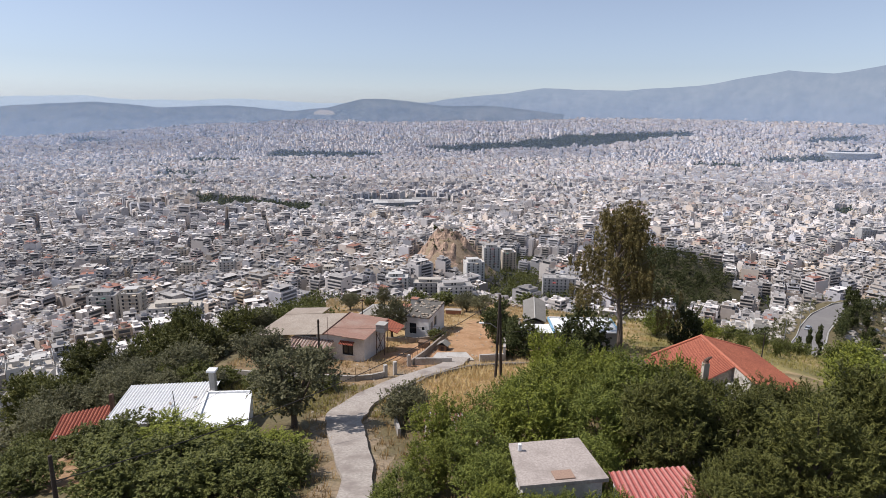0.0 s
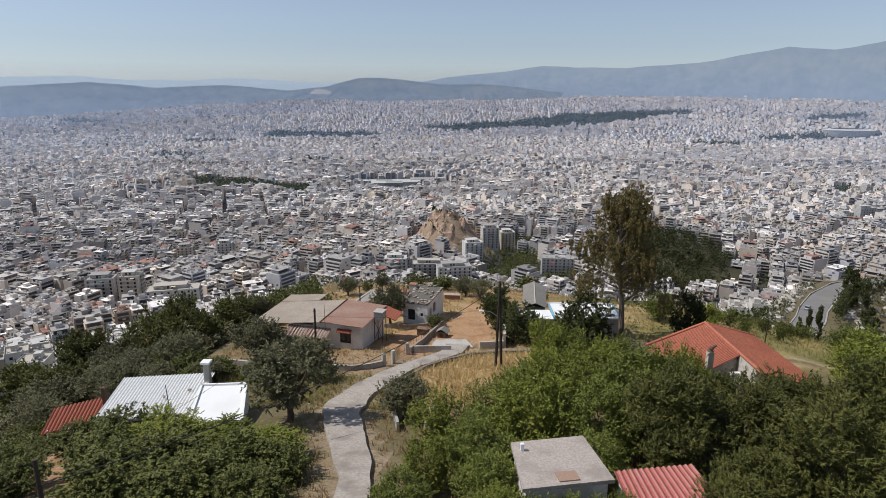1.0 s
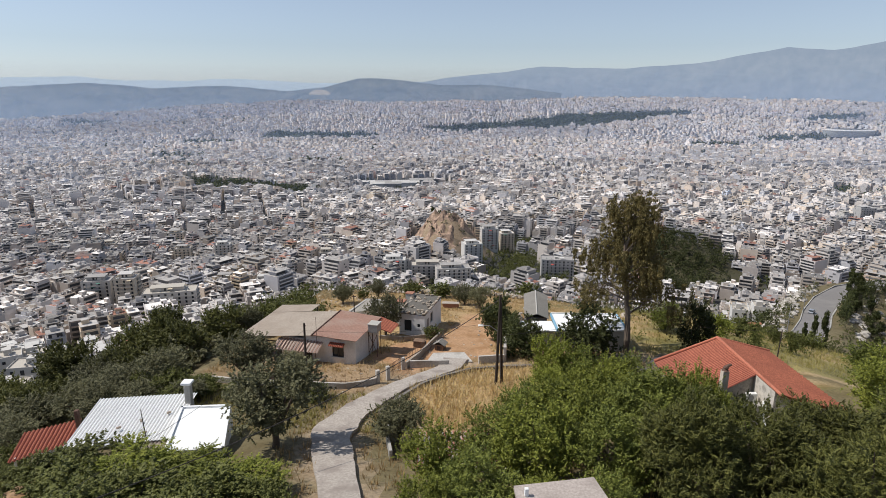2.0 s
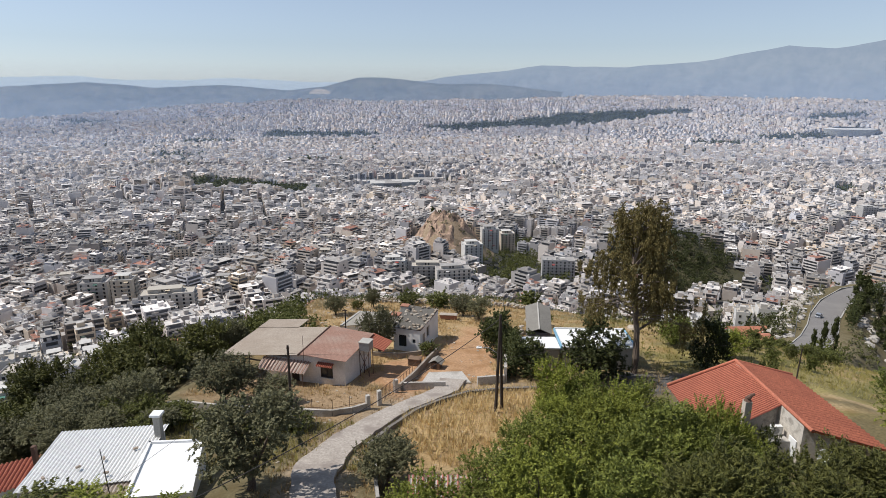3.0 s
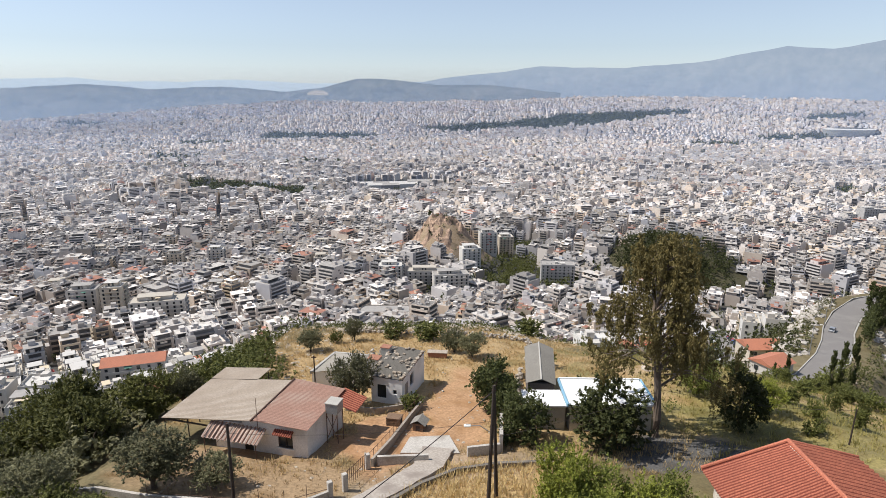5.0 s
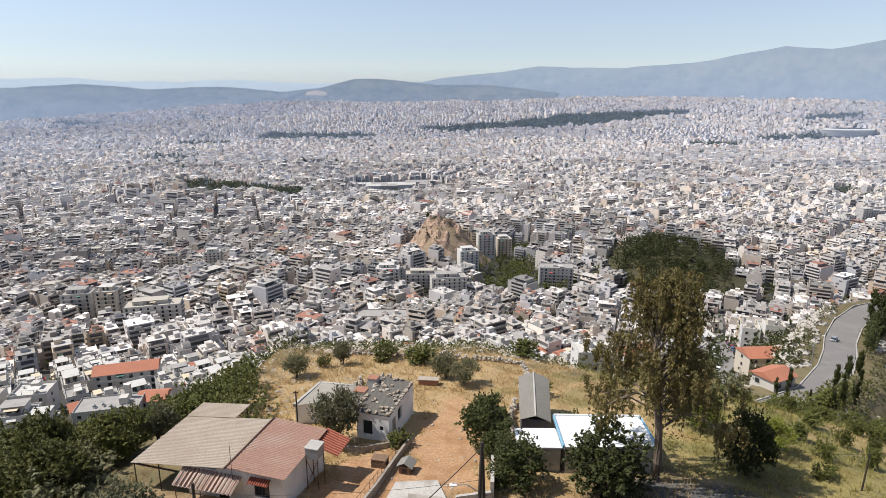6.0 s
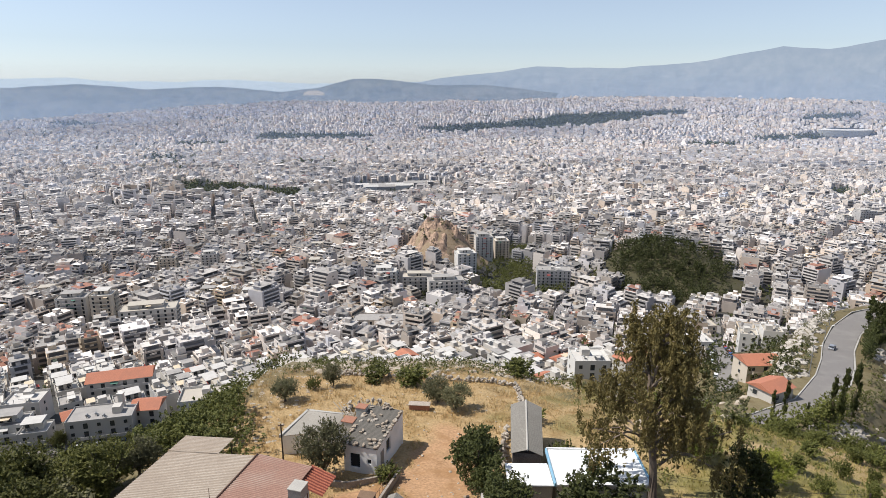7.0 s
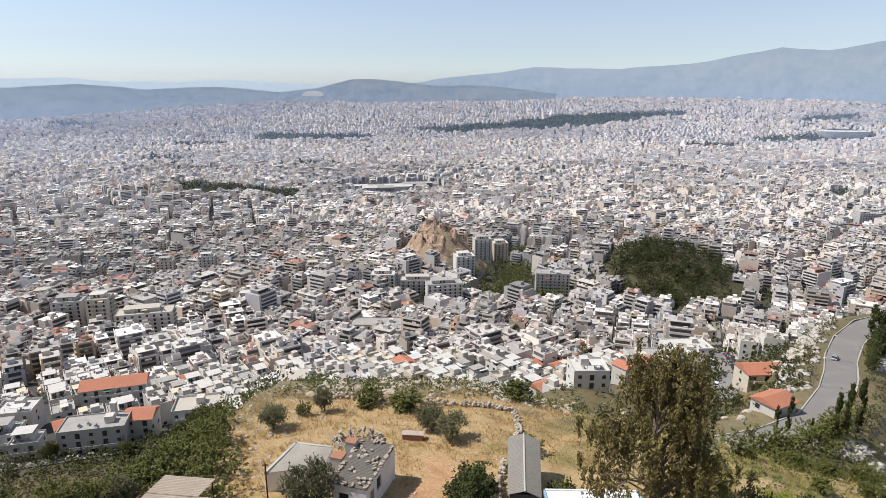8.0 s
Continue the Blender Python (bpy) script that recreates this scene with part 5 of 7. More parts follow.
# its lower annex
annex = empty("annex", pose(-9, 86, -1.5))
tagged(annex, "low white annex with a pale sheet roof", "outbuilding")
pts = [(-12.1, 83.6), (-6.9, 84.6), (-6.4, 87.6), (-10.4, 88.4)]
put("wall", bm_mesh("annex_walls", prism(bmesh.new(), pts, -3.2, [0.3, 0.35, 0.4, 0.4]), M_LIME), annex)
put("sheet_roof", corrugated("annex_roof", (-12.3, 83.4, 0.38), (-10.5, 88.6, 0.5), (-6.3, 87.8, 0.48), (-6.8, 84.4, 0.42), material("pale_sheet", (0.42, 0.39, 0.34), second=(0.29, 0.26, 0.22), amount=0.6), rows=4), annex)
put("parapet_left", bm_mesh("annex_parapet", prism(bmesh.new(), [(-12.3, 83.5), (-12.0, 83.5), (-10.2, 88.5), (-10.5, 88.5)], 0.2, 0.55), M_CONCRETE), annex)
put("parapet_back", bm_mesh("annex_parapet", prism(bmesh.new(), [(-10.4, 88.3), (-6.5, 87.5), (-6.5, 87.75), (-10.4, 88.6)], 0.2, 0.55), M_CONCRETE), annex)
# the collapsed stone hut behind
hut = empty("collapsed_hut", pose(-4.6, 94.0, height_at(-4.6, 94)))
tagged(hut, "collapsed rubble-stone hut with fallen grey timbers", "ruin")
for k in range(90):
    a = rs.uniform(0, 2 * math.pi)
    ob = part("rubble_stone", STONES[k % 4], hut)
    sc = rs.uniform(0.12, 0.28)
    ob.matrix_basis = Matrix.LocRotScale((2.7 * math.cos(a) * rs.uniform(0.75, 1.1), 1.5 * math.sin(a) * rs.uniform(0.75, 1.1), rs.uniform(0.1, 1.1) * (0.5 + 0.5 * math.sin(a))), Euler((rs.uniform(0, 3), 0, rs.uniform(0, 6))), (sc, sc, sc))
for k in range(14):
    a = rs.uniform(-2.4, 1.8)
    bm = tube(bmesh.new(), [(a, -1.4 + rs.normal(0, 0.3), 0.2), (a + rs.normal(0, 1.0), 1.0, 0.65 + rs.normal(0, 0.2))], [0.07, 0.05], 5)
    part("fallen_beam", bm_mesh("fallen_beam", bm, material("grey_timber_%d" % k, (0.30, 0.26, 0.21), vary=0.2) if k == 0 else bpy.data.materials["grey_timber_0"]), hut)

M_SHEDGREY = material("dull_grey_sheet", (0.25, 0.235, 0.21), vary=0.2, second=(0.20, 0.185, 0.165), amount=0.6, scale=1.2, fine=7)
# the long shed
shed = empty("shed", pose(12, 82, -1))
tagged(shed, "long low shed with grey corrugated gable roof", "shed")
fl, fr_, bl, br = (10.4, 78.1), (13.3, 77.6), (11.5, 87.1), (14.7, 86.5)
put("wall", bm_mesh("shed_walls", prism(bmesh.new(), [(10.6, 78.3), (13.15, 77.9), (14.5, 86.3), (11.7, 86.8)], -4.0, 1.75), material("slatted_board", (0.16, 0.14, 0.13), vary=0.3)), shed)
mf, mb = (11.85, 77.75, 2.35), (13.1, 86.95, 2.35)
put("roof_slope", corrugated("shed_roof", (*fl, 1.75), (*bl, 1.75), mb, mf, M_SHEDGREY, rows=3), shed)
put("roof_slope", corrugated("shed_roof", mf, mb, (*br, 1.75), (*fr_, 1.75), M_SHEDGREY, rows=3), shed)
put("ridge_cap", bm_mesh("shed_ridge", tube(bmesh.new(), [mf, mb], [0.09, 0.09], 6), M_CONCRETE), shed)

# the white flat-roofed cabin
cabin = empty("flat_roofed_cabin", pose(17, 75, 0))
tagged(cabin, "low cabin with bright white coated flat roof", "house")
put("wall", bm_mesh("cabin_walls", prism(bmesh.new(), [(13.7, 72.9), (21.2, 72.8), (21.3, 77.4), (13.8, 77.6)], -2.0, 2.2), M_CONCRETE), cabin)
put("roof_slab", bm_mesh("cabin_roof", prism(bmesh.new(), [(13.5, 72.7), (21.4, 72.6), (21.5, 77.5), (13.6, 77.8)], 2.2, 2.36), M_WHITE), cabin, "white coated roof slab")
put("edge_strip", bm_mesh("cabin_edge", prism(bmesh.new(), [(13.36, 72.7), (13.5, 72.7), (13.6, 77.8), (13.46, 77.8)], 2.15, 2.5), M_BLUE), cabin, "blue edge trim")
put("edge_strip", bm_mesh("cabin_edge", prism(bmesh.new(), [(21.4, 72.6), (21.55, 72.6), (21.65, 77.5), (21.5, 77.5)], 2.15, 2.5), M_BLUE), cabin, "blue edge trim")
put("edge_strip", bm_mesh("cabin_edge", prism(bmesh.new(), [(13.6, 77.8), (21.5, 77.5), (21.5, 77.65), (13.6, 77.95)], 2.2, 2.5), M_WHITE), cabin)
put("side_wing", bm_mesh("cabin_wing", prism(bmesh.new(), [(9.7, 73.2), (13.3, 73.1), (13.3, 75.9), (9.8, 76.0)], -2.0, 2.0), M_CONCRETE), cabin)
put("wing_roof", bm_mesh("cabin_wing_roof", prism(bmesh.new(), [(9.5, 73.0), (13.34, 72.9), (13.34, 76.0), (9.6, 76.1)], 2.0, 2.14), M_WHITE), cabin)

# the white house below the start
wh = empty("white_house", pose(-20, 48, 2))
tagged(wh, "white house with a parapet flat roof and corrugated wing", "house")
rp = [(-20.5, 50.6), (-19.2, 44.4), (-15.2, 44.9), (-16.7, 50.9)]
put("wall", bm_mesh("wh_walls", prism(bmesh.new(), rp, 1.0, 4.8), M_WALL), wh)
put("flat_roof", bm_mesh("wh_roof", prism(bmesh.new(), rp, 4.8, 4.86), M_WHITE), wh, "white coated flat roof")
for k in range(4):
    p0, p1 = Vector((*rp[k], 0)), Vector((*rp[(k + 1) % 4], 0))
    d = (p1 - p0).normalized()
    n = Vector((-d.y, d.x, 0))
    q = [p0, p1, p1 + n * 0.18, p0 + n * 0.18]
    put("parapet", bm_mesh("wh_parapet", prism(bmesh.new(), q, 4.86, 5.02), M_WHITE), wh)
wp = [(-27.5, 52.3), (-26.9, 46.4), (-20.1, 47.4), (-20.6, 53.2)]
put("wing_walls", bm_mesh("wh_wing", prism(bmesh.new(), wp, 0.5, 4.1), M_WALL), wh)
put("corrugated_roof", corrugated("wh_sheet", (-27.9, 52.6, 4.55), (-20.4, 53.6, 4.55), (-20.0, 47.2, 4.25), (-27.1, 45.9, 4.2), M_SHEETWHITE, pitch=0.26, amp=0.045, rows=4), wh, "white painted corrugated roof")
put("lean_to_roof", corrugated("wh_lean", (-22.6, 47.0, 4.1), (-19.9, 47.3, 4.1), (-19.7, 44.6, 3.7), (-22.3, 44.3, 3.7), M_SHEETGREY, pitch=0.26, amp=0.045), wh)
put("red_tile_roof", corrugated("wh_tiles", (-32.6, 50.0, 3.05), (-29.0, 51.6, 3.3), (-28.3, 48.4, 3.0), (-31.6, 46.5, 2.7), M_TILE, pitch=0.30, amp=0.07, rows=8), wh, "red tiled veranda roof")
for p in ((-31.4, 47.0), (-28.6, 48.6), (-32.2, 49.8)):
    put("veranda_post", bm_mesh("wh_post", tube(bmesh.new(), [(*p, -1.5), (*p, 2.8)], [0.08, 0.08], 8), M_WALL), wh)
put("veranda_wall", bm_mesh("wh_vwall", prism(bmesh.new(), [(-31.8, 50.0), (-29.1, 51.2), (-28.4, 48.7), (-28.7, 48.5)], -1.5, 2.8), M_WALL), wh)
chim = put("chimney", bm_mesh("wh_chimney", box(bmesh.new(), -20.75, 51.9, 1.5, -20.25, 52.4, 6.15, bevel=0.03), M_CONCRETE), wh)
put("cap", bm_mesh("wh_cap", box(bmesh.new(), -20.9, 51.75, 6.15, -20.1, 52.55, 6.35, bevel=0.03), M_WHITE), chim, "white chimney cap")
put("chimney", bm_mesh("wh_chimney2", box(bmesh.new(), -28.55, 50.0, 2.0, -28.25, 50.3, 4.9, bevel=0.02), M_RUST), wh)
put("mast", bm_mesh("wh_mast", tube(bmesh.new(), [(-20.9, 46.0, 2.0), (-21.3, 46.2, 7.2)], [0.05, 0.03], 6), M_WOOD), wh)
for x, y in ((-24.2, 48.2), (-23.0, 49.2), (-22.0, 47.6), (-25.8, 47.0), (-21.4, 50.4)):
    ob = new("roof_stone", BLOCK)
    ob.matrix_world = Matrix.LocRotScale((x, y, 4.5), Euler((0, 0, x)), (0.9, 0.9, 0.9))
    tagged(ob, "stone block lying on a white sheet roof", "stone", "stones on the white roof")

# the flat concrete roof and the red sheet roof
flat = empty("concrete_house", pose(5, 30.5, 8))
tagged(flat, "small house with bare concrete flat roof", "house")
cp = [(3.2, 28.4), (7.65, 29.1), (7.0, 32.85), (3.1, 32.2)]
put("wall", bm_mesh("flat_walls", prism(bmesh.new(), [(3.4, 28.65), (7.4, 29.3), (6.8, 32.6), (3.3, 32.0)], 6.0, 11.0), M_OLDWALL), flat)
put("roof_slab", bm_mesh("flat_slab", prism(bmesh.new(), cp, 11.0, 11.2), material("bare_screed", (0.385, 0.33, 0.29), vary=0.2, second=(0.25, 0.21, 0.18), amount=0.7, scale=1.8, fine=5)), flat)
put("hatch", bm_mesh("flat_hatch", prism(bmesh.new(), [(5.0, 28.9), (6.0, 29.05), (5.9, 29.75), (4.9, 29.6)], 11.2, 11.26), material("tan_board", (0.33, 0.22, 0.16))), flat, "tan board hatch")
put("vent", bm_mesh("flat_vent", box(bmesh.new(), 3.5, 31.4, 11.2, 3.68, 31.58, 11.6, bevel=0.02), M_WHITE), flat)
pink = empty("red_roofed_shed", pose(10, 30.5, 8))
tagged(pink, "shed with faded red corrugated roof", "shed")
put("wall", bm_mesh("pink_walls", prism(bmesh.new(), [(8.6, 28.0), (12.6, 28.8), (12.2, 31.2), (8.5, 31.0)], 6.0, 9.8), M_OLDWALL), pink)
put("sheet_roof", corrugated("pink_roof", (8.3, 31.4, 10.05), (12.6, 32.0, 10.05), (13.2, 28.0, 9.75), (8.4, 27.4, 9.75), M_SHEETPINK, pitch=0.3, amp=0.045, rows=3), pink)

# the red-tiled house
red = empty("red_tiled_house", pose(25, 54, 3))
tagged(red, "stone house with bright red tiled gable roof", "house")
put("roof_slope", corrugated("red_left", (25.35, 59.4, 7.0), (25.2, 52.0, 7.05), (20.1, 52.0, 4.25), (20.2, 60.5, 4.1), M_TILE, pitch=0.22, amp=0.065, rows=18), red, "red tiled slope")
put("roof_slope", corrugated("red_right", (25.2, 48.4, 7.05), (25.4, 59.4, 7.0), (30.4, 59.4, 5.65), (30.6, 47.8, 5.75), M_TILE, pitch=0.44, amp=0.11, rows=18), red, "red tiled slope")
put("ridge_tiles", bm_mesh("red_ridge", tube(bmesh.new(), [(25.25, 48.3, 7.1), (25.38, 59.5, 7.05)], [0.14, 0.14], 8), M_TILE), red)
put("verge_tiles", bm_mesh("red_verge", tube(bmesh.new(), [(25.38, 59.45, 7.05), (20.2, 60.55, 4.2)], [0.13, 0.13], 8), M_TILE), red)
put("verge_tiles", bm_mesh("red_verge", tube(bmesh.new(), [(25.38, 59.45, 7.05), (30.4, 59.45, 5.75)], [0.10, 0.10], 8), M_TILE), red)
M_FIELDSTONE = material("field_stone", (0.58, 0.53, 0.46), vary=0.2, second=(0.28, 0.25, 0.21), amount=0.8, scale=6, fine=4, bump=0.4)
put("wall", bm_mesh("red_walls", prism(bmesh.new(), [(20.8, 52.4), (25.2, 52.4), (25.2, 59.0), (20.8, 59.6)], 0, [4.35, 6.8, 6.8, 4.35]), M_FIELDSTONE), red)
put("wall", bm_mesh("red_walls_east", prism(bmesh.new(), [(25.2, 49.2), (30.2, 48.4), (30.1, 59.0), (25.2, 59.0)], 0, [6.95, 5.65, 5.65, 6.95]), M_FIELDSTONE), red, "squared stone walls")
put("door", bm_mesh("red_door", box(bmesh.new(), 25.1, 49.6, 3.5, 25.19, 50.5, 5.5, bevel=0.02), M_WHITE), red, "white panelled door")
put("ledge", bm_mesh("red_ledge", box(bmesh.new(), 23.6, 50.2, 2.0, 25.1, 51.7, 5.15, bevel=0.03), M_CONCRETE), red)
ac = empty("air_conditioner", pose(24.5, 51.1, 5.15))
tagged(ac, "white outdoor air-conditioning unit on a ledge", "air conditioner")
part("casing", box_mesh("ac_case", (-0.42, -0.17, 0.05, 0.42, 0.17, 0.72), M_IVORY, 0.03), ac)
part("grille", bm_mesh("ac_grille", tube(bmesh.new(), [(-0.1, -0.19, 0.38), (-0.1, -0.17, 0.38)], [0.25, 0.25], 16), M_METAL), ac)
M_PLASTER = material("grubby_plaster", (0.52, 0.46, 0.38), vary=0.2, second=(0.36, 0.30, 0.24), amount=0.6, scale=2)
chr_ = empty("chimney", pose(22.5, 51.75, 3))
tagged(chr_, "pale plastered chimney with a bent metal cowl", "chimney")
part("stack", box_mesh("red_stack", (-0.25, -0.25, -1, 0.25, 0.25, 4.5), M_PLASTER), chr_)
part("cowl", bm_mesh("red_cowl", tube(bmesh.new(), [(0, 0, 4.5), (0, 0, 4.7), (0.25, 0, 4.95), (0.45, 0, 5.0)], [0.3, 0.2, 0.12, 0.1], 8), M_RUST), chr_)
dish = empty("satellite_dish", pose(26.2, 48.1, 5.3))
tagged(dish, "white satellite dish on a short bracket", "satellite dish")
bm = bmesh.new()
bmesh.ops.create_uvsphere(bm, u_segments=20, v_segments=12, radius=0.75)
bmesh.ops.delete(bm, geom=[v for v in bm.verts if v.co.z > -0.42], context="VERTS")
for v in bm.verts:
    v.co.z += 0.75
me_d = bm_mesh("dish_bowl", bm, M_WHITE)
ob = part("bowl", me_d, dish, pose(0, 0, 0, 70, 0, -20))
ob.modifiers.new("t", "SOLIDIFY").thickness = 0.03
part("arm", bm_mesh("dish_arm", tube(bmesh.new(), [(0, 0.1, -0.3), (0, -0.6, 0.3)], [0.02, 0.02], 5), M_METAL), dish)
part("post", bm_mesh("dish_post", tube(bmesh.new(), [(0, 0.15, -2.4), (0, 0.15, 0)], [0.04, 0.04], 6), M_METAL), dish)

# the house half hidden by the thicket
hid = empty("hidden_house", pose(1.5, 43, 4))
tagged(hid, "small house with red tiles half hidden by trees", "house")
put("wall", bm_mesh("hid_walls", prism(bmesh.new(), [(-1.4, 41.4), (4.0, 41.4), (4.0, 44.2), (-1.4, 44.2)], 2, [6.0, 6.0, 6.3, 6.3]), M_OLDWALL), hid)
put("tile_roof", corrugated("hid_roof", (-1.75, 44.5, 6.5), (4.25, 44.5, 6.5), (4.25, 41.0, 6.0), (-1.75, 41.0, 6.0), material("faded_tile", (0.40, 0.15, 0.115), vary=0.2, second=(0.33, 0.2, 0.16), amount=0.6), pitch=0.30, amp=0.06, rows=6), hid)

# ---- walls, gate, poles ----
M_BLOCKWALL = material("weathered_block", (0.34, 0.295, 0.245), vary=0.22, second=(0.22, 0.19, 0.155), amount=0.7, scale=1.5)
M_WHITEWASH = material("whitewashed_block", (0.45, 0.42, 0.38), vary=0.2, second=(0.27, 0.24, 0.20), amount=0.75, scale=1.5, fine=5)
wall_run("garden_wall", [(-46, 73), (-38, 67.5), (-29, 64.2), (-23, 61.4), (-18.9, 60.2), (-12.6, 59.3), (-9.0, 58.9), (-7.4, 59.6), (-6.2, 60.7)], 0.22, 0.6, M_WHITEWASH, "low whitewashed garden wall beside the lane")
for x, y, h in ((-6.15, 60.7, 1.35), (-5.25, 61.7, 1.45), (-4.0, 65.3, 1.35)):
    ob = new("gate_post", box_mesh("gate_post", (-0.18, -0.18, -0.5, 0.18, 0.18, h), M_WHITEWASH, 0.03))
    ob.matrix_world = pose(x, y, height_at(x, y), 0, 0, 30)
    tagged(ob, "whitewashed masonry gate post by the lane", "post", "gate posts")


def railing(name, pts, tall, step, label, rails=2, mat=None):
    """An iron railing: posts, rails and bars along a line on the ground."""
    mat = mat or M_RUST
    e = empty(name, pose(*pts[0], height_at(*pts[0])))
    tagged(e, label, "fence")
    for a, b in zip(pts, pts[1:]):
        L_ = math.dist(a, b)
        n = max(1, int(L_ / step))
        for k in range(n + 1):
            x, y = a[0] + (b[0] - a[0]) * k / n, a[1] + (b[1] - a[1]) * k / n
            z = height_at(x, y)
            put("bar", bm_mesh("bar", tube(bmesh.new(), [(x, y, z - 0.1), (x, y, z + tall)], [0.022, 0.022], 5), mat), e)
        for r in range(rails):
            zr = tall * (0.45 + 0.5 * r)
            put("rail", bm_mesh("rail", tube(bmesh.new(), [(*a, height_at(*a) + zr), (*b, height_at(*b) + zr)], [0.02, 0.02], 5), mat), e)
    return e


railing("gate", [(-5.2, 61.9), (-4.1, 65.1)], 1.5, 0.3, "rusty iron driveway gate, closed", 2)
railing("wall_railing", [(-19, 60.4), (-12.6, 59.5), (-9.0, 59.1), (-6.3, 60.8)], 1.5, 1.5, "thin iron posts and wire along the wall", 1)
railing("yard_fence", [(-3.9, 65.5), (-2.6, 70), (-1.2, 75.4), (-0.2, 79.0)], 1.35, 0.9, "rusty wire yard fence", 2)
wall_run("yard_wall", [(-3.7, 65.7), (-2.4, 70), (-1.0, 75.4), (0.0, 79.0)], 0.22, 0.7, M_BLOCKWALL, "low bare block wall along the yard")
wall_run("block_wall", [(-3.3, 66.0), (0.8, 66.3)], 0.25, 0.8, M_WHITEWASH, "broken whitewashed block wall at the yard")
wall_run("block_wall", [(4.0, 67.5), (6.8, 68.2)], 0.25, 0.9, M_WHITEWASH, "broken whitewashed block wall at the yard")
wall_run("end_wall", [(6.9, 68.3), (7.4, 73.0)], 0.3, 1.7, M_WHITEWASH, "short crumbling whitewashed wall")
M_OLDKERB = material("blackened_concrete", (0.19, 0.17, 0.148), vary=0.25, second=(0.09, 0.08, 0.07), amount=0.7, scale=1.5)
wall_run("lane_kerb", [(-5.3, 53.4), (-3.9, 56.2), (-1.85, 59.6), (0.3, 62.2), (3.0, 64.5), (6.4, 65.5), (10.6, 65.8)], 0.28, 0.42, M_OLDKERB, "low blackened concrete retaining kerb along the lane", "kerb")
slab = new("concrete_slab", bm_mesh("concrete_slab", prism(bmesh.new(), [(-1.6, 68.0), (3.4, 67.9), (2.6, 71.2), (-0.9, 71.0)], -0.3, [0.62, 0.64, 0.27, 0.25]), M_WHITEWASH))
tagged(slab, "pale poured concrete slab in the yard", "slab")
wall_run("back_yard_wall", [(-7.6, 77.6), (-4.6, 77.0), (-0.4, 78.6)], 0.22, 0.6, M_BLOCKWALL, "low bare block wall before a derelict house")
wall_run("road_bank", [(-3.6, 44.0), (-4.2, 48.0), (-4.4, 51.0)], 0.2, 0.8, M_CONCRETE, "short grey wall at the lane's edge")


def pole(x, y, tall, r, label, lean=(0, 0), arms=()):
    e = empty("utility_pole", pose(x, y, height_at(x, y)))
    tagged(e, label, "pole", "utility poles")
    part("shaft", bm_mesh("shaft", tube(bmesh.new(), [(0, 0, -0.6), (lean[0], lean[1], tall)], [r, r * 0.7], 10), M_WOOD), e)
    for z, w in arms:
        part("insulator", bm_mesh("insulator", box(bmesh.new(), lean[0] - w, lean[1] - 0.05, z, lean[0] + w, lean[1] + 0.05, z + 0.1), M_RUST), e)
    return e


pole(5.05, 59.6, 9.0, 0.15, "dark wooden pole of a leaning pair", (0.25, 0.3), ((8.6, 0.15),))
pole(5.75, 60.6, 8.4, 0.15, "dark wooden pole of a leaning pair", (-0.4, -0.5))
pole(-12.75, 59.9, 6.3, 0.13, "dark wooden utility pole beside the wall", (0.05, 0), ((6.0, 0.12),))
pole(-10.9, 79.5, 5.4, 0.09, "thin wooden pole behind the house", (0, 0), ((5.2, 0.25),))
pole(37.4, 69.5, 3.4, 0.08, "thin grey wooden pole standing in the meadow", (0.1, 0))
pole(-20.0, 30.0, 3.4, 0.13, "short dark wooden utility pole in scrub", (0, 0))
lamp = empty("street_lamp", pose(4.6, 59.9, 8.0))
tagged(lamp, "small white street lamp head on an arm", "lamp")
part("arm", bm_mesh("lamp_arm", tube(bmesh.new(), [(0.5, 0, -0.5), (-0.2, 0, 0), (-0.9, -0.1, 0.05)], [0.03, 0.03, 0.03], 6), M_METAL), lamp)
part("head", box_mesh("lamp_head", (-1.3, -0.25, 0.0, -0.8, 0.05, 0.14), M_IVORY, 0.05), lamp)


def cable(pts, label, sag=0.4, r=0.022):
    a, b = Vector(pts[0]), Vector(pts[1])
    q = [a.lerp(b, t) - Vector((0, 0, 4 * sag * t * (1 - t))) for t in [k / 16 for k in range(17)]]
    ob = new("overhead_cable", bm_mesh("overhead_cable", tube(bmesh.new(), q, [r] * 17, 5), M_DARKIN))
    return tagged(ob, label, "cable", "overhead cables")


cable([(5.2, 59.8, 10.6), (-20.0, 30.0, 10.2)], "black overhead cable slung from a wooden pole", 1.5, 0.03)
cable([(-12.7, 59.9, 7.6), (-20.0, 30.0, 10.0)], "pale overhead wire slung from a wooden pole", 0.5, 0.012)
cable([(5.3, 60.0, 7.0), (21.0, 70.5, 5.0)], "thin black overhead cable between poles", 0.3, 0.015)
cable([(21.0, 70.5, 5.0), (37.5, 69.5, height_at(37.4, 69.5) + 3.3)], "thin black overhead cable between poles", 0.5, 0.014)
cable([(-12.7, 59.9, 7.5), (5.2, 59.8, 8.4)], "thin black overhead cable between poles", 0.5, 0.012)

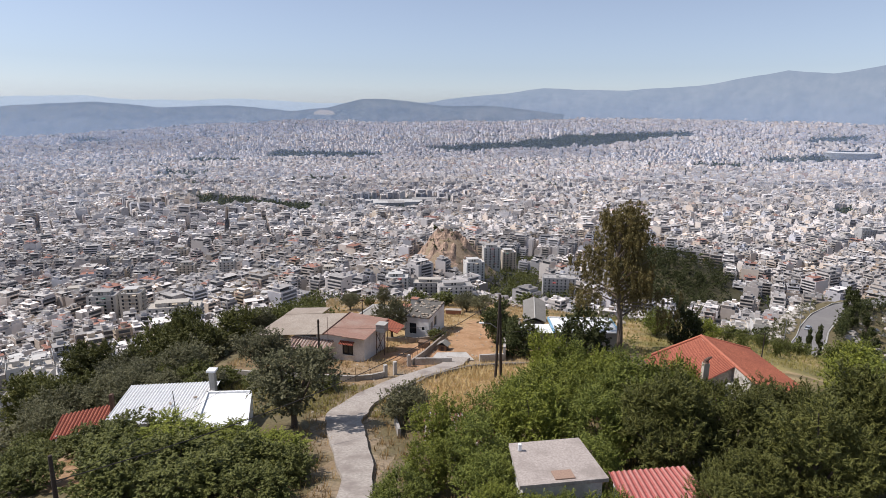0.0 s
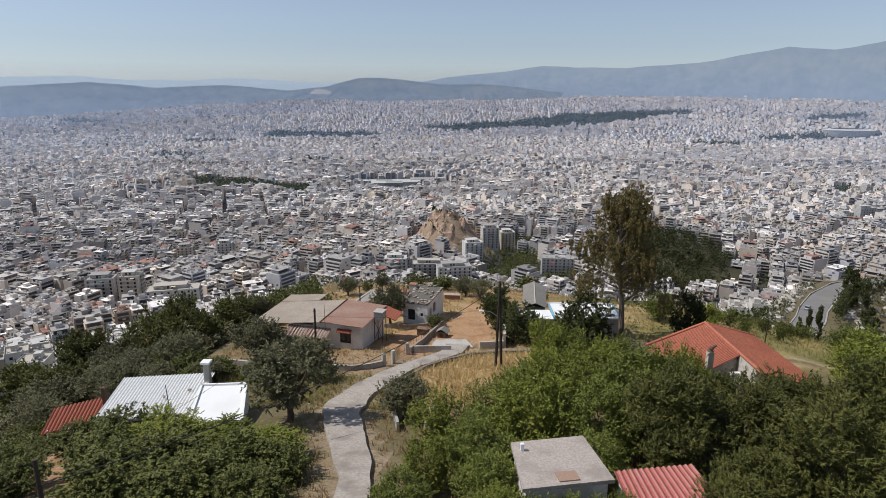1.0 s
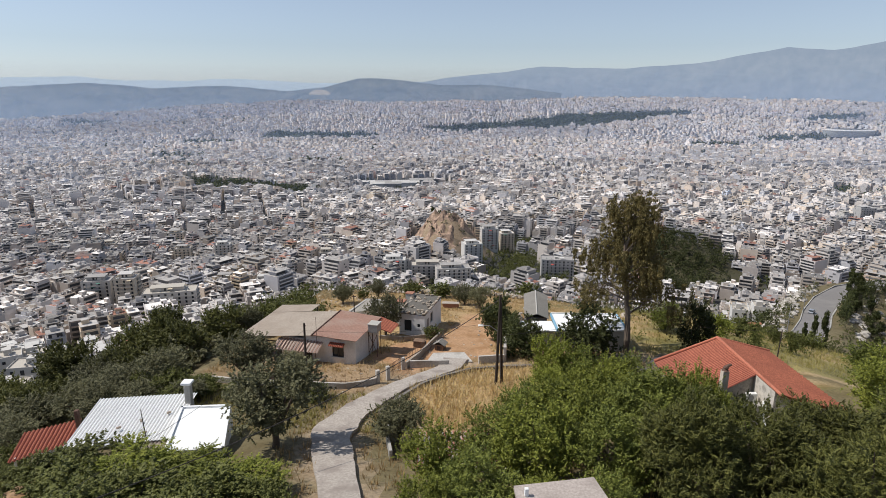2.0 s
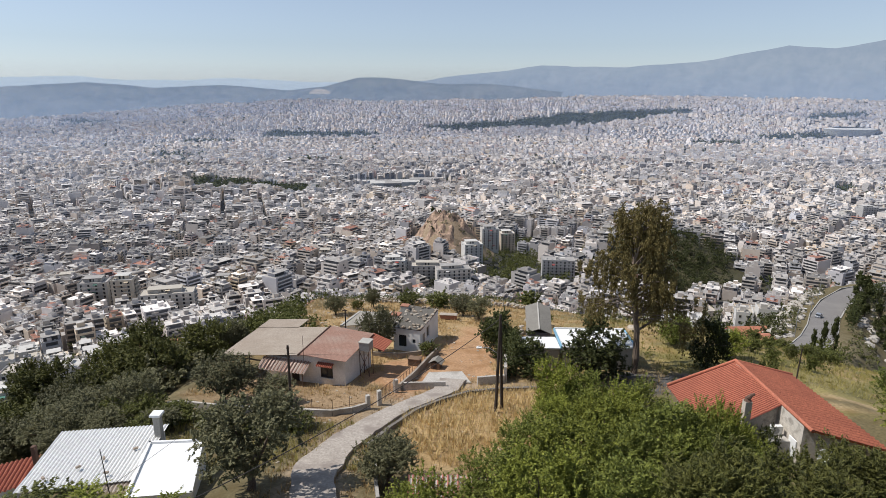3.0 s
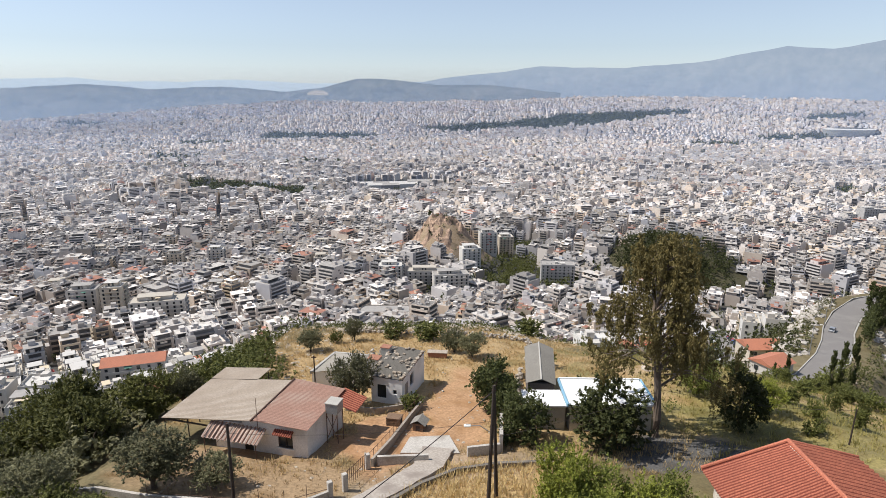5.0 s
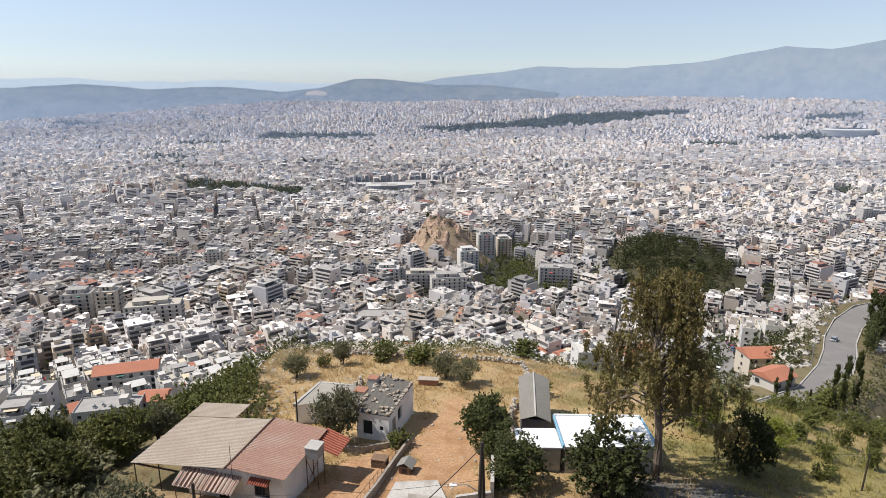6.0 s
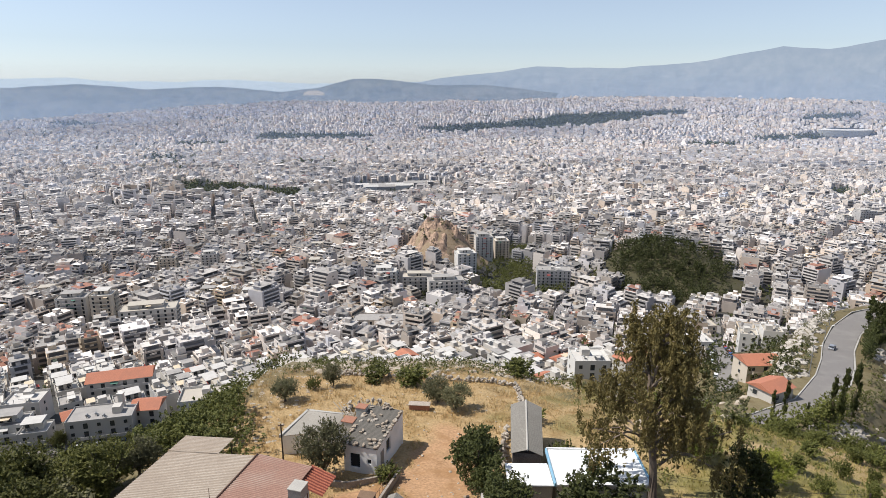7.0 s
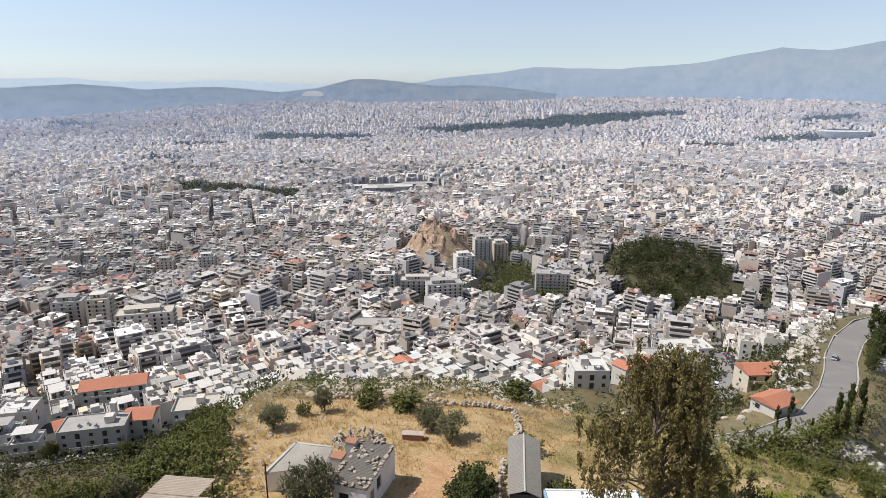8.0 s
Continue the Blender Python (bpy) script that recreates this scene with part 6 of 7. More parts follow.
# ---- dry stone wall and rocks on the plateau ----
def stone_wall(name, pts, label, tall=0.75, per=8.5):
    e = empty(name, pose(*pts[0], height_at(*pts[0])))
    tagged(e, label, "wall")
    for a, b in zip(pts, pts[1:]):
        n = int(math.dist(a, b) * per)
        for k in range(n):
            t = (k + rs.random()) / n
            x, y = a[0] + (b[0] - a[0]) * t + rs.normal(0, 0.12), a[1] + (b[1] - a[1]) * t + rs.normal(0, 0.16)
            ob = new("stone", STONES[k % 4])
            ob.parent = e
            sc = rs.uniform(0.13, 0.27)
            ob.matrix_basis = e.matrix_world.inverted() @ Matrix.LocRotScale((x, y, height_at(x, y) + rs.uniform(0.05, tall)), Euler((rs.uniform(0, 3), 0, rs.uniform(0, 6))), (sc, sc, sc))
    return e


bpy.context.view_layer.update()
stone_wall("dry_stone_wall", [(-10.5, 109.2), (-6, 108.6), (-1.3, 108.0), (6.5, 105.6), (11, 105.4), (14.6, 104.6), (14.2, 96.5), (12.6, 92.5)], "tumbled dry-stone wall of pale limestone")
stone_wall("dry_stone_wall", [(11.4, 88.5), (10.4, 84.0), (10.0, 80.0)], "tumbled dry-stone wall of pale limestone", 0.9)
bench = empty("feed_trough", pose(1.6, 94.6, height_at(1.6, 94.6), 0, 0, -6))
tagged(bench, "rusty brown trough box on the dry grass", "trough")
part("box", box_mesh("trough_box", (-1.2, -0.4, 0.1, 1.2, 0.4, 0.75), M_BRICKRED, 0.03), bench)
part("lid", box_mesh("trough_lid", (-1.3, -0.5, 0.75, 1.3, 0.5, 0.83), M_SHEETGREY, 0.02), bench)
M_CRATE = material("brown_crate_wood", (0.20, 0.13, 0.085), vary=0.25, second=(0.12, 0.08, 0.055), amount=0.6, scale=3)
dog = empty("dog_kennel", pose(-0.1, 73.3, height_at(-0.1, 73.3), 0, 0, -18))
tagged(dog, "weathered wooden dog kennel with a gabled sheet roof", "kennel")
bm = prism(bmesh.new(), [(-0.5, -0.55), (0.5, -0.55), (0.5, 0.55), (-0.5, 0.55)], -0.15, 0.75)
part("box", bm_mesh("kennel_box", bm, M_CRATE), dog)
# dark panel on the closed box paints the shade inside a doorway
part("doorway", box_mesh("kennel_door", (-0.2, -0.57, 0.08, 0.2, -0.53, 0.58), M_DARKIN, 0.0), dog, label="dark panel standing for the shaded doorway")
for sx in (-1, 1):
    part("roof_slope", corrugated("kennel_roof", (0, -0.7, 1.15), (0, 0.7, 1.15), (sx * 0.75, 0.7, 0.72), (sx * 0.75, -0.7, 0.72), M_SHEDGREY, pitch=0.15, amp=0.02), dog)
crate = empty("wooden_crate", pose(-2.5, 74.3, height_at(-2.5, 74.3), 0, 0, -12))
tagged(crate, "brown slatted wooden crate on bare yard earth", "crate")
part("body", box_mesh("crate_body", (-0.65, -0.42, 0.05, 0.65, 0.42, 0.82), M_DARKIN, 0.0), crate)
for k in range(5):
    part("slat", box_mesh("crate_slat", (-0.7, -0.47, 0.06 + k * 0.16, 0.7, -0.43, 0.18 + k * 0.16), M_CRATE, 0.0), crate)
part("lid", box_mesh("crate_lid", (-0.72, -0.5, 0.83, 0.72, 0.5, 0.88), M_CRATE, 0.01), crate)
tree("shrub", -0.9, 78.4, 1.5, 1.3, "green shrub by the derelict house's doorway")
tree("dark", 8.4, 75.2, 4.2, 1.8)
tree("dark", 23.7, 50.5, 3.7, 0.95, "dark conifer beside a chimney")

# ---- houses and flats of the near quarter ----
WALLS = [material("wall_white", (0.52, 0.49, 0.45), vary=0.05, second=(0.60, 0.57, 0.52), amount=0.35, scale=0.7), material("wall_cream", (0.53, 0.465, 0.38), vary=0.05, second=(0.55, 0.49, 0.41), amount=0.4, scale=0.7),
         material("wall_grey", (0.42, 0.40, 0.38), vary=0.06, second=(0.42, 0.41, 0.39), amount=0.4, scale=0.7), material("wall_bare", (0.48, 0.425, 0.36), vary=0.08, second=(0.44, 0.39, 0.33), amount=0.5, scale=0.7),
         material("wall_bright", (0.60, 0.58, 0.545), vary=0.04, second=(0.58, 0.56, 0.52), amount=0.3, scale=0.7)]
ROOFS = [material("terrace_grey", (0.34, 0.32, 0.30), vary=0.1, second=(0.25, 0.24, 0.23), amount=0.6, scale=0.8), material("terrace_white", (0.52, 0.50, 0.47), vary=0.06, second=(0.42, 0.40, 0.37), amount=0.5, scale=0.8),
         material("terrace_buff", (0.44, 0.40, 0.34), vary=0.08, second=(0.44, 0.40, 0.35), amount=0.5, scale=0.8)]
AWNINGS = [material("awning_white", (0.58, 0.56, 0.52)), material("awning_beige", (0.60, 0.50, 0.36)), material("awning_green", (0.10, 0.22, 0.17)), material("awning_red", (0.45, 0.08, 0.06))]
M_CITYTILE = material("orange_tile", (0.42, 0.17, 0.105), vary=0.15, second=(0.34, 0.15, 0.10), amount=0.6, fine=4)


def window_mesh(name, w, h):
    bm = box(bmesh.new(), -w / 2, -0.03, 0, w / 2, 0.02, h)
    n = len(bm.faces)
    out, inn = [(-w / 2 - 0.08, -0.08), (w / 2 + 0.08, -0.08), (w / 2 + 0.08, h + 0.07), (-w / 2 - 0.08, h + 0.07)], [(-w / 2, 0), (w / 2, 0), (w / 2, h), (-w / 2, h)]
    a, b, c = [bm.verts.new((x, 0.0, z)) for x, z in out], [bm.verts.new((x, -0.09, z)) for x, z in out], [bm.verts.new((x, -0.09, z)) for x, z in inn]
    e = [bm.verts.new((x, -0.02, z)) for x, z in inn]
    for k in range(4):
        j = (k + 1) % 4
        for q in ((a[k], a[j], b[j], b[k]), (b[k], b[j], c[j], c[k]), (c[k], c[j], e[j], e[k])):
            bm.faces.new(q)
    me = bm_mesh(name, bm, [M_GLASS, WALLS[0]])
    for k, f in enumerate(me.polygons):
        f.material_index = 0 if k < n else 1
    return me


WIN = window_mesh("window_small", 1.2, 1.3)
WIN_TALL = window_mesh("window_tall", 1.5, 2.1)


def balcony_mesh(name, w, d, mat, floor):
    bm = bmesh.new()
    box(bm, -w / 2, -d, -0.15, w / 2, 0, 0)
    for x0, y0, x1, y1 in ((-w / 2, -d, w / 2, -d + 0.1), (-w / 2, -d + 0.1, -w / 2 + 0.1, 0), (w / 2 - 0.1, -d + 0.1, w / 2, 0)):
        box(bm, x0, y0, 0, x1, y1, 0.95)
    return bm_mesh(name, bm, mat)


def ring_mesh(name, w, d, t, h, mat):
    bm = bmesh.new()
    for x0, y0, x1, y1 in ((-w, -d, w, -d + t), (-w, d - t, w, d), (-w, -d + t, -w + t, d - t), (w - t, -d + t, w, d - t)):
        box(bm, x0, y0, 0, x1, y1, h)
    return bm_mesh(name, bm, mat)


def heater_mesh(name):
    bm = bmesh.new()
    box(bm, -0.6, -0.5, 0, 0.6, 0.5, 0.06, m=pose(0, -0.3, 0.45, 38, 0, 0))
    tube(bm, [(-0.65, 0.25, 0.95), (0.65, 0.25, 0.95)], [0.26, 0.26], 9)
    for x in (-0.5, 0.5):
        box(bm, x - 0.03, 0.2, 0, x + 0.03, 0.3, 0.8)
    return bm_mesh(name, bm, M_METAL)


HEATER = heater_mesh("solar_heater")
TANKS = [bm_mesh("roof_tank", tube(bmesh.new(), [(0, 0, 0), (0, 0, 1.1)], [0.45, 0.45], 10), M_WHITE), box_mesh("roof_box", (-0.5, -0.4, 0, 0.5, 0.4, 0.8), M_CONCRETE)]
STAIR = box_mesh("stair_house", (-1.4, -1.6, 0, 1.4, 1.6, 2.4), WALLS[0], 0.03)


def building_kit(seed, w, d, floors, look_, wall, roof):
    """The parts of one building, as (name, mesh, pose, label): body, terrace, parapet, windows, balconies, awnings, roof gear."""
    r = random.Random(seed)
    H_ = 3.05 * floors
    out = [("body", box_mesh("body", (-w / 2, -d / 2, -7, w / 2, d / 2, H_), wall, 0.0), pose(0, 0, 0), "")]
    if look_ == "tile":
        bm = bmesh.new()
        e, rise = 0.5, d * 0.22
        v = [bm.verts.new(q) for q in ((-w / 2 - e, -d / 2 - e, 0), (w / 2 + e, -d / 2 - e, 0), (w / 2 + e, d / 2 + e, 0), (-w / 2 - e, d / 2 + e, 0), (-w / 2 - e, 0, rise), (w / 2 + e, 0, rise))]
        for f in ((0, 1, 5, 4), (2, 3, 4, 5), (3, 0, 4), (1, 2, 5), (3, 2, 1, 0)):
            bm.faces.new([v[k] for k in f])
        out.append(("tile_roof", bm_mesh("tile_roof", bm, M_CITYTILE), pose(0, 0, H_), "orange tiled gable roof"))
    else:
        out.append(("terrace", box_mesh("terrace", (-w / 2 + 0.14, -d / 2 + 0.14, 0, w / 2 - 0.14, d / 2 - 0.14, 0.05), roof, 0), pose(0, 0, H_), ""))
        out.append(("parapet", ring_mesh("parapet", w / 2, d / 2, 0.14, r.uniform(0.5, 1.0), wall), pose(0, 0, H_), ""))
        sx, sy = r.uniform(-0.25, 0.25) * w, r.uniform(-0.1, 0.25) * d
        out.append(("stair_house", STAIR, pose(sx, sy, H_ + 0.05), ""))
        if look_ == "tower" or r.random() < 0.35:
            pw, pd = w * 0.62, d * 0.55
            out.append(("penthouse", box_mesh("penthouse", (-pw / 2, -pd / 2, 0, pw / 2, pd / 2, 2.8), wall, 0), pose(-0.05 * w, 0.12 * d, H_ + 0.05), ""))
            out.append(("penthouse_roof", box_mesh("penthouse_roof", (-pw / 2 - 0.6, -pd / 2 - 1.0, 0, pw / 2 + 0.4, pd / 2 + 0.3, 0.2), roof, 0), pose(-0.05 * w, 0.12 * d, H_ + 2.85), ""))
            out.append(("window", WIN_TALL, pose(-0.05 * w - 1.5, 0.12 * d - pd / 2 - 0.02, H_ + 0.3), ""))
            out.append(("window", WIN_TALL, pose(-0.05 * w + 1.2, 0.12 * d - pd / 2 - 0.02, H_ + 0.3), ""))
        for _ in range(r.randint(2, 4)):
            out.append(("solar_heater", HEATER, pose(r.uniform(-0.4, 0.4) * w, r.uniform(-0.4, -0.1) * d, H_ + 0.05, 0, 0, r.uniform(60, 110)), ""))
        if r.random() < 0.5:
            out.append(("roof_tank", r.choice(TANKS), pose(r.uniform(-0.4, 0.4) * w, r.uniform(0.2, 0.4) * d, H_ + 0.05, 0, 0, r.uniform(0, 90)), ""))
        if r.random() < 0.4:
            cw = r.uniform(3, 4.5)
            out.append(("pergola_roof", box_mesh("pergola_roof", (-cw / 2, -1.6, 2.2, cw / 2, 1.6, 2.32), r.choice(AWNINGS[:2]), 0), pose(r.uniform(-0.2, 0.2) * w, -0.28 * d, H_ + 0.05), ""))
            for px in (-cw / 2 + 0.1, cw / 2 - 0.1):
                out.append(("pergola_post", box_mesh("pergola_post", (-0.06, -0.06, 0, 0.06, 0.06, 2.2), M_METAL, 0), pose(px, -0.28 * d - 1.4, H_ + 0.05), ""))
    nw = max(2, int(w / (3.6 if look_ != "tower" else 4.4)))
    bal = balcony_mesh("balcony", w * r.uniform(0.7, 0.96), 1.3, wall, roof)
    aw = box_mesh("awning", (-1.5, -1.25, -0.03, 1.5, 0, 0.03), r.choice(AWNINGS), 0)
    full = look_ == "tower"
    for f in range(floors):
        z = 3.05 * f
        for k in range(nw):
            x = -w / 2 + w * (k + 0.5) / nw
            out.append(("window", WIN_TALL if full or k % 2 else WIN, pose(x, -d / 2 - 0.01, z + (0.35 if full or k % 2 else 0.95)), ""))
        if f > 0 and (full or r.random() < 0.75):
            out.append(("balcony", bal, pose(0 if full else r.uniform(-0.04, 0.04) * w, -d / 2, z), ""))
            if r.random() < 0.45:
                out.append(("awning", aw, pose(r.uniform(-0.25, 0.25) * w, -d / 2 - 0.02, z + 2.6, -24 + 48 * 0, 0, 0) @ pose(0, 0, 0, 48, 0, 0), ""))
        side = r.choice((-1, 1))
        if full:
            out.append(("side_balcony", bpy.data.meshes.get("balcony_side_%d" % seed) or balcony_mesh("balcony_side_%d" % seed, d * 0.6, 1.2, wall, roof), pose(w / 2, 0.1 * d, z, 0, 0, 90), "")) if f else None
            out.append(("window", WIN_TALL, pose(w / 2 + 0.01, -0.1 * d, z + 0.35, 0, 0, 90), ""))
        for s_ in (-1, 1):
            if r.random() < 0.6:
                out.append(("window", WIN, pose(s_ * (w / 2 + 0.01), r.uniform(-0.25, 0.25) * d, z + 0.95, 0, 0, 90 * s_), ""))
    return out


def place_kit(kit, name, m, label, category, group):
    e = empty(name, m)
    tagged(e, label, category, group)
    for n, me, q, text in kit:
        part(n, me, e, q, text)
    return e


HOUSE_KITS = []
rk = random.Random(11)
for k in range(16):
    fl = rk.choice((1, 2, 2, 2, 3, 3))
    lk = "tile" if k in (3, 9, 14) else "flat"
    wl = WALLS[(0, 4, 1, 0, 2, 4, 3, 0, 1, 4, 0, 2, 4, 0, 1, 4)[k]]
    HOUSE_KITS.append((building_kit(100 + k, rk.uniform(7.0, 9.6), rk.uniform(7.0, 9.8), fl, lk, wl, ROOFS[k % 3]), fl, lk, wl.name))
TONE = {"wall_white": "white", "wall_cream": "cream", "wall_grey": "grey", "wall_bare": "bare buff", "wall_bright": "bright white"}
for k, (x, y, a) in enumerate(NEAR_THINGS):
    kit, fl, lk, wl = HOUSE_KITS[rk.choice((3, 9, 14)) if rk.random() < 0.08 else rk.choice((0, 1, 2, 4, 5, 6, 7, 8, 10, 11, 12, 13, 15))]
    q = math.degrees(a) + rk.choice((0, 0, 0, 90, -90, 180)) + rk.uniform(-2, 2)
    g_ = [height_at(x + u, y + v) for u, v in ((-5, -5), (5, -5), (5, 5), (-5, 5))]
    text = "%s %s-storey house with %s" % (TONE[wl], ("one", "two", "three")[fl - 1], "an orange tiled roof" if lk == "tile" else "a flat roof terrace")
    place_kit(kit, "town_house", Matrix.LocRotScale((x, y, sum(g_) / 4), Euler((0, 0, radians(q))), (rk.uniform(0.9, 1.12), rk.uniform(0.9, 1.12), 1)), text, "house", "houses below the hill")
for k, (x, y, a, w, d, fl, lk) in enumerate(SINGLE):
    wl = WALLS[(0, 0, 4, 2, 0, 0, 3, 4, 1, 0, 4, 3, 2, 1, 0, 2, 4, 2, 0, 4, 3, 0, 2, 0, 1, 0, 4, 4, 1, 3, 1, 0, 3, 1)[k % 34]]
    text = "%s %s with %s" % (TONE[wl.name], "house" if fl < 4 else "apartment block", "an orange tiled roof" if lk == "tile" else "stacked concrete balconies" if lk == "tower" else "a flat roof")
    place_kit(building_kit(300 + k, w, d, fl, lk, wl, ROOFS[k % 3]), "apartment_block" if fl > 3 else "town_house", pose(x, y, height_at(x, y), 0, 0, math.degrees(a)), text, "building" if fl > 3 else "house", "buildings below the hill")
spire = empty("slender_tower", pose(-108.5, 226.5, height_at(-108.5, 226.5)))
tagged(spire, "slender white concrete tower beside a gabled house", "tower")
part("shaft", bm_mesh("spire_shaft", prism(bmesh.new(), [(-0.9, -0.7), (0.9, -0.7), (0.9, 0.7), (-0.9, 0.7)], -4, 14.5), WALLS[0]), spire)
part("cap", bm_mesh("spire_cap", prism(bmesh.new(), [(-1.1, -0.9), (1.1, -0.9), (1.1, 0.9), (-1.1, 0.9)], 14.5, 14.9), WALLS[4]), spire)


# ---- greenery of the town and slopes ----
def thicket(name, P, tall, wide, n_leaf, size, mat, label, seed, category="trees"):
    """Many small crowns in one cover: blobs of leaves at places P."""
    rs_ = np.random.default_rng(seed)
    z = height(P[:, 0], P[:, 1])
    T = tall * rs_.uniform(0.55, 1.3, len(P))
    C, Rr = [], []
    for k in range(4):
        C.append(np.c_[P[:, 0] + rs_.normal(0, wide * 0.45, len(P)), P[:, 1] + rs_.normal(0, wide * 0.45, len(P)), z + T * rs_.uniform(0.3, 0.8, len(P))])
        q = wide * rs_.uniform(0.4, 0.8, len(P))
        Rr.append(np.stack([q, q, T * 0.32], 1))
    C, Rr = np.vstack(C), np.vstack(Rr)
    V = leaf_cloud(C, Rr, n_leaf * len(P), size, rs_, long=1.4, fill=0.3, spray=size * 2.6)
    ob = new(name, crown_mesh(name, V, mat))
    return tagged(ob, label, category, kind="stuff")


rs = np.random.default_rng(21)


def in_ellipses(n, ell, rs_):
    out = []
    area = np.array([e[2] * e[3] for e in ell], float)
    for k, m in enumerate(np.round(n * area / area.sum()).astype(int)):
        a, r = rs_.uniform(0, 2 * math.pi, m), np.sqrt(rs_.random(m))
        out.append(np.c_[ell[k][0] + ell[k][2] * r * np.cos(a), ell[k][1] + ell[k][3] * r * np.sin(a)])
    return np.vstack(out)


thicket("pine_grove", in_ellipses(560, [(232, 580, 52, 66), (262, 640, 54, 72), (218, 560, 40, 40), (205, 640, 30, 50)], rs), 9.5, 3.6, 150, 0.68, L_DARK, "dark pine grove covering a knoll in town", 1, "trees")
thicket("park_trees", in_ellipses(400, [(71, 643, 34, 52), (98, 575, 40, 42), (62, 574, 24, 22), (95, 690, 24, 66), (150, 640, 20, 60), (120, 800, 26, 46)], rs), 9.5, 3.6, 120, 0.75, L_SCRUB, "park trees between apartment blocks", 2)
thicket("park_trees", in_ellipses(520, PARKS[5:7], rs), 12, 5, 30, 2.2, L_DARK, "belts of park trees on the plain", 3)
thicket("far_park_trees", in_ellipses(2600, PARKS[7:25], rs), 13, 10, 14, 5.0, L_DARK, "dark belts of distant park trees", 4)
_n = 1000
P_t = np.c_[rs.uniform(-430, 430, _n), rs.uniform(240, 560, _n)]
P_t = P_t[(np.abs(P_t[:, 0]) < 0.76 * P_t[:, 1] + 60) & (P_t[:, 1] > 262 - 0.3 * np.abs(P_t[:, 0] + 10)) & (along_road(P_t[:, 0], P_t[:, 1])[0] > 9)]
thicket("street_trees", P_t, 6.0, 2.2, 60, 0.7, L_DARK, "street and garden trees among the houses", 5)
_n = 3200
P_t = np.c_[rs.uniform(-1500, 1500, _n), rs.uniform(520, 2200, _n)]
P_t = P_t[np.abs(P_t[:, 0]) < 0.74 * P_t[:, 1] + 60]
thicket("town_trees", P_t, 8, 4.2, 22, 2.0, L_DARK, "scattered dark trees between apartment blocks", 6)

_n = 2600
P_t = np.c_[rs.uniform(-3000, 3000, _n), rs.uniform(2100, 4650, _n)]
P_t = P_t[np.abs(P_t[:, 0]) < 0.74 * P_t[:, 1]]
thicket("far_town_trees", P_t, 9, 8, 9, 5.0, L_DARK, "scattered dark trees in the far town", 24)


def slope_points(n, x0, x1, y0, y1, test, rs_):
    P = np.c_[rs_.uniform(x0, x1, n), rs_.uniform(y0, y1, n)]
    return P[test(P[:, 0], P[:, 1])]


off_road = lambda x, y: along_road(x, y)[0] > 7.5
P_s = slope_points(3600, -175, -20, 84, 222, lambda x, y: (x < -23 - 0.15 * (110 - y)) & (y < 238 - 0.2 * np.abs(x + 10)) & ~((np.abs(x + 39) < 14) & (np.abs(y - 178) < 12)), rs)
thicket("slope_scrub", P_s[P_s[:, 1] > 132], 4.0, 2.2, 84, 0.28, L_SCRUB, "dense green scrub on the flank of the hill", 7, "scrub")
thicket("slope_scrub", P_s[P_s[:, 1] <= 132], 3.2, 1.8, 168, 0.17, L_SCRUB, "dense green scrub on the flank of the hill", 17, "scrub")
P_s = slope_points(230, -34, -15, 81.5, 101, lambda x, y: x < -16.4 - 0.36 * (y - 84), rs)
thicket("slope_scrub", P_s, 2.9, 1.6, 330, 0.16, L_SCRUB, "dense green scrub behind the farmhouse", 18, "scrub")
P_s = np.array([(x + q, np.interp(x, ROAD[:, 0], ROAD[:, 1]) - 5.2 - w) for x, q, w in zip(rs.uniform(66, 104, 70), rs.normal(0, 0.6, 70), rs.uniform(0, 3, 70))])
thicket("slope_scrub", P_s, 5.6, 1.9, 150, 0.30, L_SCRUB, "tall bushes along the lower edge of the road", 19, "scrub")
P_s = np.vstack([np.c_[rs.normal(cx, 4, 9), rs.normal(cy, 5, 9)] for cx, cy in ((128, 282), (108, 228), (101, 222), (122, 262), (131, 240), (138, 264), (114, 204), (117, 242), (104, 186), (150, 268))])
P_s = P_s[along_road(P_s[:, 0], P_s[:, 1])[0] > 8]
thicket("slope_trees", P_s, 5.5, 2.4, 160, 0.42, L_DARK, "dark garden trees on the slope below the road", 20)
P_s = np.c_[np.interp(rs.uniform(0, 4, 60), [0, 1, 2, 3, 4], [-150, -117, -99, -80, -55]), np.zeros(60)]
P_s[:, 1] = np.interp(P_s[:, 0], [-150, -117, -99, -80, -55], [200, 208.5, 214, 222.5, 236]) + rs.choice([0, 9.5], 60, p=[0.6, 0.4])
thicket("street_trees", P_s, 5.5, 1.9, 170, 0.36, L_DARK, "dark garden trees along the street below the slope", 22)
P_s = slope_points(240, -60, -24, 62, 92, lambda x, y: (x < -27 + 0.0 * y), rs)
thicket("slope_scrub", P_s, 2.6, 1.7, 170, 0.28, L_OLIVE, "grey-green scrub under pines", 8, "scrub")
P_s = slope_points(520, 24, 135, 84, 215, lambda x, y: off_road(x, y) & ~((x > 42) & (x < 82) & (y < 108)) & (y > 84 + 0.1 * x), rs)
thicket("slope_scrub", P_s, 2.1, 1.4, 120, 0.30, L_OLIVE, "low grey-green scrub and bushes on a rocky slope", 9, "scrub")
P_s = slope_points(620, 34, 112, 100, 156, lambda x, y: off_road(x, y) & (y > 88 + 0.25 * x), rs)
thicket("slope_scrub", P_s, 3.2, 1.7, 170, 0.19, L_FEATHER, "bright green bushes below the meadow", 10, "scrub")
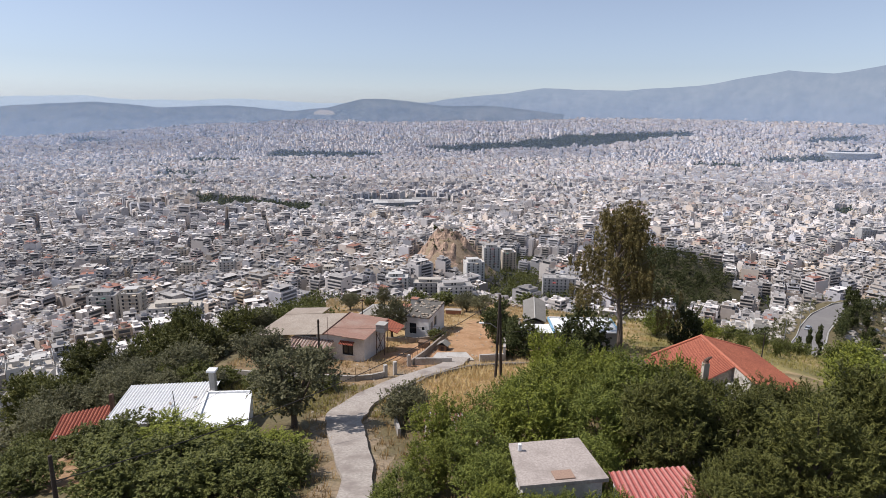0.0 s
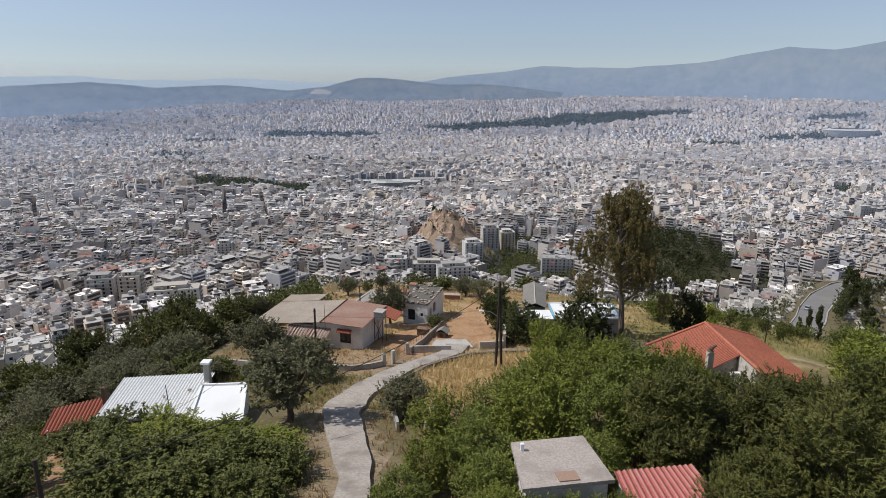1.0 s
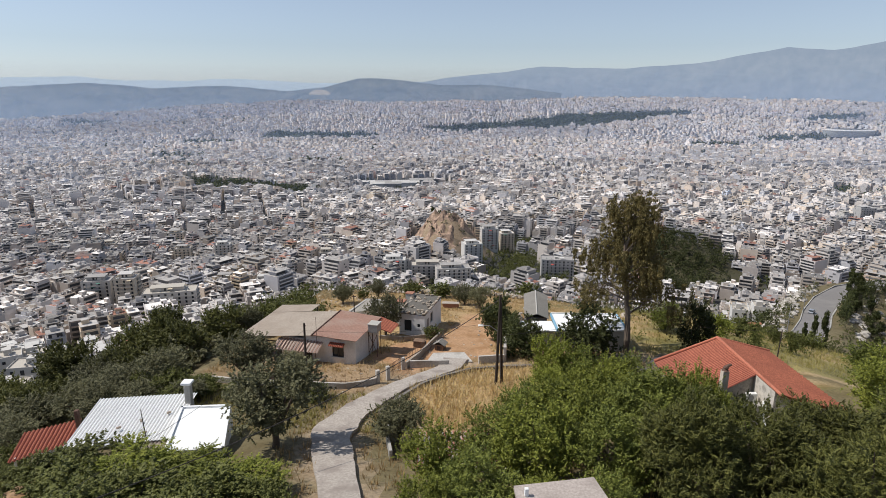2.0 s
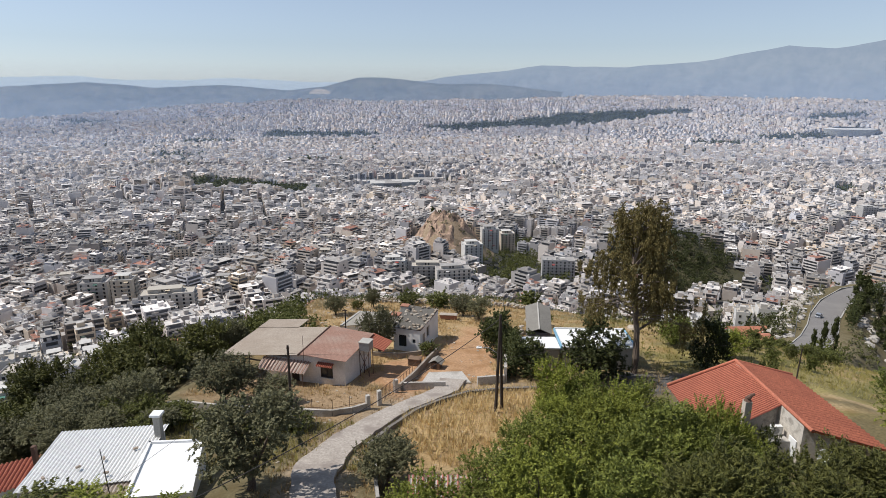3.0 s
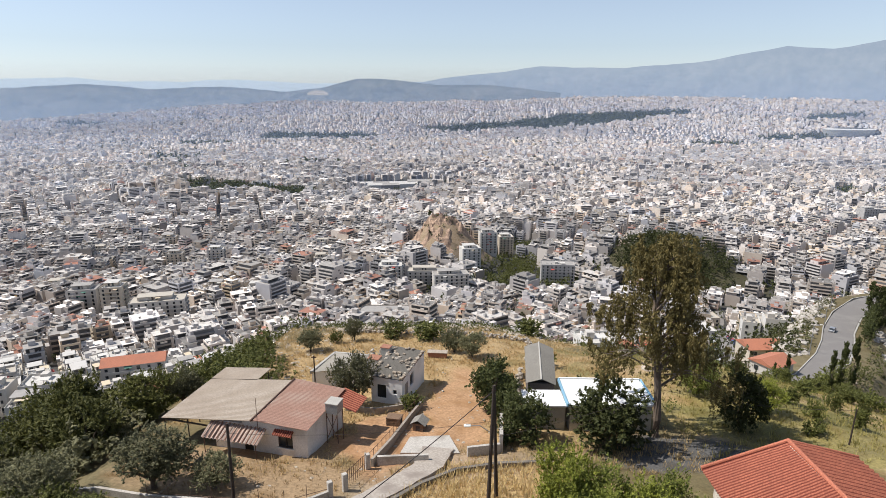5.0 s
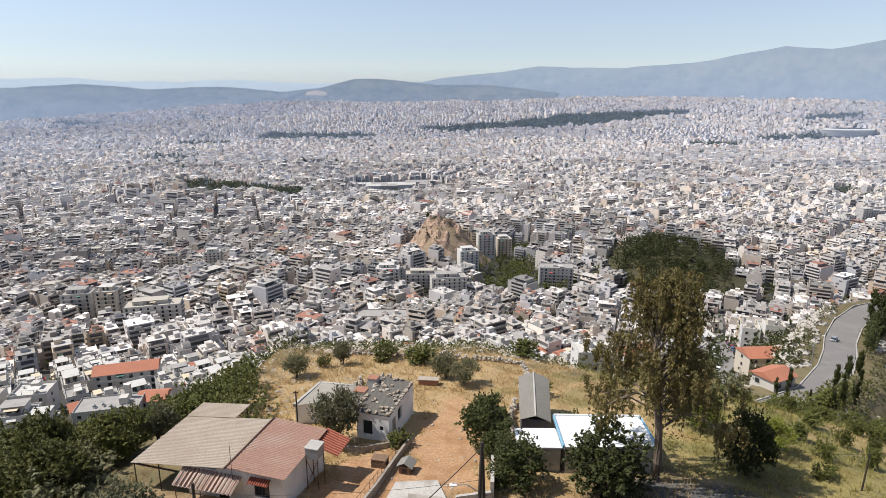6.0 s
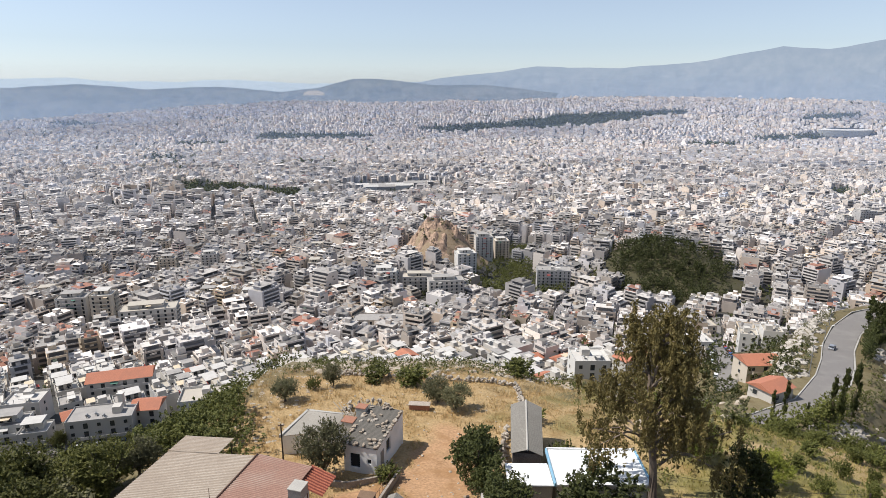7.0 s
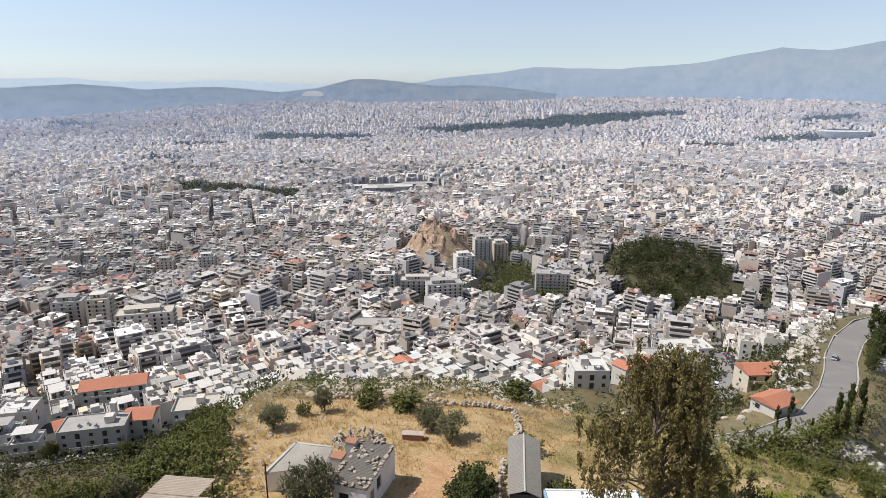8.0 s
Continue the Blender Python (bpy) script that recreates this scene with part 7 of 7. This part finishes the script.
P_s = np.array([(x + q, np.interp(x, ROAD[:, 0], ROAD[:, 1]) - 6.5 - w) for x, q, w in zip(rs.uniform(60, 112, 90), rs.normal(0, 1, 90), rs.uniform(0, 9, 90))])
thicket("slope_scrub", P_s, 4.2, 2.0, 170, 0.20, L_SCRUB, "dense bushes along the lower edge of the road", 15, "scrub")
P_s = slope_points(1500, -18, 44, 106, 150, lambda x, y: y > 108.5 + 0.06 * np.abs(x), rs)
thicket("slope_scrub", P_s, 0.9, 0.7, 70, 0.11, L_SCRUB, "low thorny scrub at the brow of the hill", 11, "scrub")
P_s = slope_points(160, 20, 48, 76, 104, lambda x, y: (x > 15) & ~((x > 14) & (x < 30) & (y > 78) & (y < 96)), rs)
thicket("slope_scrub", P_s, 0.8, 0.7, 140, 0.09, L_SCRUB, "low green plants in the meadow", 12, "scrub")
P_s = slope_points(260, 84, 132, 164, 228, lambda x, y: off_road(x, y) & ((x - 86) ** 2 + (y - 164) ** 2 > 60), rs)
thicket("slope_scrub", P_s, 1.3, 1.1, 70, 0.26, L_SCRUB, "low scrub on the bank beside the road", 25, "scrub")
P_s = slope_points(420, 96, 165, 176, 266, lambda x, y: (along_road(x, y)[0] > 6.5) & (y > np.interp(x, ROAD[:, 0], ROAD[:, 1])) & ((x - 127) ** 2 + (y - 239) ** 2 > 120), rs)
thicket("slope_scrub", P_s, 1.7, 1.3, 110, 0.22, L_OLIVE, "grey-green scrub between limestone crags", 27, "scrub")
_t = rs.uniform(4.5, 7.6, 130)
_o = rs.uniform(7.0, 9.4, 130)
_dx, _dy = np.interp(_t, np.arange(10), np.gradient(ROAD[:, 0])), np.interp(_t, np.arange(10), np.gradient(ROAD[:, 1]))
P_s = np.c_[np.interp(_t, np.arange(10), ROAD[:, 0]) + _o * _dy / np.hypot(_dx, _dy), np.interp(_t, np.arange(10), ROAD[:, 1]) - _o * _dx / np.hypot(_dx, _dy)]
thicket("slope_scrub", P_s, 6.0, 1.5, 190, 0.26, L_DARK, "dark hedge of cypress and bushes along the road", 26, "scrub")
P_s = slope_points(300, 145, 210, 150, 262, lambda x, y: off_road(x, y), rs)
thicket("slope_scrub", P_s, 2.4, 1.6, 90, 0.36, L_OLIVE, "scrub on rocky ground above the road", 13, "scrub")


def tufts(name, P, tall, blades, mat, label, seed):
    """Dry grass: thin upright blades in tufts."""
    rs_ = np.random.default_rng(seed)
    n = len(P) * blades
    b = np.repeat(np.c_[P, height(P[:, 0], P[:, 1])], blades, 0)
    a = rs_.uniform(0, 2 * math.pi, n)
    r = rs_.uniform(0.02, 0.22, n)
    base = b + np.c_[np.cos(a) * r, np.sin(a) * r, np.full(n, -0.05)]
    h = tall * rs_.uniform(0.4, 1.25, n) * np.repeat(rs_.uniform(0.5, 1.3, len(P)), blades)
    tip = base + np.c_[np.cos(a) * h * rs_.uniform(0.1, 0.7, n), np.sin(a) * h * rs_.uniform(0.1, 0.7, n), h]
    w = np.c_[-np.sin(a), np.cos(a), np.zeros(n)] * rs_.uniform(0.012, 0.035, n)[:, None]
    V = np.stack([base - w, base + w, tip + w * 0.3, tip - w * 0.3], 1).reshape(-1, 3)
    ob = new(name, crown_mesh(name, V, mat))
    return tagged(ob, label, "grass", kind="stuff")


lane_xy = LANE
def off_lane(x, y):
    return np.min(np.hypot(x[:, None] - lane_xy[None, :, 0], y[:, None] - lane_xy[None, :, 1]) - lane_xy[None, :, 2] / 2, 1) > 0.1
L_STRAWDARK = leaf_material("brown_grass", (0.26, 0.17, 0.075), (0.46, 0.32, 0.15))
L_GREENGRASS = leaf_material("green_grass", (0.19, 0.185, 0.045), (0.46, 0.38, 0.14))
P_s = slope_points(2600, -4.5, 14, 50, 66, lambda x, y: off_lane(x, y) & (np.hypot(x - 6, (y - 58)) < 9), rs)
L_GOLD = leaf_material("golden_grass", (0.52, 0.38, 0.17), (0.80, 0.62, 0.32))
tufts("dry_grass", P_s, 0.6, 9, L_GOLD, "tall golden dry grass", 1)
P_s = slope_points(24000, -24, 24, 64, 114, lambda x, y: off_lane(x, y) & (zone(x, y, 3.5, 78, 3.2, 12, -0.08) < 0.5) & (zone(x, y, -3, 71, 4, 7) < 0.6) & ~((x > -22) & (x < -8) & (y > 67) & (y < 79)) & ~((x > 9) & (x < 22) & (y > 72) & (y < 88)) & ~((x > -6) & (x < 0.5) & (y > 79) & (y < 88)), rs)
P_s = P_s[rs.random(len(P_s)) < 0.25 + 0.9 * (np.sin(P_s[:, 0] * 0.8 + 2 * np.sin(P_s[:, 1] * 0.5)) * np.sin(P_s[:, 1] * 0.7 + P_s[:, 0] * 0.3) > -0.1)]
tufts("dry_grass", P_s, 0.36, 5, L_GRASS, "short bleached dry grass", 2)
P_s = slope_points(1900, -22, -3, 50, 66.5, lambda x, y: off_lane(x, y), rs)
P_s = P_s[(P_s[:, 1] < 58.5) | (rs.random(len(P_s)) < 0.35)]
tufts("roadside_grass", P_s[P_s[:, 1] < 57.5], 0.5, 9, L_GREENGRASS, "half-green grass beside the lane", 8)
P_s = P_s[P_s[:, 1] >= 57.5]
tufts("roadside_grass", P_s, 0.2, 9, L_STRAWDARK, "half-dry roadside grass", 3)
P_s = slope_points(1500, -12, 14, 30, 56, lambda x, y: off_lane(x, y), rs)
tufts("roadside_grass", P_s, 0.45, 8, L_STRAWDARK, "brown dry grass along the lane", 4)
P_s = slope_points(9000, 24, 95, 66, 112, lambda x, y: x > 20, rs)
tufts("meadow_grass", P_s, 0.45, 7, L_GREENGRASS, "yellow-green meadow grass", 5)

M_OUTCROP = material("weathered_limestone", (0.40, 0.345, 0.275), vary=0.3, second=(0.26, 0.205, 0.145), amount=0.8, scale=1.2, fine=5, bump=0.5, coords="World")
# limestone showing through the slopes
M_CRAG = material("pale_limestone_crag", (0.42, 0.385, 0.34), vary=0.3, second=(0.27, 0.235, 0.19), amount=0.75, scale=0.8, fine=3, bump=0.6, coords="World")
def stones(name, P, lo, hi, label, seed, flat=0.55, mat=None):
    rs_ = np.random.default_rng(seed)
    V, F_, o = [], [], 0
    base = [np.array([v.co[:] for v in m.vertices]) for m in STONES]
    tri = [np.array([p.vertices[:] for p in m.polygons]) for m in STONES]
    for k, (x, y) in enumerate(P):
        b = base[k % 4]
        sc, a = rs_.uniform(lo, hi), rs_.uniform(0, 6.3)
        c, s_ = math.cos(a), math.sin(a)
        q = b * sc * np.array([1.2, 0.9, flat / 0.6])
        V.append(np.c_[q[:, 0] * c - q[:, 1] * s_ + x, q[:, 0] * s_ + q[:, 1] * c + y, q[:, 2] + height_at(x, y)])
        F_.append(tri[k % 4] + o)
        o += len(b)
    ob = new(name, mesh_from(name, np.vstack(V), np.vstack(F_), [mat or M_OUTCROP]))
    return tagged(ob, label, "rocks", kind="stuff")


stones("outcrop_rocks", slope_points(330, -21, -8, 86, 120, lambda x, y: x < -12.5 + 0.2 * (y - 90), rs), 0.06, 0.30, "pale limestone ledges at the brow of the hill", 1, 0.4)
stones("outcrop_rocks", slope_points(620, -14, 46, 109, 140, lambda x, y: y > 0, rs), 0.12, 0.7, "pale limestone boulders on the slope", 2)
stones("outcrop_rocks", slope_points(240, 24, 110, 88, 205, lambda x, y: off_road(x, y) & (y > 84 + 0.15 * x), rs), 0.25, 1.1, "pale limestone boulders on the slope", 3)
stones("outcrop_rocks", slope_points(900, 96, 160, 176, 262, lambda x, y: (along_road(x, y)[0] > 6.5) & (along_road(x, y)[0] < 17) & (y > np.interp(x, ROAD[:, 0], ROAD[:, 1])), rs), 0.4, 1.5, "rocky limestone bank beside the road", 4, 0.75, M_CRAG)
stones("outcrop_rocks", slope_points(420, 130, 200, 170, 262, lambda x, y: along_road(x, y)[0] > 10, rs), 0.5, 1.7, "rocky limestone bank beside the road", 5, 0.75, M_CRAG)
stones("outcrop_rocks", np.c_[rs.normal(98, 5, 46), rs.normal(149, 1.8, 46)], 0.5, 1.5, "white limestone ledge below the road", 7, 0.7, M_CRAG)
stones("yard_stones", slope_points(420, -12, 12, 50, 104, off_lane, rs), 0.04, 0.15, "small loose stones on bare earth", 6)

# the rocky knoll in the town
_u = np.linspace(0, 2 * math.pi, 72, endpoint=False)
_q = np.linspace(0, 1, 26)
_kx, _ky = 9 + 48 * np.outer(_q, np.cos(_u)), 706 + 50 * np.outer(_q, np.sin(_u))
_kn = np.array([[noise.hetero_terrain((x * 0.11, y * 0.11, 3.0), 1.0, 2.0, 4, 0.7) for x, y in zip(rx, ry)] for rx, ry in zip(_kx, _ky)])
_kz = height(_kx, _ky) + 0.4 + 5.0 * (_kn - _kn.mean()) * (1 - _q[:, None] ** 3) - 3.0 * _q[:, None] ** 6
_i, _j = np.meshgrid(np.arange(25), np.arange(72), indexing="ij")
M_OCHRE = material("ochre_rock", (0.36, 0.25, 0.18), vary=0.4, second=(0.16, 0.11, 0.08), amount=0.9, scale=0.35, fine=1.2, bump=0.6, coords="World")
knoll = new("rock_knoll", mesh_from("rock_knoll", np.stack([_kx, _ky, _kz], -1).reshape(-1, 3), np.stack([_i * 72 + _j, (_i + 1) * 72 + _j, (_i + 1) * 72 + (_j + 1) % 72, _i * 72 + (_j + 1) % 72], -1).reshape(-1, 4), [M_OCHRE]))
tagged(knoll, "bare ochre rock knoll rising among apartment blocks", "rock", kind="structure")
thicket("knoll_scrub", np.c_[9 + rs.normal(0, 14, 40), 700 + rs.normal(0, 20, 40)], 2.2, 2.0, 30, 0.9, L_OLIVE, "scrub growing on a rock knoll", 14, "scrub")

# stadium, ochre bank and low sheds far off
stad = empty("stadium", pose(2090, 3110, height_at(2090, 3110)))
tagged(stad, "distant oval stadium with a white roof ring", "stadium")
bm = bmesh.new()
_n = 48
ringA = [bm.verts.new((130 * math.cos(2 * math.pi * k / _n), 80 * math.sin(2 * math.pi * k / _n), 26)) for k in range(_n)]
ringB = [bm.verts.new((92 * math.cos(2 * math.pi * k / _n), 50 * math.sin(2 * math.pi * k / _n), 31)) for k in range(_n)]
ringC = [bm.verts.new((118 * math.cos(2 * math.pi * k / _n), 72 * math.sin(2 * math.pi * k / _n), -6)) for k in range(_n)]
for k in range(_n):
    j = (k + 1) % _n
    bm.faces.new((ringA[k], ringA[j], ringB[j], ringB[k]))
    bm.faces.new((ringC[k], ringC[j], ringA[j], ringA[k]))
part("bowl", bm_mesh("stadium_bowl", bm, WALLS[4]), stad)
for k in range(9):
    ob = new("depot_shed", bm_mesh("depot_shed", prism(bmesh.new(), [(-26, -7), (26, -7), (26, 7), (-26, 7)], -3, [9, 9, 13, 13]), ROOFS[k % 2]))
    x, y = -215 + (k % 5) * 48 + (k // 5) * 20, 1610 + (k // 5) * 34 + (k % 5) * 6
    ob.matrix_world = pose(x, y, height_at(x, y), 0, 0, 8)
    tagged(ob, "long pale depot shed with a pitched roof", "shed", "depot sheds")


# ---- vehicles ----
CAR_PAINT = [material("car_white", (0.75, 0.75, 0.75), rough=0.3, vary=0.02), material("car_silver", (0.40, 0.41, 0.43), rough=0.3, vary=0.03, metallic=0.5), material("car_dark", (0.03, 0.035, 0.05), rough=0.25, vary=0.05), material("car_red", (0.32, 0.03, 0.025), rough=0.3, vary=0.05), material("car_blue", (0.05, 0.10, 0.25), rough=0.3, vary=0.05)]
M_TYRE = material("tyre_rubber", (0.02, 0.02, 0.02), rough=0.9)


def car_kit(paint):
    bm = bmesh.new()
    prof = [(-2.05, 0.35), (-2.1, 0.75), (-1.9, 0.95), (2.0, 0.9), (2.1, 0.6), (2.05, 0.35)]
    a = [bm.verts.new((x, -0.82, z)) for x, z in prof]
    b = [bm.verts.new((x, 0.82, z)) for x, z in prof]
    bm.faces.new(a), bm.faces.new(b[::-1])
    for k in range(len(prof)):
        j = (k + 1) % len(prof)
        bm.faces.new((a[k], b[k], b[j], a[j]))
    body = bm_mesh("car_body", bm, paint)
    bm = bmesh.new()
    cab = [(-1.75, 0.93, 0.78), (1.05, 0.93, 0.78), (0.45, 1.42, 0.66), (-1.35, 1.42, 0.66)]
    a = [bm.verts.new((x, -w, z)) for x, z, w in cab]
    b = [bm.verts.new((x, w, z)) for x, z, w in cab]
    bm.faces.new(a), bm.faces.new(b[::-1])
    for k in range(4):
        j = (k + 1) % 4
        bm.faces.new((a[k], b[k], b[j], a[j]))
    glass = bm_mesh("car_glass", bm, M_GLASS)
    roof = bm_mesh("car_roof", box(bmesh.new(), -1.33, -0.66, 1.40, 0.45, 0.66, 1.46, bevel=0.02), paint)
    wheel = bm_mesh("car_wheel", tube(bmesh.new(), [(0, -0.1, 0), (0, 0.1, 0)], [0.32, 0.32], 12), M_TYRE)
    return [("body", body, pose(0, 0, 0), ""), ("window_band", glass, pose(0, 0, 0), ""), ("roof", roof, pose(0, 0, 0), "")] + [("wheel", wheel, pose(x, y, 0.32), "") for x in (-1.3, 1.3) for y in (-0.78, 0.78)]


CARS = [car_kit(p) for p in CAR_PAINT]
CAR_TEXT = ["white", "silver", "black", "red", "dark blue"]


def car(x, y, turn, c, text, z=0.0):
    place_kit(CARS[c], "car", pose(x, y, height_at(x, y) + z, 0, 0, turn), "%s hatchback car %s" % (CAR_TEXT[c], text), "car", "cars")


car(132.6, 208.6, 48, 1, "driving on the hill road", 0.42)
_sx, _sy = [117, 134, 206, 229], [240, 280, 430, 480]
for k in range(22):
    y = 252 + k * 6.2
    x = np.interp(y, _sy, _sx)
    car(x + (4.2 if k % 2 else -4.0), y, 62, (0, 1, 2, 2, 0, 4, 1, 3)[k % 8], "parked along a town street")
for k, (x, y) in enumerate(((-117, 213), (-111, 214.5), (-104, 217), (-99.5, 219), (-94, 222), (-87, 225), (-80, 228), (68, 222), (74, 224), (61, 220))):
    car(x, y, 18, (0, 1, 4, 3, 0, 2, 1, 0, 2, 1)[k], "parked below the slope")
town_street = strip("town_street", [(112, 232), (117, 240), (134, 280), (170, 355), (206, 430), (229, 480)], [7.0] * 6, M_ASPHALT, "narrow asphalt street lined with parked cars", "road", lift=0.15)
strip("town_street", [(-150, 204), (-117, 213.5), (-99, 219.5), (-80, 228), (-60, 238), (-30, 246)], [5.0] * 6, M_ASPHALT, "narrow asphalt street below the slope", "road", lift=0.2)
strip("town_street", [(30, 236), (58, 222), (78, 222), (104, 232)], [8] * 4, M_ASPHALT, "narrow asphalt street below the slope", "road", lift=0.2)


# ---- kerb and lamps of the hill road ----
def road_edge(off):
    x, y = ROAD[:, 0], ROAD[:, 1]
    dx, dy = np.gradient(x), np.gradient(y)
    n = np.hypot(dx, dy)
    return [(float(a - b_ / m * off * w), float(b + a_ / m * off * w)) for a, b, a_, b_, m, w in zip(x, y, dx, dy, n, ROAD_W)]


M_KERB = material("pale_kerb", (0.42, 0.40, 0.365), vary=0.15, second=(0.30, 0.28, 0.25))
for off in (0.54, -0.54):
    pts = road_edge(off)
    t = np.linspace(0, len(pts) - 1, 46)
    k = np.arange(len(pts))
    X, Y = np.interp(t, k, [p_[0] for p_ in pts]), np.interp(t, k, [p_[1] for p_ in pts])
    wall_run("road_parapet" if off > 0 else "pavement_edge", list(zip(X.tolist(), Y.tolist())), 0.3 if off > 0 else 0.5, 0.6 if off > 0 else 0.25, M_KERB, "pale concrete edge of the hill road", "kerb")
for x, y in ((128.5, 207), (108, 181.5), (150.5, 237)):
    e = empty("road_lamp", pose(x, y, height_at(x, y)))
    tagged(e, "tall grey road lamp on the hill road", "lamp", "road lamps")
    part("mast", bm_mesh("lamp_mast", tube(bmesh.new(), [(0, 0, -0.3), (0, 0, 8.5)], [0.12, 0.08], 8), M_METAL), e)
    part("arm", bm_mesh("lamp_arm", tube(bmesh.new(), [(0, 0, 8.4), (1.6, -0.4, 8.8)], [0.06, 0.05], 6), M_METAL), e)
    part("head", box_mesh("lamp_head", (1.4, -0.6, 8.75, 2.2, -0.25, 8.9), M_IVORY, 0.04), e)
